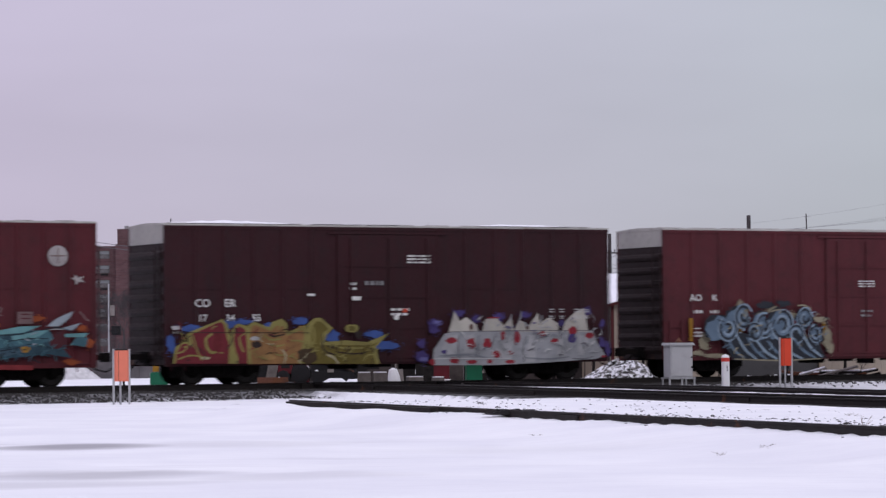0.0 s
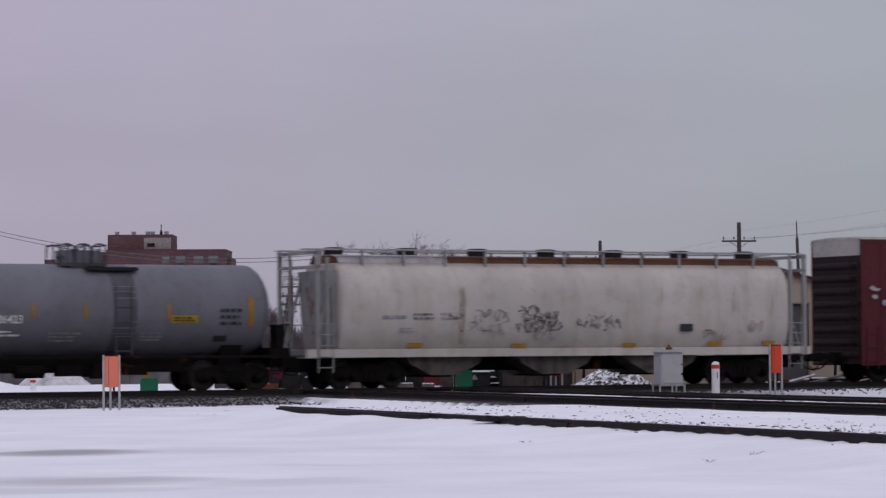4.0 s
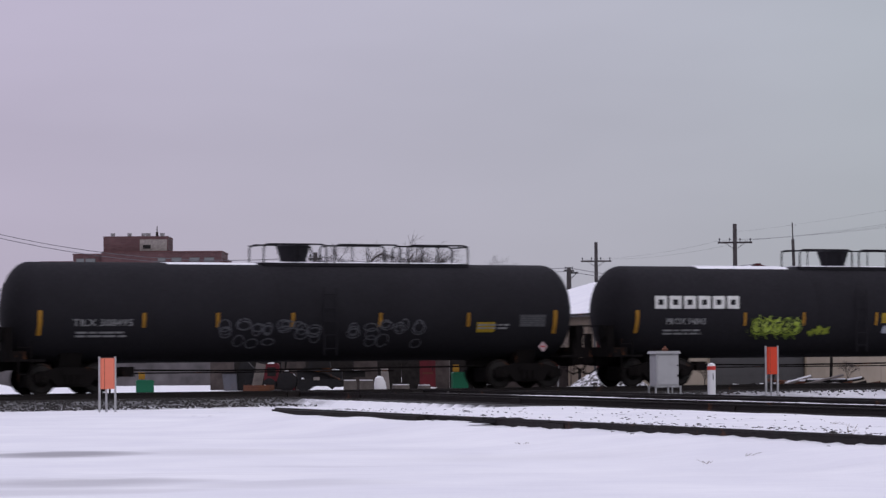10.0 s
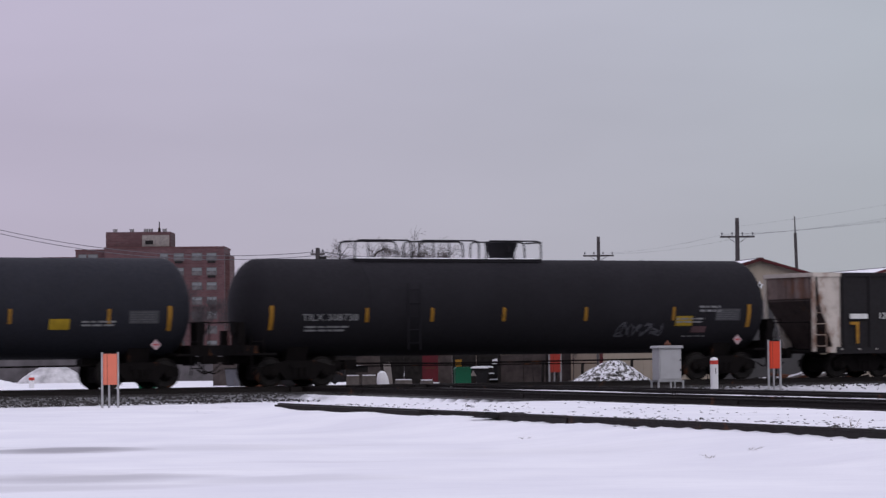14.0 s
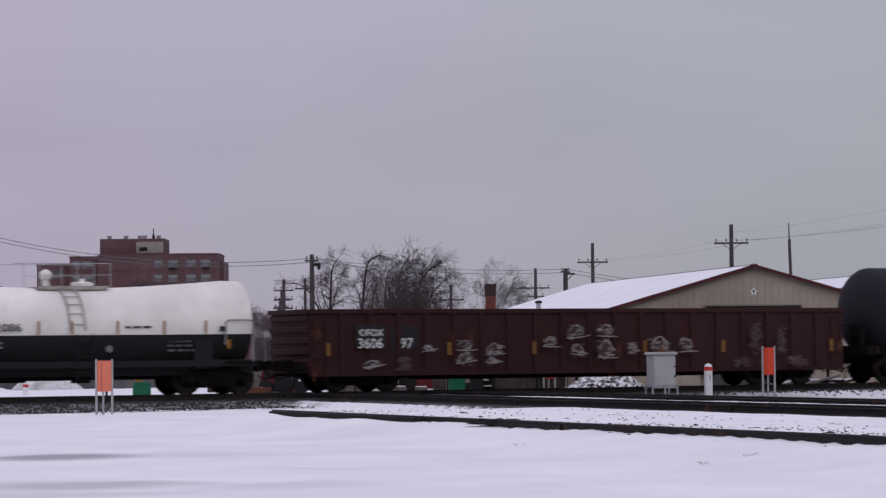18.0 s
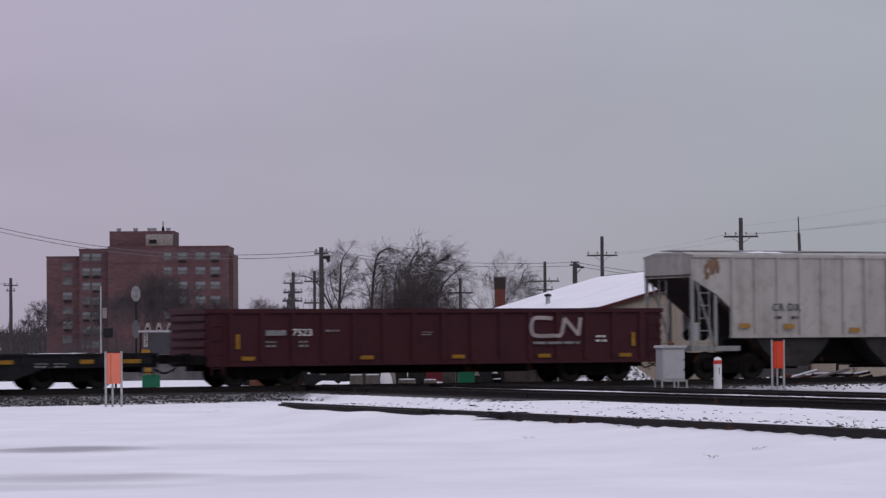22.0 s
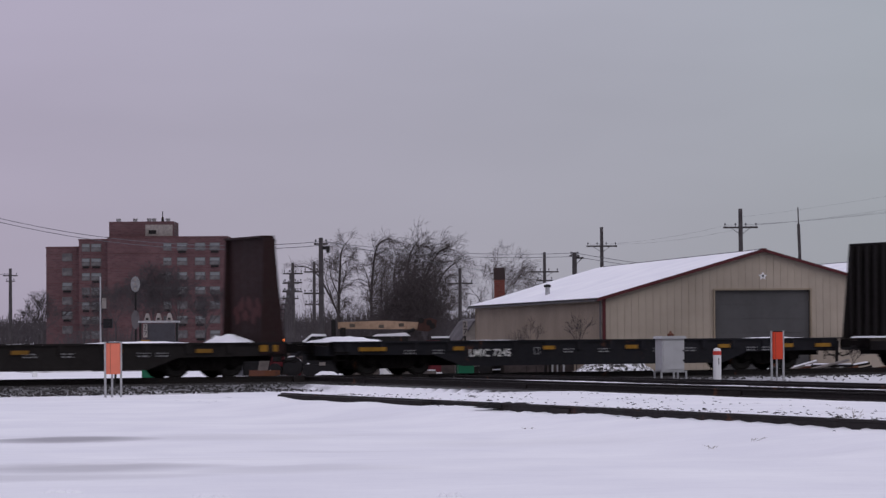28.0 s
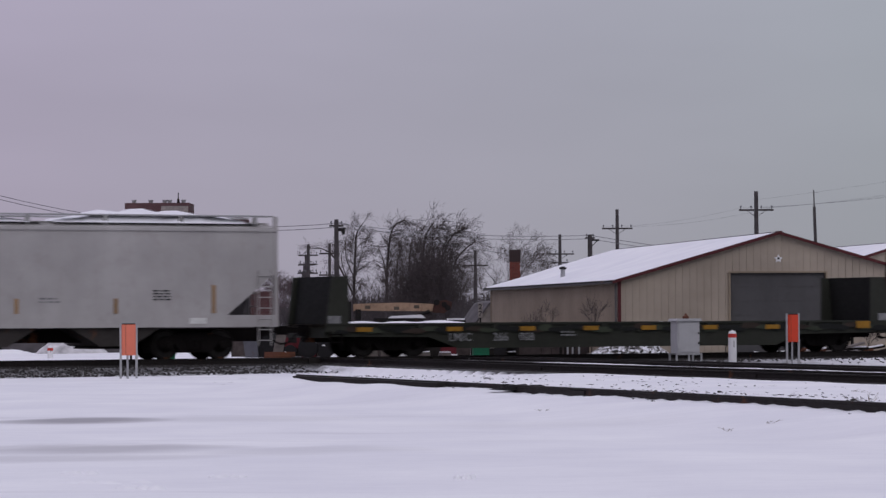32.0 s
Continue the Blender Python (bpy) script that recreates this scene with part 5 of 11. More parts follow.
g2a.line('yellow', 0.06, (-6.88, 1.5), (-6.78, 1.16), (-6.6, 0.74))
g2a.line('yellow', 0.05, (-7.44, 0.96), (-7.16, 1.04), (-7.02, 1.24))
g2a.line('yellow', 0.05, (-7.38, 0.78), (-6.96, 0.9), (-6.44, 0.84))
g2a.line('yellow', 0.07, (-5.36, 1.46), (-5.32, 1.2), (-5.2, 0.98))
g2a.line('dark', 0.05, (-5.62, 1.6), (-5.62, 1.28), (-5.78, 1.08))
g2a.line('yellow', 0.05, (-5.62, 1.14), (-5.44, 0.88), (-5.4, 0.64))
g2a.spot('dark', -4.78, 1.22, 0.18, 0.1)
g2a.line('cream', 0.04, (-4.96, 1.34), (-4.76, 1.4), (-4.58, 1.3))
g2a.spot('white', -4.82, 1.4, 0.16, 0.06)
g2a.line('yellow', 0.06, (-4.56, 1.52), (-4.32, 1.36), (-3.96, 1.38))
g2a.line('yellow', 0.05, (-4.4, 1.24), (-4.12, 1.16), (-3.86, 1.2))
g2a.line('cream', 0.06, (-3.96, 1.06), (-3.82, 0.88), (-3.88, 0.62))
g2a.line('yellow', 0.05, (-3.68, 1.32), (-3.38, 1.32), (-3.1, 1.22))
g2a.spot('orange2', -4.4, 0.82, 0.24, 0.1)
g2a.line('dark', 0.06, (-4.4, 1.52), (-4.18, 1.46), (-3.86, 1.52))
g2a.spot('brown', -3.08, 0.86, 0.36, 0.24)
g2a.line('cream', 0.08, (-2.44, 0.88), (-2.22, 0.8), (-2.04, 0.6))
g2a.line('yellow', 0.06, (-2.88, 1.76), (-2.86, 1.32), (-3.02, 1.16))
g2a.line('dark', 0.05, (-2.58, 1.52), (-2.54, 1.04), (-2.16, 0.88))
g2a.spot('yellow', -1.58, 1.68, 0.22, 0.14)
g2a.spot('dark', -1.36, 1.5, 0.12, 0.12)
g2a.spot('olive2', -1.58, 1.68, 0.12, 0.08)
g2a.line('yellow', 0.06, (-2.22, 1.18), (-1.86, 1.08), (-1.2, 1.08))
g2a.line('dark', 0.04, (-2.16, 0.98), (-1.56, 0.9), (-1.04, 0.96))
g2a.line('yellow', 0.05, (-1.2, 0.66), (-1.04, 0.86), (-0.7, 0.86))
g2a.line('cream', 0.04, (-3.26, 0.74), (-3.4, 0.7), (-3.28, 0.62))
g2a.line('dark', 0.025, (-7.58, 1.6), (-5.32, 1.58), (-3.02, 1.56))
g2a.spot('white', -7.42, 1.74, 0.16, 0.06)
g2a.spot('cream', -6.46, 0.82, 0.16, 0.04)
g2a.grit(-7.4, -5.3, 0.7, 1.7, 26, "yellow", "red2", "dark", "red")
g2a.grit(-5.1, -3.2, 0.7, 1.7, 34, "orange2", "yellow", "brown", "red", "cream")
g2a.grit(-3.1, -0.8, 0.68, 1.2, 40, "olive2", "yellow", "brown", "dark", "yellow")
g2a.done('red, orange and olive spray-painted letters with yellow outlines')

g2b = Piece(c2, -1.6, {'purple': (0.05, 0.035, 0.13), 'violet': (0.12, 0.11, 0.27), 'grey': (0.25, 0.255, 0.27), 'cream': (0.37, 0.35, 0.31), 'pale': (0.31, 0.31, 0.32), 'red': (0.21, 0.017, 0.027), 'dark': (0.09, 0.085, 0.1), 'shade': (0.17, 0.18, 0.2), 'white': (0.42, 0.42, 0.42), 'brown': (0.06, 0.02, 0.02)})
g2b.haze('purple', 1.34, 1.82, 0.22, 0.16)
g2b.haze('purple', 2.14, 2.16, 0.26, 0.16)
g2b.haze('purple', 2.78, 1.98, 0.16, 0.16)
g2b.haze('purple', 3.62, 2.04, 0.22, 0.14)
g2b.haze('purple', 4.52, 2.08, 0.24, 0.12)
g2b.haze('purple', 0.86, 0.8, 0.28, 0.28)
g2b.haze('purple', 1.3, 1.62, 0.2, 0.18)
g2b.haze('purple', 6.82, 2.2, 0.14, 0.16)
g2b.haze('purple', 7.36, 1.78, 0.1, 0.14)
g2b.haze('purple', 7.32, 1.18, 0.14, 0.18)
g2b.haze('purple', 7.52, 0.98, 0.12, 0.24)
g2b.haze('purple', 5.82, 1.8, 0.12, 0.12)
g2b.haze('purple', 0.82, 1.22, 0.16, 0.16)
g2b.haze('violet', 1.36, 1.86, 0.14, 0.08)
g2b.haze('violet', 3.42, 1.96, 0.12, 0.06)
g2b.haze('violet', 0.86, 0.7, 0.14, 0.08)
g2b.fill('grey', (1.16, 0.52), (1.2, 1.02), (1.38, 1.24), (1.58, 1.5), (2, 1.6), (6.94, 1.58), (7.1, 1.18), (7.4, 0.78), (7.08, 0.66), (5.18, 0.56), (3.46, 0.5))
g2b.fill('cream', (1.72, 1.56), (1.84, 1.9), (1.94, 2.22), (2.12, 1.9), (2.36, 2.02), (2.72, 1.78), (2.78, 1.56))
g2b.fill('cream', (2.92, 1.56), (3.04, 1.96), (3.46, 2), (3.7, 1.74), (3.96, 2.04), (4.06, 1.56))
g2b.fill('cream', (4.04, 1.56), (4.26, 1.94), (4.6, 1.74), (4.94, 2.16), (5.02, 1.54))
g2b.fill('cream', (4.94, 1.54), (5.02, 1.82), (5.3, 2), (5.66, 1.82), (5.66, 1.54))
g2b.fill('cream', (5.8, 1.54), (5.92, 1.88), (6.28, 2.16), (6.62, 2.3), (6.78, 1.54))
g2b.line('dark', 0.03, (1.72, 1.56), (4.2, 1.58), (6.94, 1.58))
g2b.fill('pale', (1.42, 0.92), (1.72, 1.46), (2.04, 1.46), (1.96, 0.78))
g2b.fill('pale', (2.26, 0.9), (2.38, 1.46), (2.62, 1.48), (2.76, 0.9))
g2b.fill('pale', (3.46, 0.78), (3.7, 1.44), (4.04, 1.44), (3.96, 0.64))
g2b.fill('pale', (4.46, 0.58), (4.6, 1.44), (4.9, 1.44), (4.82, 0.58))
g2b.fill('pale', (5.62, 0.76), (5.74, 1.44), (6, 1.44), (5.94, 0.74))
g2b.fill('pale', (6.36, 0.8), (6.44, 1.42), (6.8, 1.42), (6.64, 0.8))
g2b.spot('red', 1.82, 1.28, 0.2, 0.1)
g2b.spot('red', 2.52, 1.2, 0.16, 0.18)
g2b.spot('red', 3.1, 1.18, 0.16, 0.16)
g2b.spot('red', 4.16, 1.36, 0.12, 0.22)
g2b.spot('red', 3.66, 1.42, 0.08, 0.16)
g2b.spot('red', 5.08, 1.46, 0.14, 0.1)
g2b.spot('red', 5.52, 1.24, 0.14, 0.1)
g2b.spot('red', 6.18, 1.56, 0.16, 0.14)
g2b.spot('red', 6.8, 1.42, 0.16, 0.1)
g2b.spot('red', 3.4, 0.84, 0.14, 0.12)
g2b.spot('red', 1.94, 0.66, 0.16, 0.1)
g2b.spot('red', 3.9, 0.6, 0.16, 0.06)
g2b.spot('red', 1.14, 0.62, 0.1, 0.1)
g2b.spot('red', 2.54, 0.6, 0.2, 0.06)
g2b.spot('red', 3.18, 0.62, 0.1, 0.06)
g2b.spot('red', 3.92, 0.88, 0.1, 0.06)
g2b.spot('red', 7.32, 0.74, 0.1, 0.04)
g2b.spot('purple', 6.16, 1.32, 0.14, 0.16)
g2b.line('dark', 0.035, (2.1, 1.46), (2.06, 1.04), (2.08, 0.66))
g2b.line('dark', 0.03, (2.8, 1.46), (2.74, 1.08), (2.76, 0.78))
g2b.line('dark', 0.03, (3.42, 1.5), (3.28, 1.2), (3.22, 1))
g2b.line('dark', 0.035, (4.48, 1.38), (4.38, 1.02), (4.42, 0.58))
g2b.line('shade', 0.05, (4.9, 1.48), (4.8, 1.2), (4.76, 0.94))
g2b.line('shade', 0.05, (5.86, 1.5), (5.9, 1.12), (5.92, 0.82))
g2b.line('shade', 0.05, (6.56, 1.48), (6.58, 1.12), (6.62, 0.8))
g2b.line('shade', 0.06, (1.36, 0.8), (2.34, 0.84), (3.18, 0.72))
g2b.line('white', 0.025, (1.18, 0.72), (2.48, 0.72), (3.9, 0.7))
g2b.line('shade', 0.05, (4.46, 0.72), (5.34, 0.68), (6.06, 0.74))
g2b.line('dark', 0.03, (6.14, 0.7), (6.56, 0.66), (6.94, 0.74))
g2b.spot('purple', 1.56, 0.94, 0.1, 0.06)
g2b.spot('red', 3.3, 2, 0.22, 0.02)
g2b.spot('brown', 2.52, 1.7, 0.06, 0.1)
g2b.spot('brown', 4.54, 1.68, 0.06, 0.06)
g2b.line('white', 0.03, (5.32, 2.26), (5.42, 2.26), (5.52, 2.26))
g2b.line('white', 0.03, (5.7, 2.26), (5.78, 2.26), (5.88, 2.26))
g2b.line('white', 0.03, (6.24, 2.26), (6.38, 2.26), (6.5, 2.24))
g2b.line('white', 0.03, (6.6, 2.24), (6.7, 2.24), (6.8, 2.24))
g2b.line('white', 0.03, (5.32, 2.18), (5.42, 2.18), (5.52, 2.18))
g2b.line('white', 0.03, (5.7, 2.18), (5.78, 2.18), (5.88, 2.18))
g2b.line('white', 0.03, (6.24, 2.18), (6.38, 2.18), (6.5, 2.18))
g2b.line('white', 0.03, (6.6, 2.18), (6.7, 2.18), (6.8, 2.18))
g2b.line('white', 0.03, (5.32, 2.04), (5.42, 2.04), (5.52, 2.04))
g2b.line('white', 0.03, (5.7, 2.04), (5.78, 2.04), (5.88, 2.04))
g2b.line('white', 0.03, (6.24, 2.04), (6.36, 2.04), (6.5, 2.04))
g2b.line('white', 0.03, (6.6, 2.04), (6.7, 2.04), (6.8, 2.04))
g2b.line('white', 0.03, (5.32, 1.98), (5.42, 1.98), (5.52, 1.98))
g2b.line('white', 0.03, (5.7, 1.98), (5.78, 1.98), (5.88, 1.98))
g2b.line('white', 0.03, (6.24, 1.98), (6.36, 1.98), (6.5, 1.98))
g2b.line('white', 0.03, (6.6, 1.98), (6.7, 1.98), (6.8, 1.98))
g2b.grit(1.9, 7.2, 0.75, 1.5, 90, "shade", "pale", "grey", "white", "shade", "dark")
g2b.grit(2.4, 7.0, 1.55, 1.95, 30, "pale", "purple", "grey")
g2b.done('white and grey spray-painted letters with red spots')
snow_drift(c2, [(-7.4, -3.0, 0.13), (-2.6, 0.4, 0.04), (3.2, 6.6, 0.1)], 4.95)

# 3: red boxcar with the round emblem
c3 = boxcar("bright red boxcar with round white emblem and graffiti", -27.34, -11.97, 4.93, RED, side_ribs(7.68, (-1.93, 1.99), 6), (-1.93, 1.99))
plate("name_block", c3, WHITE, -6.64, -6.12, 2.2, 2.43, -1.53, 0.01)
plate("name_block", c3, WHITE, -5.74, -5.26, 2.2, 2.43, -1.53, 0.01)
lettering("728", 0.27, WHITE, c3, -6.41, 1.8, -1.54)
lettering("543", 0.27, WHITE, c3, -5.41, 1.8, -1.54)
s = Shape().lathe([(-1.545, 0.31), (-1.555, 0.31)], 32, "y", (6.48, 0, 3.89))
em = part("emblem", s, pigment((0.29, 0.27, 0.265)), c3, "round faded white emblem with a cross")
part("emblem_cross", Shape().box(6.465, 6.495, -1.56, -1.556, 3.66, 4.12).box(6.25, 6.71, -1.56, -1.556, 3.875, 3.905), pigment((0.12, 0.07, 0.065)), c3)
bars(c3, WHITE, -0.6, 3.7, 1.1, 0.25, 2, -1.57, seed=14)
plate("data_panel", c3, WHITE, 0.55, 0.72, 2.95, 3.1, -1.57)
bars(c3, DIMWHITE, 1.1, 2.55, 0.6, 0.3, 1, -1.57, seed=15)
bars(c3, DIMWHITE, -2.3, 2.5, 0.35, 0.3, 2, -1.53, seed=16)
plate("reflector", c3, YELLOW, -6.75, -6.3, 1.05, 1.2, -1.56)
plate("patch", c3, pigment((0.12, 0.02, 0.025)), -5.75, -5.05, 1.2, 1.62, -1.56)
plate("reflector", c3, YELLOW, -5.75, -5.05, 1.1, 1.16, -1.565)
g3a = Piece(c3, -1.6, {'white': (0.36, 0.355, 0.36), 'sky': (0.2, 0.32, 0.37), 'blue': (0.07, 0.12, 0.2), 'edge': (0.03, 0.035, 0.05), 'dark': (0.025, 0.022, 0.026), 'car': (0.075, 0.013, 0.018), 'grey': (0.2, 0.19, 0.19), 'brown': (0.03, 0.015, 0.016)})
g3a.fill('sky', (-6.48, 0.7), (-6.3, 1.08), (-6.16, 1.46), (-5.82, 1.64), (-5.86, 1.08), (-5.5, 1), (-5.54, 0.7))
g3a.line('dark', 0.05, (-6.36, 0.74), (-6.1, 1.14), (-6.02, 1.56))
g3a.line('blue', 0.05, (-5.96, 1.56), (-5.98, 1.14), (-5.82, 0.74))
g3a.line('white', 0.05, (-6.22, 1.5), (-6.14, 1.26), (-6.22, 1.08))
g3a.spot('blue', -5.7, 0.92, 0.14, 0.12)
g3a.fill('sky', (-6.92, 2.78), (-6.68, 2.84), (-6.12, 2.78), (-6.16, 2.62), (-6.62, 2.58), (-6.9, 2.62))
g3a.line('white', 0.03, (-6.88, 2.72), (-6.54, 2.68), (-6.18, 2.72))
g3a.line('dark', 0.025, (-6.86, 2.64), (-6.54, 2.6), (-6.22, 2.66))
g3a.fill('edge', (-5.58, 0.6), (-5.34, 1.04), (-5.12, 1.22), (-5.04, 1.86), (-5.14, 2.06), (-5.34, 2.1), (-5.18, 2.28), (-4.92, 2.32), (-4.72, 2.44), (-4.46, 2.44), (-4.22, 2.24), (-4.26, 1.82), (-4.04, 1.74), (-4.04, 1.98), (-3.78, 2.3), (-3.44, 2.42), (-3.02, 2.32), (-2.8, 2.04), (-2.76, 1.88), (-2.4, 2.14), (-2, 2.24), (-1.78, 2.02), (-1.78, 1.34), (-0.58, 1.14), (-0.58, 0.56))
g3a.fill('white', (-5.52, 0.62), (-5.26, 1), (-5.06, 1.18), (-4.94, 1.92), (-5.06, 2.1), (-4.88, 2.16), (-4.76, 1.68), (-4.3, 1.76), (-3.92, 1.64), (-3.84, 2.02), (-3.52, 2.24), (-3.16, 2.18), (-2.94, 1.82), (-2.8, 1.72), (-2.42, 2.04), (-2.04, 2.12), (-1.86, 1.86), (-1.86, 1.28), (-0.58, 1.06), (-0.58, 0.56))
g3a.fill('car', (-4.76, 1.74), (-4.76, 2.1), (-4.64, 2.28), (-4.42, 2.28), (-4.3, 2.08), (-4.34, 1.78))
g3a.line('grey', 0.05, (-4.76, 1.76), (-4.8, 2.12), (-4.62, 2.38), (-4.42, 2.34), (-4.28, 2.12), (-4.32, 1.8))
g3a.line('sky', 0.12, (-4.04, 1.88), (-3.86, 2.2), (-3.46, 2.38), (-3.06, 2.26), (-2.86, 1.94))
g3a.line('dark', 0.03, (-3.94, 1.86), (-3.82, 2.14), (-3.46, 2.28), (-3.12, 2.18), (-2.96, 1.9))
g3a.line('sky', 0.1, (-2.8, 1.62), (-2.58, 1.94), (-2.22, 2.16), (-1.84, 2.08))
g3a.line('sky', 0.08, (-5.32, 2.1), (-5.12, 2.22), (-4.92, 2.1), (-4.94, 1.86))
g3a.line('sky', 0.08, (-2.96, 1.84), (-2.86, 1.66), (-2.84, 1.3))
g3a.fill('dark', (-3.92, 1.54), (-3.48, 1.72), (-3.2, 1.62), (-3.22, 1.24), (-3.8, 1.2))
g3a.fill('edge', (-4.86, 1.28), (-4.48, 1.2), (-3.92, 0.9), (-4.2, 0.92), (-4.68, 1.1))
g3a.line('dark', 0.05, (-4.94, 1.6), (-4.72, 1.58), (-4.5, 1.5))
g3a.line('dark', 0.05, (-3.6, 1.08), (-3.32, 1.18), (-3.04, 1.16))
g3a.line('edge', 0.06, (-3.42, 0.92), (-3.12, 1), (-2.76, 1.04))
g3a.line('dark', 0.05, (-2.36, 1.48), (-2.14, 1.56), (-1.84, 1.54))
g3a.spot('edge', -2.12, 1.02, 0.22, 0.1)
g3a.fill('dark', (-1.72, 1.6), (-1.54, 1.62), (-1.52, 1.22), (-1.68, 1.2))
g3a.line('edge', 0.07, (-1.46, 1.66), (-1.34, 1.4), (-1.2, 1.24))
g3a.spot('edge', -1.14, 1.06, 0.26, 0.06)
g3a.fill('dark', (-1.4, 1.46), (-1.1, 1.52), (-1.02, 1.3), (-1.34, 1.26))
g3a.line('edge', 0.04, (-3.52, 0.8), (-3.12, 0.86), (-2.64, 0.9))
g3a.spot('sky', -2.42, 0.8, 0.16, 0.1)
g3a.spot('grey', -5.3, 0.78, 0.14, 0.12)
g3a.line('grey', 0.05, (-3.76, 0.8), (-3.52, 1), (-3.38, 1.12))
g3a.line('grey', 0.05, (-2.76, 1.36), (-2.7, 1.1), (-2.42, 0.98))
g3a.spot('sky', -2.8, 1.66, 0.1, 0.18)
g3a.line('sky', 0.05, (-1.72, 1.86), (-1.5, 1.9), (-1.32, 1.8))
g3a.fill('sky', (-1.64, 2.16), (-1.4, 2.18), (-1.34, 1.96), (-1.58, 1.94))
g3a.line('edge', 0.06, (-1.58, 1.9), (-1.36, 1.84), (-1.16, 1.66))
g3a.fill('white', (-1.16, 1.66), (-0.74, 1.72), (-0.58, 1.52), (-0.88, 1.38))
g3a.line('edge', 0.05, (-1.8, 1.1), (-1.52, 1.14), (-1.3, 0.96))
g3a.line('dark', 0.07, (-0.88, 1.28), (-0.74, 1.08), (-0.58, 1.02))
g3a.line('edge', 0.05, (-5.22, 0.82), (-4.96, 1.06), (-4.88, 1.38))
g3a.line('edge', 0.05, (-4.06, 1.6), (-4, 1.24), (-4.2, 1))
g3a.line('edge', 0.06, (-2.82, 1.66), (-2.76, 1.36), (-2.42, 1.22))
g3a.grit(-4.6, 0.6, 0.7, 1.6, 110, "edge", "white", "grey", "dark", "sky", "edge")
g3a.grit(-6.0, -5.0, 0.7, 1.3, 12, "blue", "white", "edge")
g3a.done('white spray-painted letters edged in black and pale blue')

g3b = Piece(c3, -1.61, {'white': (0.33, 0.325, 0.33), 'sky': (0.2, 0.27, 0.3), 'edge': (0.03, 0.035, 0.05), 'dark': (0.025, 0.022, 0.026), 'grey': (0.2, 0.17, 0.17), 'brown': (0.03, 0.015, 0.016)})
g3b.fill('edge', (-0.56, 2.2), (-0.36, 2.36), (-0.22, 2.2), (-0.18, 1.9), (0.12, 1.84), (0.02, 1.66), (-0.3, 1.42), (-0.56, 1.44))
g3b.fill('brown', (-0.6, 2.24), (-0.44, 2.32), (-0.26, 2.18), (-0.3, 1.9), (-0.42, 1.72), (-0.6, 1.8))
g3b.fill('brown', (-0.36, 1.72), (-0.08, 1.78), (0.12, 1.6), (0, 1.46), (-0.3, 1.48))
g3b.line('white', 0.05, (-0.28, 2.2), (-0.16, 1.96), (-0.18, 1.72))
g3b.line('edge', 0.06, (0.04, 1.9), (0.26, 1.72), (0.18, 1.42))
g3b.fill('white', (0.04, 1.3), (0.24, 1.48), (0.32, 1.18), (0.1, 1))
g3b.fill('white', (-0.56, 1.54), (-0.3, 1.46), (0.02, 1.24), (-0.3, 1.16), (-0.58, 1.16))
g3b.fill('brown', (-0.16, 1.18), (0.08, 1.22), (0.14, 1), (0.04, 0.82), (-0.2, 0.86))
g3b.fill('sky', (0.2, 1.46), (0.52, 1.54), (0.72, 1.62), (0.98, 1.28), (0.84, 1.08), (0.44, 1.04))
g3b.line('edge', 0.05, (0.24, 1.36), (0.52, 1.3), (0.76, 1.12))
g3b.line('white', 0.05, (0.46, 1.48), (0.66, 1.5), (0.8, 1.4))
g3b.line('dark', 0.05, (0.44, 1.18), (0.66, 1.24), (0.88, 1.22))
g3b.fill('white', (-0.58, 0.78), (1.12, 0.78), (1.14, 0.7), (-0.58, 0.72))
g3b.line('grey', 0.05, (-0.58, 0.64), (0.24, 0.64), (1.12, 0.64))
g3b.spot('white', -0.08, 2.02, 0.08, 0.18)
g3b.line('white', 0.03, (-0.22, 2.18), (-0.02, 2.18), (0.18, 2.16))
g3b.line('grey', 0.04, (0.98, 1.72), (1.22, 1.72), (1.48, 1.72))
g3b.line('grey', 0.04, (0.98, 1.62), (1.22, 1.62), (1.46, 1.62))
g3b.line('grey', 0.04, (0.98, 1.52), (1.22, 1.52), (1.46, 1.52))
g3b.grit(0.5, 2.0, 0.75, 1.7, 26, "edge", "white", "grey", "dark", "sky")
g3b.done('white and blue ends of the spray-painted letters')

g3c = Piece(c3, -1.6, {'orange': (0.22, 0.05, 0.015), 'redstrip': (0.17, 0.022, 0.025), 'deep': (0.025, 0.055, 0.075), 'deep2': (0.04, 0.075, 0.1), 'teal': (0.045, 0.11, 0.135), 'light': (0.11, 0.24, 0.25), 'pale': (0.24, 0.28, 0.31), 'dark': (0.014, 0.02, 0.028), 'maroon': (0.06, 0.013, 0.018), 'gold': (0.24, 0.13, 0.02), 'grey': (0.24, 0.22, 0.22), 'faint': (0.13, 0.085, 0.085), 'car': (0.07, 0.013, 0.018), 'white': (0.3, 0.3, 0.3)})
g3c.haze('orange', 3.3, 2.08, 0.24, 0.18)
g3c.haze('orange', 4.42, 1.88, 0.22, 0.12)
g3c.haze('orange', 5.74, 2.02, 0.3, 0.14)
g3c.haze('orange', 1.76, 1.64, 0.2, 0.12)
g3c.haze('orange', 7.2, 1.74, 0.18, 0.1)
g3c.haze('orange', 7.36, 1.32, 0.22, 0.2)
g3c.haze('orange', 3, 0.84, 0.42, 0.06)
g3c.haze('orange', 6.86, 0.74, 0.24, 0.1)
g3c.fill('redstrip', (1.48, 0.76), (5.64, 0.66), (5.64, 0.52), (1.48, 0.6))
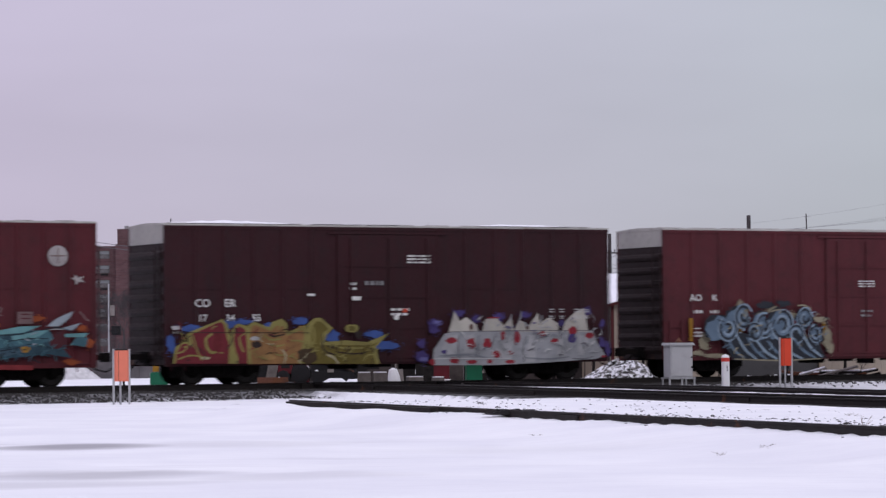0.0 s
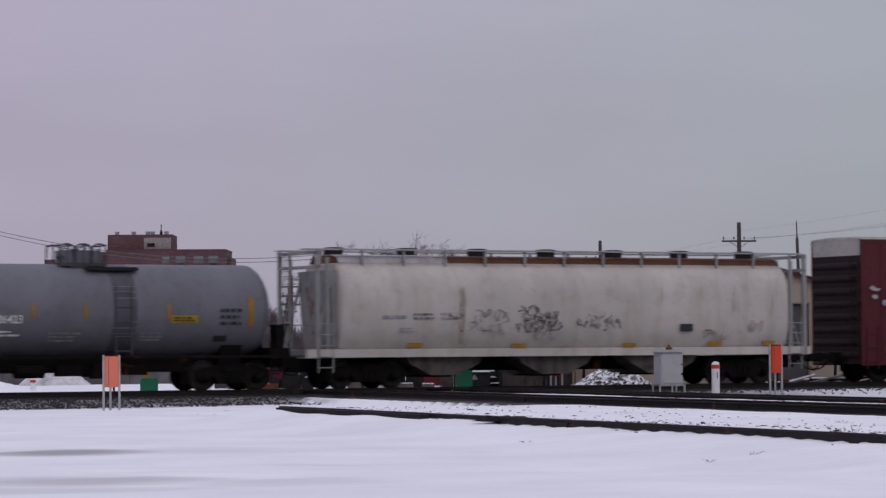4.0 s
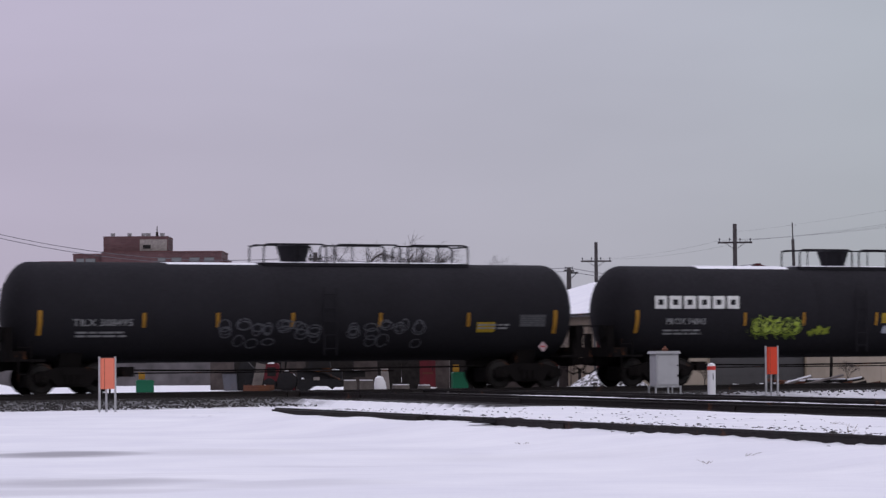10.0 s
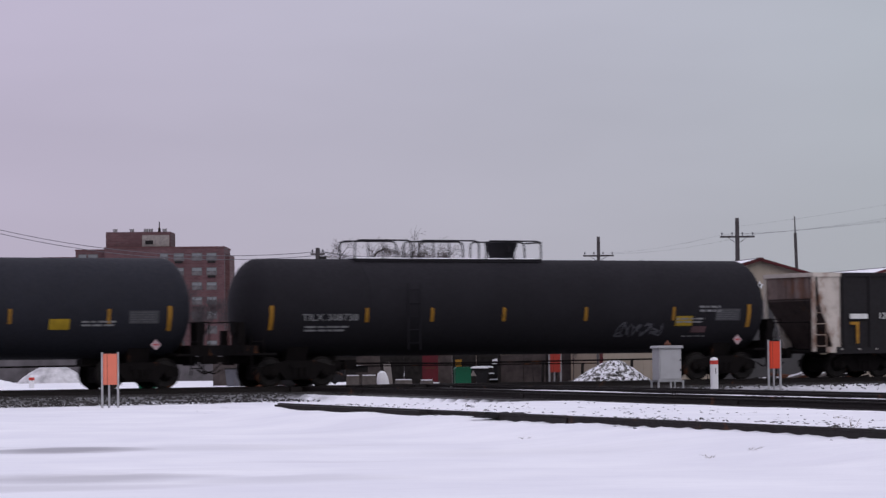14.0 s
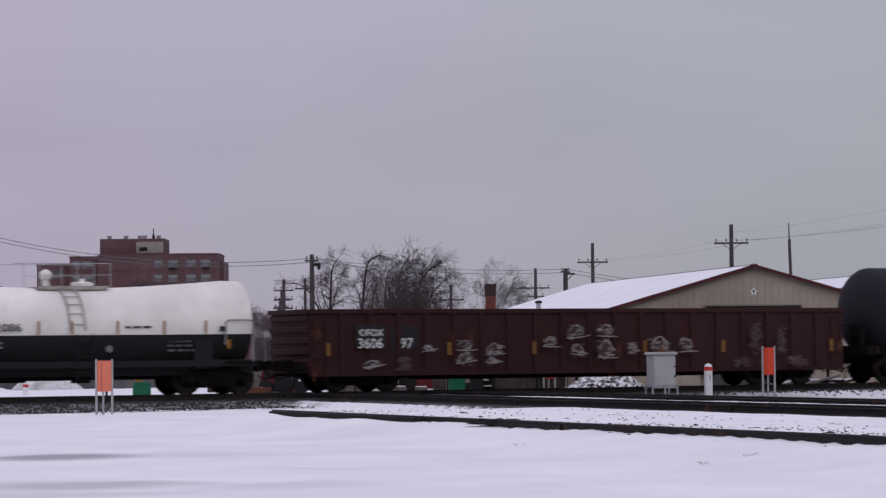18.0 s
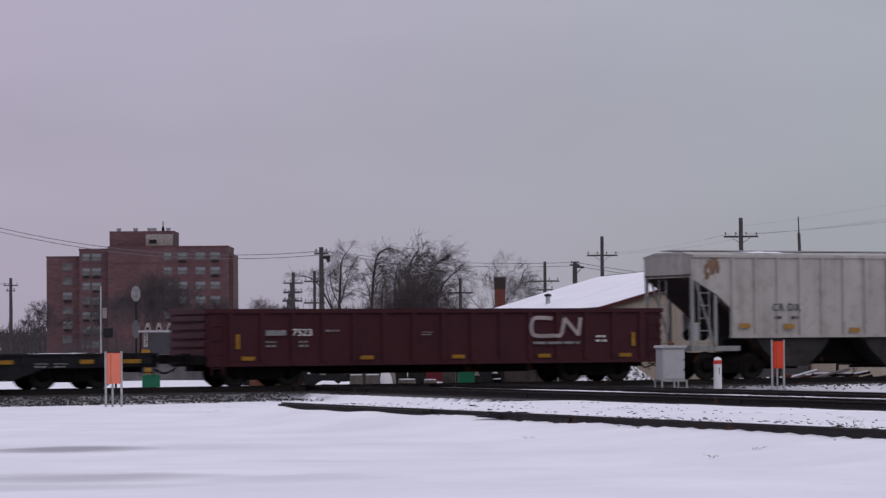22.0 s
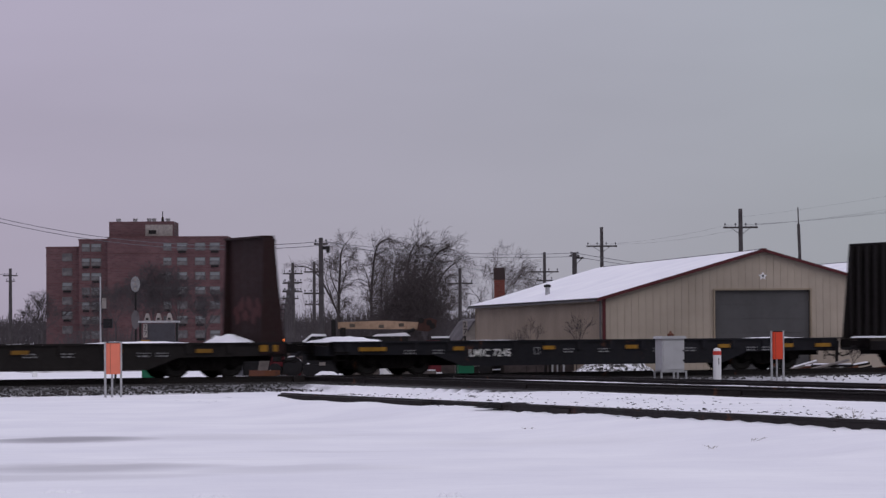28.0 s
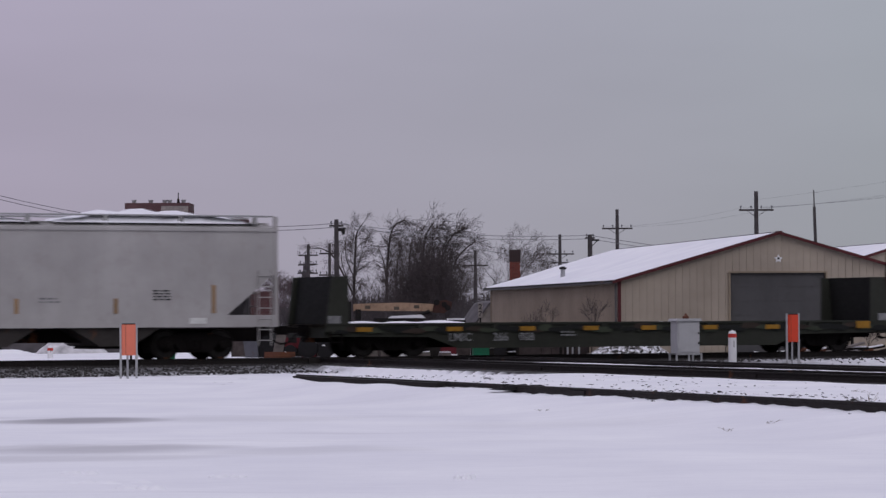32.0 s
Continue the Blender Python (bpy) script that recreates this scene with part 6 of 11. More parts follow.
g3c.fill('deep', (1.68, 1.42), (1.98, 1.54), (3.02, 1.62), (6.14, 1.7), (6.44, 1.28), (6.84, 0.86), (6.12, 0.98), (5.26, 0.9), (3.84, 0.82), (2, 0.92))
g3c.spot('dark', 1.76, 1.24, 0.14, 0.24)
g3c.spot('maroon', 6.44, 1.4, 0.32, 0.26)
g3c.fill('teal', (1.98, 1.3), (2.46, 1.58), (3.3, 1.58), (3.86, 1.48), (3.28, 1.28), (2.58, 1.16))
g3c.fill('teal', (3.28, 1.16), (3.86, 1.48), (4.7, 1.44), (5.42, 1.28), (4.42, 1.14))
g3c.fill('teal', (4.7, 1.28), (5.42, 1.52), (6.14, 1.66), (6.28, 1.44), (5.7, 1.2))
g3c.fill('teal', (6.82, 1.26), (7, 1.5), (7.36, 1.46), (7.28, 1.18))
g3c.fill('deep2', (2.16, 1.04), (3, 1.22), (3.84, 1.04), (3, 0.92))
g3c.fill('deep2', (3.98, 0.96), (4.7, 1.14), (5.4, 1.08), (4.7, 0.9))
g3c.fill('pale', (1.42, 2), (1.96, 1.96), (2.66, 1.76), (3.04, 1.62), (2.38, 1.56), (1.98, 1.7))
g3c.fill('pale', (2.38, 2.26), (2.66, 2.22), (3.08, 1.86), (2.74, 1.82))
g3c.fill('pale', (3.2, 1.68), (3.44, 1.92), (4.08, 2.1), (4.02, 1.94), (3.58, 1.7))
g3c.fill('light', (2.32, 1.92), (2.74, 1.86), (3.32, 1.58), (2.54, 1.58))
g3c.fill('light', (3.7, 1.58), (3.86, 1.86), (4.16, 1.58), (4.3, 1.38))
g3c.fill('light', (4.54, 1.68), (5.22, 1.8), (5.88, 1.82), (5.36, 1.62), (4.56, 1.56))
g3c.fill('pale', (6.06, 1.8), (6.42, 2.06), (6.92, 2.26), (6.76, 2.02), (6.44, 1.8))
g3c.fill('pale', (6.42, 1.72), (7.12, 1.9), (6.88, 1.68))
g3c.fill('light', (6.62, 1.58), (7.36, 1.6), (7.26, 1.48), (6.64, 1.48))
g3c.fill('light', (4.98, 1.54), (5.64, 1.66), (6.16, 1.7), (5.74, 1.46), (5, 1.4))
g3c.fill('light', (3.16, 1.58), (3.58, 1.66), (3.86, 1.52), (3.42, 1.42))
g3c.fill('light', (2.04, 1.66), (2.46, 1.62), (2.86, 1.46), (2.32, 1.44))
g3c.fill('pale', (3.86, 1.88), (4.08, 2.08), (4, 1.88), (3.86, 1.76))
g3c.fill('light', (4.28, 1.56), (4.7, 1.44), (4.28, 1.32), (4, 1.4))
g3c.line('dark', 0.035, (2.66, 1.72), (3.02, 1.56), (3.58, 1.48))
g3c.line('dark', 0.035, (2.38, 1.52), (3, 1.4), (3.72, 1.44))
g3c.line('dark', 0.035, (3.72, 1.7), (4, 1.54), (4.42, 1.3))
g3c.line('dark', 0.035, (3.28, 1.34), (3.86, 1.3), (4.42, 1.14))
g3c.line('dark', 0.035, (4.56, 1.56), (5.14, 1.56), (5.7, 1.66))
g3c.line('dark', 0.035, (4.84, 1.36), (5.42, 1.44), (6.14, 1.44))
g3c.line('dark', 0.035, (2.04, 1.38), (2.58, 1.32), (3.14, 1.34))
g3c.line('dark', 0.035, (3.84, 1.1), (4.56, 1.08), (5.26, 1.2))
g3c.line('dark', 0.035, (6, 1.72), (6.42, 1.76), (6.86, 1.64))
g3c.line('dark', 0.035, (2.74, 1.82), (3.16, 1.68), (3.44, 1.7))
g3c.line('dark', 0.035, (5.42, 1.28), (5.84, 1.26), (6.28, 1.14))
g3c.spot('gold', 5.4, 1.14, 0.14, 0.1)
g3c.spot('gold', 4.44, 0.86, 0.22, 0.06)
g3c.spot('gold', 2.48, 0.88, 0.24, 0.04)
g3c.spot('orange', 3.82, 1.06, 0.16, 0.04)
g3c.fill('grey', (2.08, 2.26), (2.36, 2.24), (2.34, 2.04), (2.08, 2.06))
g3c.line('dark', 0.03, (2.12, 2.18), (2.2, 2.16), (2.3, 2.18))
g3c.fill('faint', (5.16, 2.24), (5.64, 2.24), (5.64, 1.88), (5.16, 1.88))
g3c.line('car', 0.04, (5.26, 2.16), (5.4, 2.16), (5.56, 2.16))
g3c.line('car', 0.04, (5.26, 2.04), (5.4, 2.04), (5.56, 2.04))
g3c.line('faint', 0.05, (4.28, 2.36), (4.32, 2.26), (4.32, 2.14))
g3c.line('faint', 0.04, (4.22, 2.28), (4.38, 2.28), (4.46, 2.28))
g3c.line('faint', 0.05, (4.52, 2.36), (4.68, 2.34), (4.62, 2.24), (4.56, 2.14), (4.7, 2.14))
g3c.line('faint', 0.05, (7.08, 2.24), (7.18, 2.14), (7.28, 2.02), (7.38, 1.96))
g3c.line('white', 0.03, (6.14, 1.7), (6.36, 1.72), (6.6, 1.7))
g3c.grit(2.2, 6.6, 0.75, 1.2, 60, "dark", "teal", "deep2", "deep")
g3c.grit(2.0, 7.0, 1.2, 1.6, 34, "light", "pale", "dark", "teal")
g3c.done('teal and silver spiky lettering with orange clouds')

# road dust driven out of the door's edges, old paint spots
g3d = Piece(c3, -1.568, {"dust": (0.105, 0.045, 0.05), "pale": (0.3, 0.28, 0.27), "ice": (0.36, 0.41, 0.44), "blue": (0.1, 0.16, 0.22)})
for k in range(5):
    g3d.line("dust", 0.09, (2.06 + 0.03 * (k % 2), 4.6 - 0.7 * k), (2.08, 4.2 - 0.7 * k), (2.05, 3.75 - 0.7 * k))
    g3d.line("dust", 0.05, (-2.0, 4.4 - 0.6 * k), (-1.98, 4.1 - 0.6 * k), (-2.0, 3.8 - 0.6 * k))
g3d.haze("dust", -2.5, 3.6, 0.25, 0.4)
g3d.fill("pale", (6.85, 3.25), (7.0, 3.16), (7.02, 3.02), (7.12, 3.13), (7.3, 3.1), (7.2, 3.2), (7.28, 3.3), (7.1, 3.24), (7.0, 3.34), (6.98, 3.24))
g3d.fill("pale", (-7.45, 3.2), (-7.3, 3.3), (-7.1, 3.18), (-6.95, 3.2), (-7.1, 3.1), (-7.3, 3.12))
g3d.spot("pale", -7.2, 2.92, 0.12, 0.08)
for x in (-1.0, -0.35):
    for q in range(8):
        g3d.spot("ice", x + 0.13 * math.cos(q * 0.785), 3.02 + 0.14 * math.sin(q * 0.785), 0.05, 0.05)
    g3d.spot("ice", x, 3.02, 0.13, 0.14)
    g3d.spot("blue", x, 3.04, 0.07, 0.07)
g3d.done("pale dust and old paint spots")


# 4: light grey curved-side covered hopper
def covered_hopper():
    car = begin_car("covered_hopper", "light grey curved-side covered hopper with rusty roof and black scribbles", "hopper car", -48.2, -29.3, (-6.95, 6.9))
    sec = [(1.28, 1.2), (1.44, 1.35), (1.56, 1.9), (1.59, 2.4), (1.57, 2.95), (1.48, 3.4), (1.3, 3.75), (1.05, 3.95)]
    prof = sec + [(-y, z) for y, z in reversed(sec)]
    a, b = -8.15, 8.45
    s, n = Shape(), len(prof)
    rings = [(a, 0.92), (a + 0.06, 0.975), (a + 0.2, 1.0), (b - 0.2, 1.0), (b - 0.06, 0.975), (b, 0.92)]
    pts = [(x, y * k, 2.5 + (z - 2.5) * (0.5 + 0.5 * k)) for x, k in rings for y, z in prof]
    faces = [(j * n + i, j * n + (i + 1) % n, (j + 1) * n + (i + 1) % n, (j + 1) * n + i) for j in range(len(rings) - 1) for i in range(n)]
    faces += [tuple(range(n)), tuple(range(5 * n + n - 1, 5 * n - 1, -1))]
    s.add(pts, faces)
    part("shell", s, HOPGREY, car, "light grey curved shell streaked with dirt", 40)
    part("roof", Shape().prism([(-1.04, 3.93), (-0.95, 4.12), (-0.5, 4.2), (0.5, 4.2), (0.95, 4.12), (1.04, 3.93)], a + 0.1, b - 0.1, "x"), RUSTROOF, car, "rust-brown roof")
    for sy in (-1, 1):
        part("side_sill", Shape().box(-9.3, 9.3, sy * 1.5, sy * 1.3, 0.98, 1.24), HOPGREY, car)
        part("running_board", Shape().box(-9.2, 9.2, sy * 1.25, sy * 0.75, 4.34, 4.38), GALVPOST, car)
        for k in range(13):
            x = -8.7 + k * 1.45
            part("board_post", Shape().box(x - 0.03, x + 0.03, sy * 1.2, sy * 1.12, 3.8, 4.35), HOPTRIM, car)
    part("roof_snow", Shape().prism([(-1.06, 3.95), (-0.97, 4.135), (-0.5, 4.215), (0.5, 4.215), (0.97, 4.135), (1.06, 3.95)], a + 0.12, -4.2, "x"), coat("wind_blown_roof_snow", (0.46, 0.43, 0.45), 0.8, 0.5, 0.0, 0, (0.2, 0.13, 0.12), 1.4), car, "roof end dusted with blown snow")
    for k in range(7):
        x = -7.7 + k * 2.55
        part("roof_hatch", Shape().lathe([(4.2, 0.3), (4.36, 0.3), (4.4, 0.34), (4.44, 0.34), (4.46, 0.2)], 18, "z", (x, 0, 0)), DARKMETAL, car, smooth=40)
    for x in (-4.4, -0.4, 3.6):
        s = Shape()
        for sy in (-1, 1):
            s.prism([(x - 1.55, 1.2), (x + 1.55, 1.2), (x + 1.2, 0.75), (x + 0.5, 0.4), (x - 0.5, 0.4), (x - 1.2, 0.75)], sy * 0.05, sy * 1.25, "y")
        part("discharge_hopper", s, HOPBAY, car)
        part("outlet_gate", Shape().box(x - 0.5, x + 0.5, -0.7, 0.7, 0.34, 0.44), UNDER, car)
    for sg in (-1, 1):
        e = 8.98 if sg < 0 else 9.15
        for sy in (-1, 1):
            part("corner_post", Shape().box(sg * e, sg * (e - 0.12), sy * 1.5, sy * 1.38, 0.95, 4.34), HOPTRIM, car)
            part("end_brace", Shape().tube((sg * (e - 0.1), sy * 1.2, 1.2), (sg * 8.3, sy * 1.1, 3.6), 0.05, 0.05, 6), HOPTRIM, car)
            part("inner_post", Shape().box(sg * 8.62, sg * 8.52, sy * 1.45, sy * 1.35, 1.2, 4.1), HOPTRIM, car)
        part("end_frame", Shape().box(sg * e, sg * (e - 0.1), -1.5, 1.5, 4.2, 4.3).box(sg * e, sg * (e - 0.12), -1.5, 1.5, 0.95, 1.2).box(sg * e, sg * (e - 0.1), -1.5, 1.5, 3.75, 3.85), HOPTRIM, car)
        part("slope_sheet", Shape().prism([(sg * 8.2, 1.2), (sg * 8.4, 3.7), (sg * 7.4, 3.7), (sg * 7.0, 1.2)], -1.2, 1.2, "y"), HOPTRIM, car)
        part("end_platform", Shape().box(sg * e, sg * 8.3, -1.4, 1.4, 1.0, 1.06), UNDER, car)
        ladder(car, sg * 8.68, 0.5, 2.2, -1.52, 0.5, HOPTRIM, 5)
        ladder(car, sg * (e + 0.03), 1.1, 4.3, 0.6, 0.45, HOPTRIM, axis="y")
        part("end_rail", Shape().pipe([(sg * (e + 0.02), -1.4, 2.0), (sg * (e + 0.02), 1.4, 2.0)], 0.02), HOPTRIM, car)
    face = lambda x, z: -1.6 if z > 1.8 else -1.57
    ink = lambda x0, x1, z, hz, n, col, seed, wide: scrawl(car, x0, x1, z - 0.05, z + hz + 0.08, col, seed, wide * 0.72, face, n + 1)
    bars(car, pigment((0.22, 0.22, 0.26)), -6.3, 2.24, 0.9, 0.2, 1, -1.605, seed=40)
    bars(car, pigment((0.13, 0.13, 0.15)), -5.3, 2.26, 0.75, 0.24, 2, -1.605, seed=41)
    bars(car, pigment((0.27, 0.26, 0.27)), -4.55, 2.26, 0.3, 0.28, 2, -1.605, seed=42)
    bars(car, pigment((0.25, 0.24, 0.25)), -5.9, 1.83, 0.5, 0.18, 2, -1.6, seed=43)
    ink(-4.5, -3.9, 2.2, 0.12, 2, (0.17, 0.15, 0.15), 44, 0.04)
    ink(-3.5, -2.3, 2.12, 0.32, 3, (0.2, 0.18, 0.18), 45, 0.045)
    ink(-3.7, -2.3, 1.72, 0.3, 3, (0.27, 0.24, 0.24), 46, 0.035)
    ink(-1.95, -1.2, 2.36, 0.2, 3, (0.09, 0.085, 0.09), 47, 0.04)
    ink(-1.85, -0.45, 2.1, 0.24, 6, (0.08, 0.075, 0.08), 48, 0.045)
    ink(-2.0, -0.35, 1.78, 0.26, 7, (0.075, 0.07, 0.075), 49, 0.05)
    ink(-1.4, -0.5, 1.5, 0.2, 3, (0.22, 0.2, 0.2), 50, 0.03)
    ink(0.2, 1.9, 1.85, 0.24, 5, (0.12, 0.11, 0.11), 51, 0.04)
    ink(0.6, 1.6, 2.15, 0.22, 2, (0.2, 0.18, 0.18), 52, 0.03)
    ink(5.0, 5.9, 1.5, 0.3, 2, (0.2, 0.16, 0.15), 53, 0.05)
    ink(6.6, 7.4, 1.75, 0.3, 2, (0.3, 0.26, 0.24), 54, 0.03)
    streak = Piece(car, -1.6, {"rust": (0.37, 0.31, 0.26), "deep": (0.31, 0.225, 0.165)})
    streak.at = face
    for k in range(70):
        x, z = -3.96 + streak.rnd.gauss(0, 0.07), streak.rnd.uniform(1.5, 3.3)
        streak.line("rust", 0.016, (x, z), (x + 0.01, z - 0.12), (x, z - 0.26))
    for k, (x, z, l) in enumerate(((-3.93, 2.5, 0.7), (-3.97, 1.9, 0.5), (3.4, 3.2, 0.5), (6.2, 3.3, 0.9), (1.5, 3.3, 0.4), (7.7, 3.0, 0.8), (4.9, 3.25, 0.35))):
        streak.line("deep" if k < 2 else "rust", 0.03, (x, z), (x + 0.01, z - l / 2), (x, z - l))
    streak.done("rust runs down the shell")
    part("data_panel", Shape().box(4.1, 4.6, -1.605, -1.6, 1.75, 2.0), STENCIL, car)
    for x in (-5.6, -1.9, 2.2, 5.5, 7.6):
        plate("reflector", car, YELLOW, x - 0.25, x + 0.25, 1.25 if abs(x) < 3 else 1.28, 1.38 if abs(x) < 3 else 1.42, -1.52)
    sill_and_gear(car, -9.4, 9.4, 0.95, False)
    return car


covered_hopper()


# tank cars
def tank_car(label, left, right, zc, r, paint, bogie_x, sill=True, head=0.5, name="tank_car", mid=None):
    """The tank lies a little ahead of the car's reference mark at mid."""
    h = (right - left) / 2
    ahead = (left + right) / 2 - mid
    left, right = mid - h, mid + h
    car = begin_car(name, label, "tank car", left, right, (-bogie_x, bogie_x), (-h - 0.15, h + 0.15))
    hd = head * r
    prof = [(-h + hd * (1 - math.cos(a)), r * math.sin(a)) for a in [i * 0.1571 for i in range(0, 10)]] + [(-h + hd, r)]
    prof += [(-h + hd + k * (2 * h - 2 * hd) / 6, r) for k in range(1, 6)]
    prof += [(-x, rr) for x, rr in reversed(prof[:11])]
    prof[0], prof[-1] = (-h, 0.0005), (h, 0.0005)
    s = Shape().lathe(prof, 48, "x", (0, 0, zc))
    part("tank_shell", s, paint, car, "", 50)
    for k in (-0.5, 0.0, 0.5):
        x = k * h * 1.1
        part("shell_band", Shape().lathe([(x - 0.04, r + 0.006), (x + 0.04, r + 0.006)], 40, "x", (0, 0, zc)), paint, car, smooth=50)
    for sg in (-1, 1):
        part("stub_sill", Shape().box(sg * (h + 0.3), sg * (bogie_x - 1.6), -0.25, 0.25, 0.72, zc - r + 0.25), UNDER, car)
        part("saddle", Shape().prism([(-0.95, zc - r + 0.34), (0.95, zc - r + 0.34), (0.75, 0.74), (-0.75, 0.74)],
                                      sg * (bogie_x - 0.35), sg * (bogie_x + 0.35), "x"), UNDER, car)
        part("end_platform", Shape().box(sg * (h + 0.35), sg * (h - 0.8), -1.45, 1.45, 0.98, 1.05), UNDER, car)
        part("end_beam", Shape().box(sg * (h + 0.34), sg * (h - 0.25), -1.35, 1.35, 0.98, 1.3), UNDER, car)
        part("brake_stand", Shape().box(sg * (h + 0.28), sg * (h + 0.05), -0.95, -0.45, 1.3, 2.0).tube((sg * (h + 0.3), -0.7, 1.8), (sg * (h + 0.36), -0.7, 1.8), 0.24, 0.24, 14).box(sg * (h + 0.2), sg * h, 0.5, 0.7, 1.3, 1.75), UNDER, car)
        part("hand_rail", Shape().pipe([(sg * (h + 0.3), -1.4, 1.05), (sg * (h + 0.3), -1.4, 2.0), (sg * (h + 0.3), 1.4, 2.0), (sg * (h + 0.3), 1.4, 1.05)], 0.022), UNDER, car)
        ladder(car, sg * (h - 0.15), 0.4, 1.6, -1.47, 0.4, UNDER)
    if sill:
        part("side_rail", Shape().box(-h + 0.2, h - 0.2, -1.48, -1.4, 1.0, 1.08).box(-h + 0.2, h - 0.2, 1.4, 1.48, 1.0, 1.08), UNDER, car)
    for ch in car.children:
        ch.location.x += ahead
    face = lambda x, z: -math.sqrt(max(0.01, r * r - (z - zc) ** 2)) - 0.004
    lean = lambda z: -math.degrees(math.asin(max(-1, min(1, (z - zc) / r))))
    return car, h, face, lean


def reflectors(car, face, xs, za, zb, mat=None, wide=0.1):
    for x in xs:
        zz = [za + k * (zb - za) / 4 for k in range(5)]
        s = Shape().add([(x + sx * wide / 2, face(x, z) - d, z) for d in (0.0, 0.02) for z in zz for sx in (-1, 1)],
                        [(10 + 2 * k, 11 + 2 * k, 13 + 2 * k, 12 + 2 * k) for k in range(4)] + [(2 * k, 2 * k + 10, 2 * k + 12, 2 * k + 2) for k in range(4)]
                        + [(2 * k + 1, 2 * k + 3, 2 * k + 13, 2 * k + 11) for k in range(4)])
        part("reflector", s, mat or YELLOW, car)


def curved_plate(car, face, x0, x1, za, zb, mat, name="sign", label=""):
    zz = [za + k * (zb - za) / 4 for k in range(5)]
    s = Shape().add([(x, face(x, z) - 0.012, z) for z in zz for x in (x0, x1)], [(2 * k, 2 * k + 1, 2 * k + 3, 2 * k + 2) for k in range(4)])
    part(name, s, mat, car, label)


def top_platform(car, x0, x1, dome, zt, zr, paint, dome_r=0.55, dome_h=0.62, w=0.75, snow=True):
    """Walkway on top of a tank with its railings and the valve housing."""
    part("walkway", Shape().box(x0, x1, -w, w, zt + 0.02, zt + 0.07).box(x0, x1, -w - 0.02, -w + 0.05, zt - 0.03, zt + 0.03).box(x0, x1, w - 0.05, w + 0.02, zt - 0.03, zt + 0.03), paint, car)
    span_x = x1 - x0
    for sy in (-1, 1):
        # bent hoops with gaps between them
        for a, b in ((0.0, 0.3), (0.34, 0.66), (0.7, 1.0)):
            xa, xb = x0 + a * span_x, x0 + b * span_x
            part("railing", Shape().pipe([(xa, sy * w, zt), (xa, sy * w, zr - 0.14), (xa + 0.05, sy * w, zr - 0.04), (xa + 0.16, sy * w, zr), (xb - 0.16, sy * w, zr), (xb - 0.05, sy * w, zr - 0.04), (xb, sy * w, zr - 0.14), (xb, sy * w, zt)], 0.028), paint, car)
            xm = (xa + xb) / 2
            part("railing_post", Shape().tube((xm, sy * w, zt), (xm, sy * w, zr), 0.022, 0.022, 6), paint, car)
    for x in (x0, x1):
        part("end_railing", Shape().pipe([(x, -w, zr - 0.04), (x, w, zr - 0.04)], 0.026), paint, car)
    for x in (x0 + 0.5, x0 + span_x / 2, x1 - 0.5):
        for sy in (-1, 1):
            part("walkway_bracket", Shape().box(x - 0.12, x + 0.12, sy * w, sy * (w - 0.1), zt - 0.16, zt + 0.02), paint, car)
    d = part("valve_dome", Shape().lathe([(zt - 0.1, dome_r * 0.72), (zt + 0.2, dome_r * 0.8), (zt + dome_h - 0.14, dome_r), (zt + dome_h - 0.06, dome_r * 1.04), (zt + dome_h, dome_r * 0.9), (zt + dome_h + 0.02, 0.001)], 28, "z", (dome, 0, 0)), paint, car, smooth=40)
    part("dome_latch", Shape().box(dome - 0.06, dome + 0.06, -dome_r - 0.05, -dome_r + 0.05, zt + 0.3, zt + 0.5), paint, d)
    if snow:
        part("snow_patch", Shape().prism([(-w + 0.06, zt + 0.071), (-w + 0.12, zt + 0.1), (w - 0.12, zt + 0.105), (w - 0.06, zt + 0.071)], x0 + 0.1, x1 - 0.2, "x"), SNOW, car)


# 5: grey tank car
t5, h5, f5, l5 = tank_car("grey tank car with yellow stripes and white stencils", -60.7, -48.9, 2.46, 1.41, TANKGREY, 4.45, mid=-55.35)
top_platform(t5, -0.42, 1.05, 0.1, 3.82, 4.46, CAGEGREY, 0.42, 0.34, 0.62, False)
part("platform_plate", Shape().box(0.3, 1.95, -0.95, -0.6, 3.68, 3.73).box(0.3, 1.95, 0.6, 0.95, 3.68, 3.73).box(0.3, 1.95, -0.97, -0.93, 3.66, 3.76), DARKMETAL, t5)
part("valve_box", Shape().box(-0.2, 0.95, -0.45, 0.45, 3.84, 4.28), TANKGREY, t5)
lettering("HOKX 286423", 0.26, WHITE, t5, -2.85, 2.17, f5(0, 2.17) - 0.01, l5(2.17), 0.92)
bars(t5, WHITE, -2.9, 1.76, 2.0, 0.24, 2, f5(0, 1.76) - 0.02, seed=51, lean=l5(1.76))
reflectors(t5, f5, (-4.75, 5.45), 1.95, 2.85, wide=0.16)
reflectors(t5, f5, (-1.55, 0.1, 2.75), 2.15, 2.62)
curved_plate(t5, f5, 2.85, 3.72, 2.06, 2.3, SIGNYELLOW)
bars(t5, STENCIL, 3.28, 2.18, 0.7, 0.16, 2, f5(0, 2.18) - 0.03, seed=55, lean=l5(2.18))
bars(t5, DIMWHITE, -0.5, 1.65, 1.0, 0.4, 3, f5(0, 1.65) - 0.02, seed=52, lean=l5(1.65))
bars(t5, DIMWHITE, 2.3, 1.65, 0.8, 0.35, 3, f5(0, 1.65) - 0.02, seed=53, lean=l5(1.65))
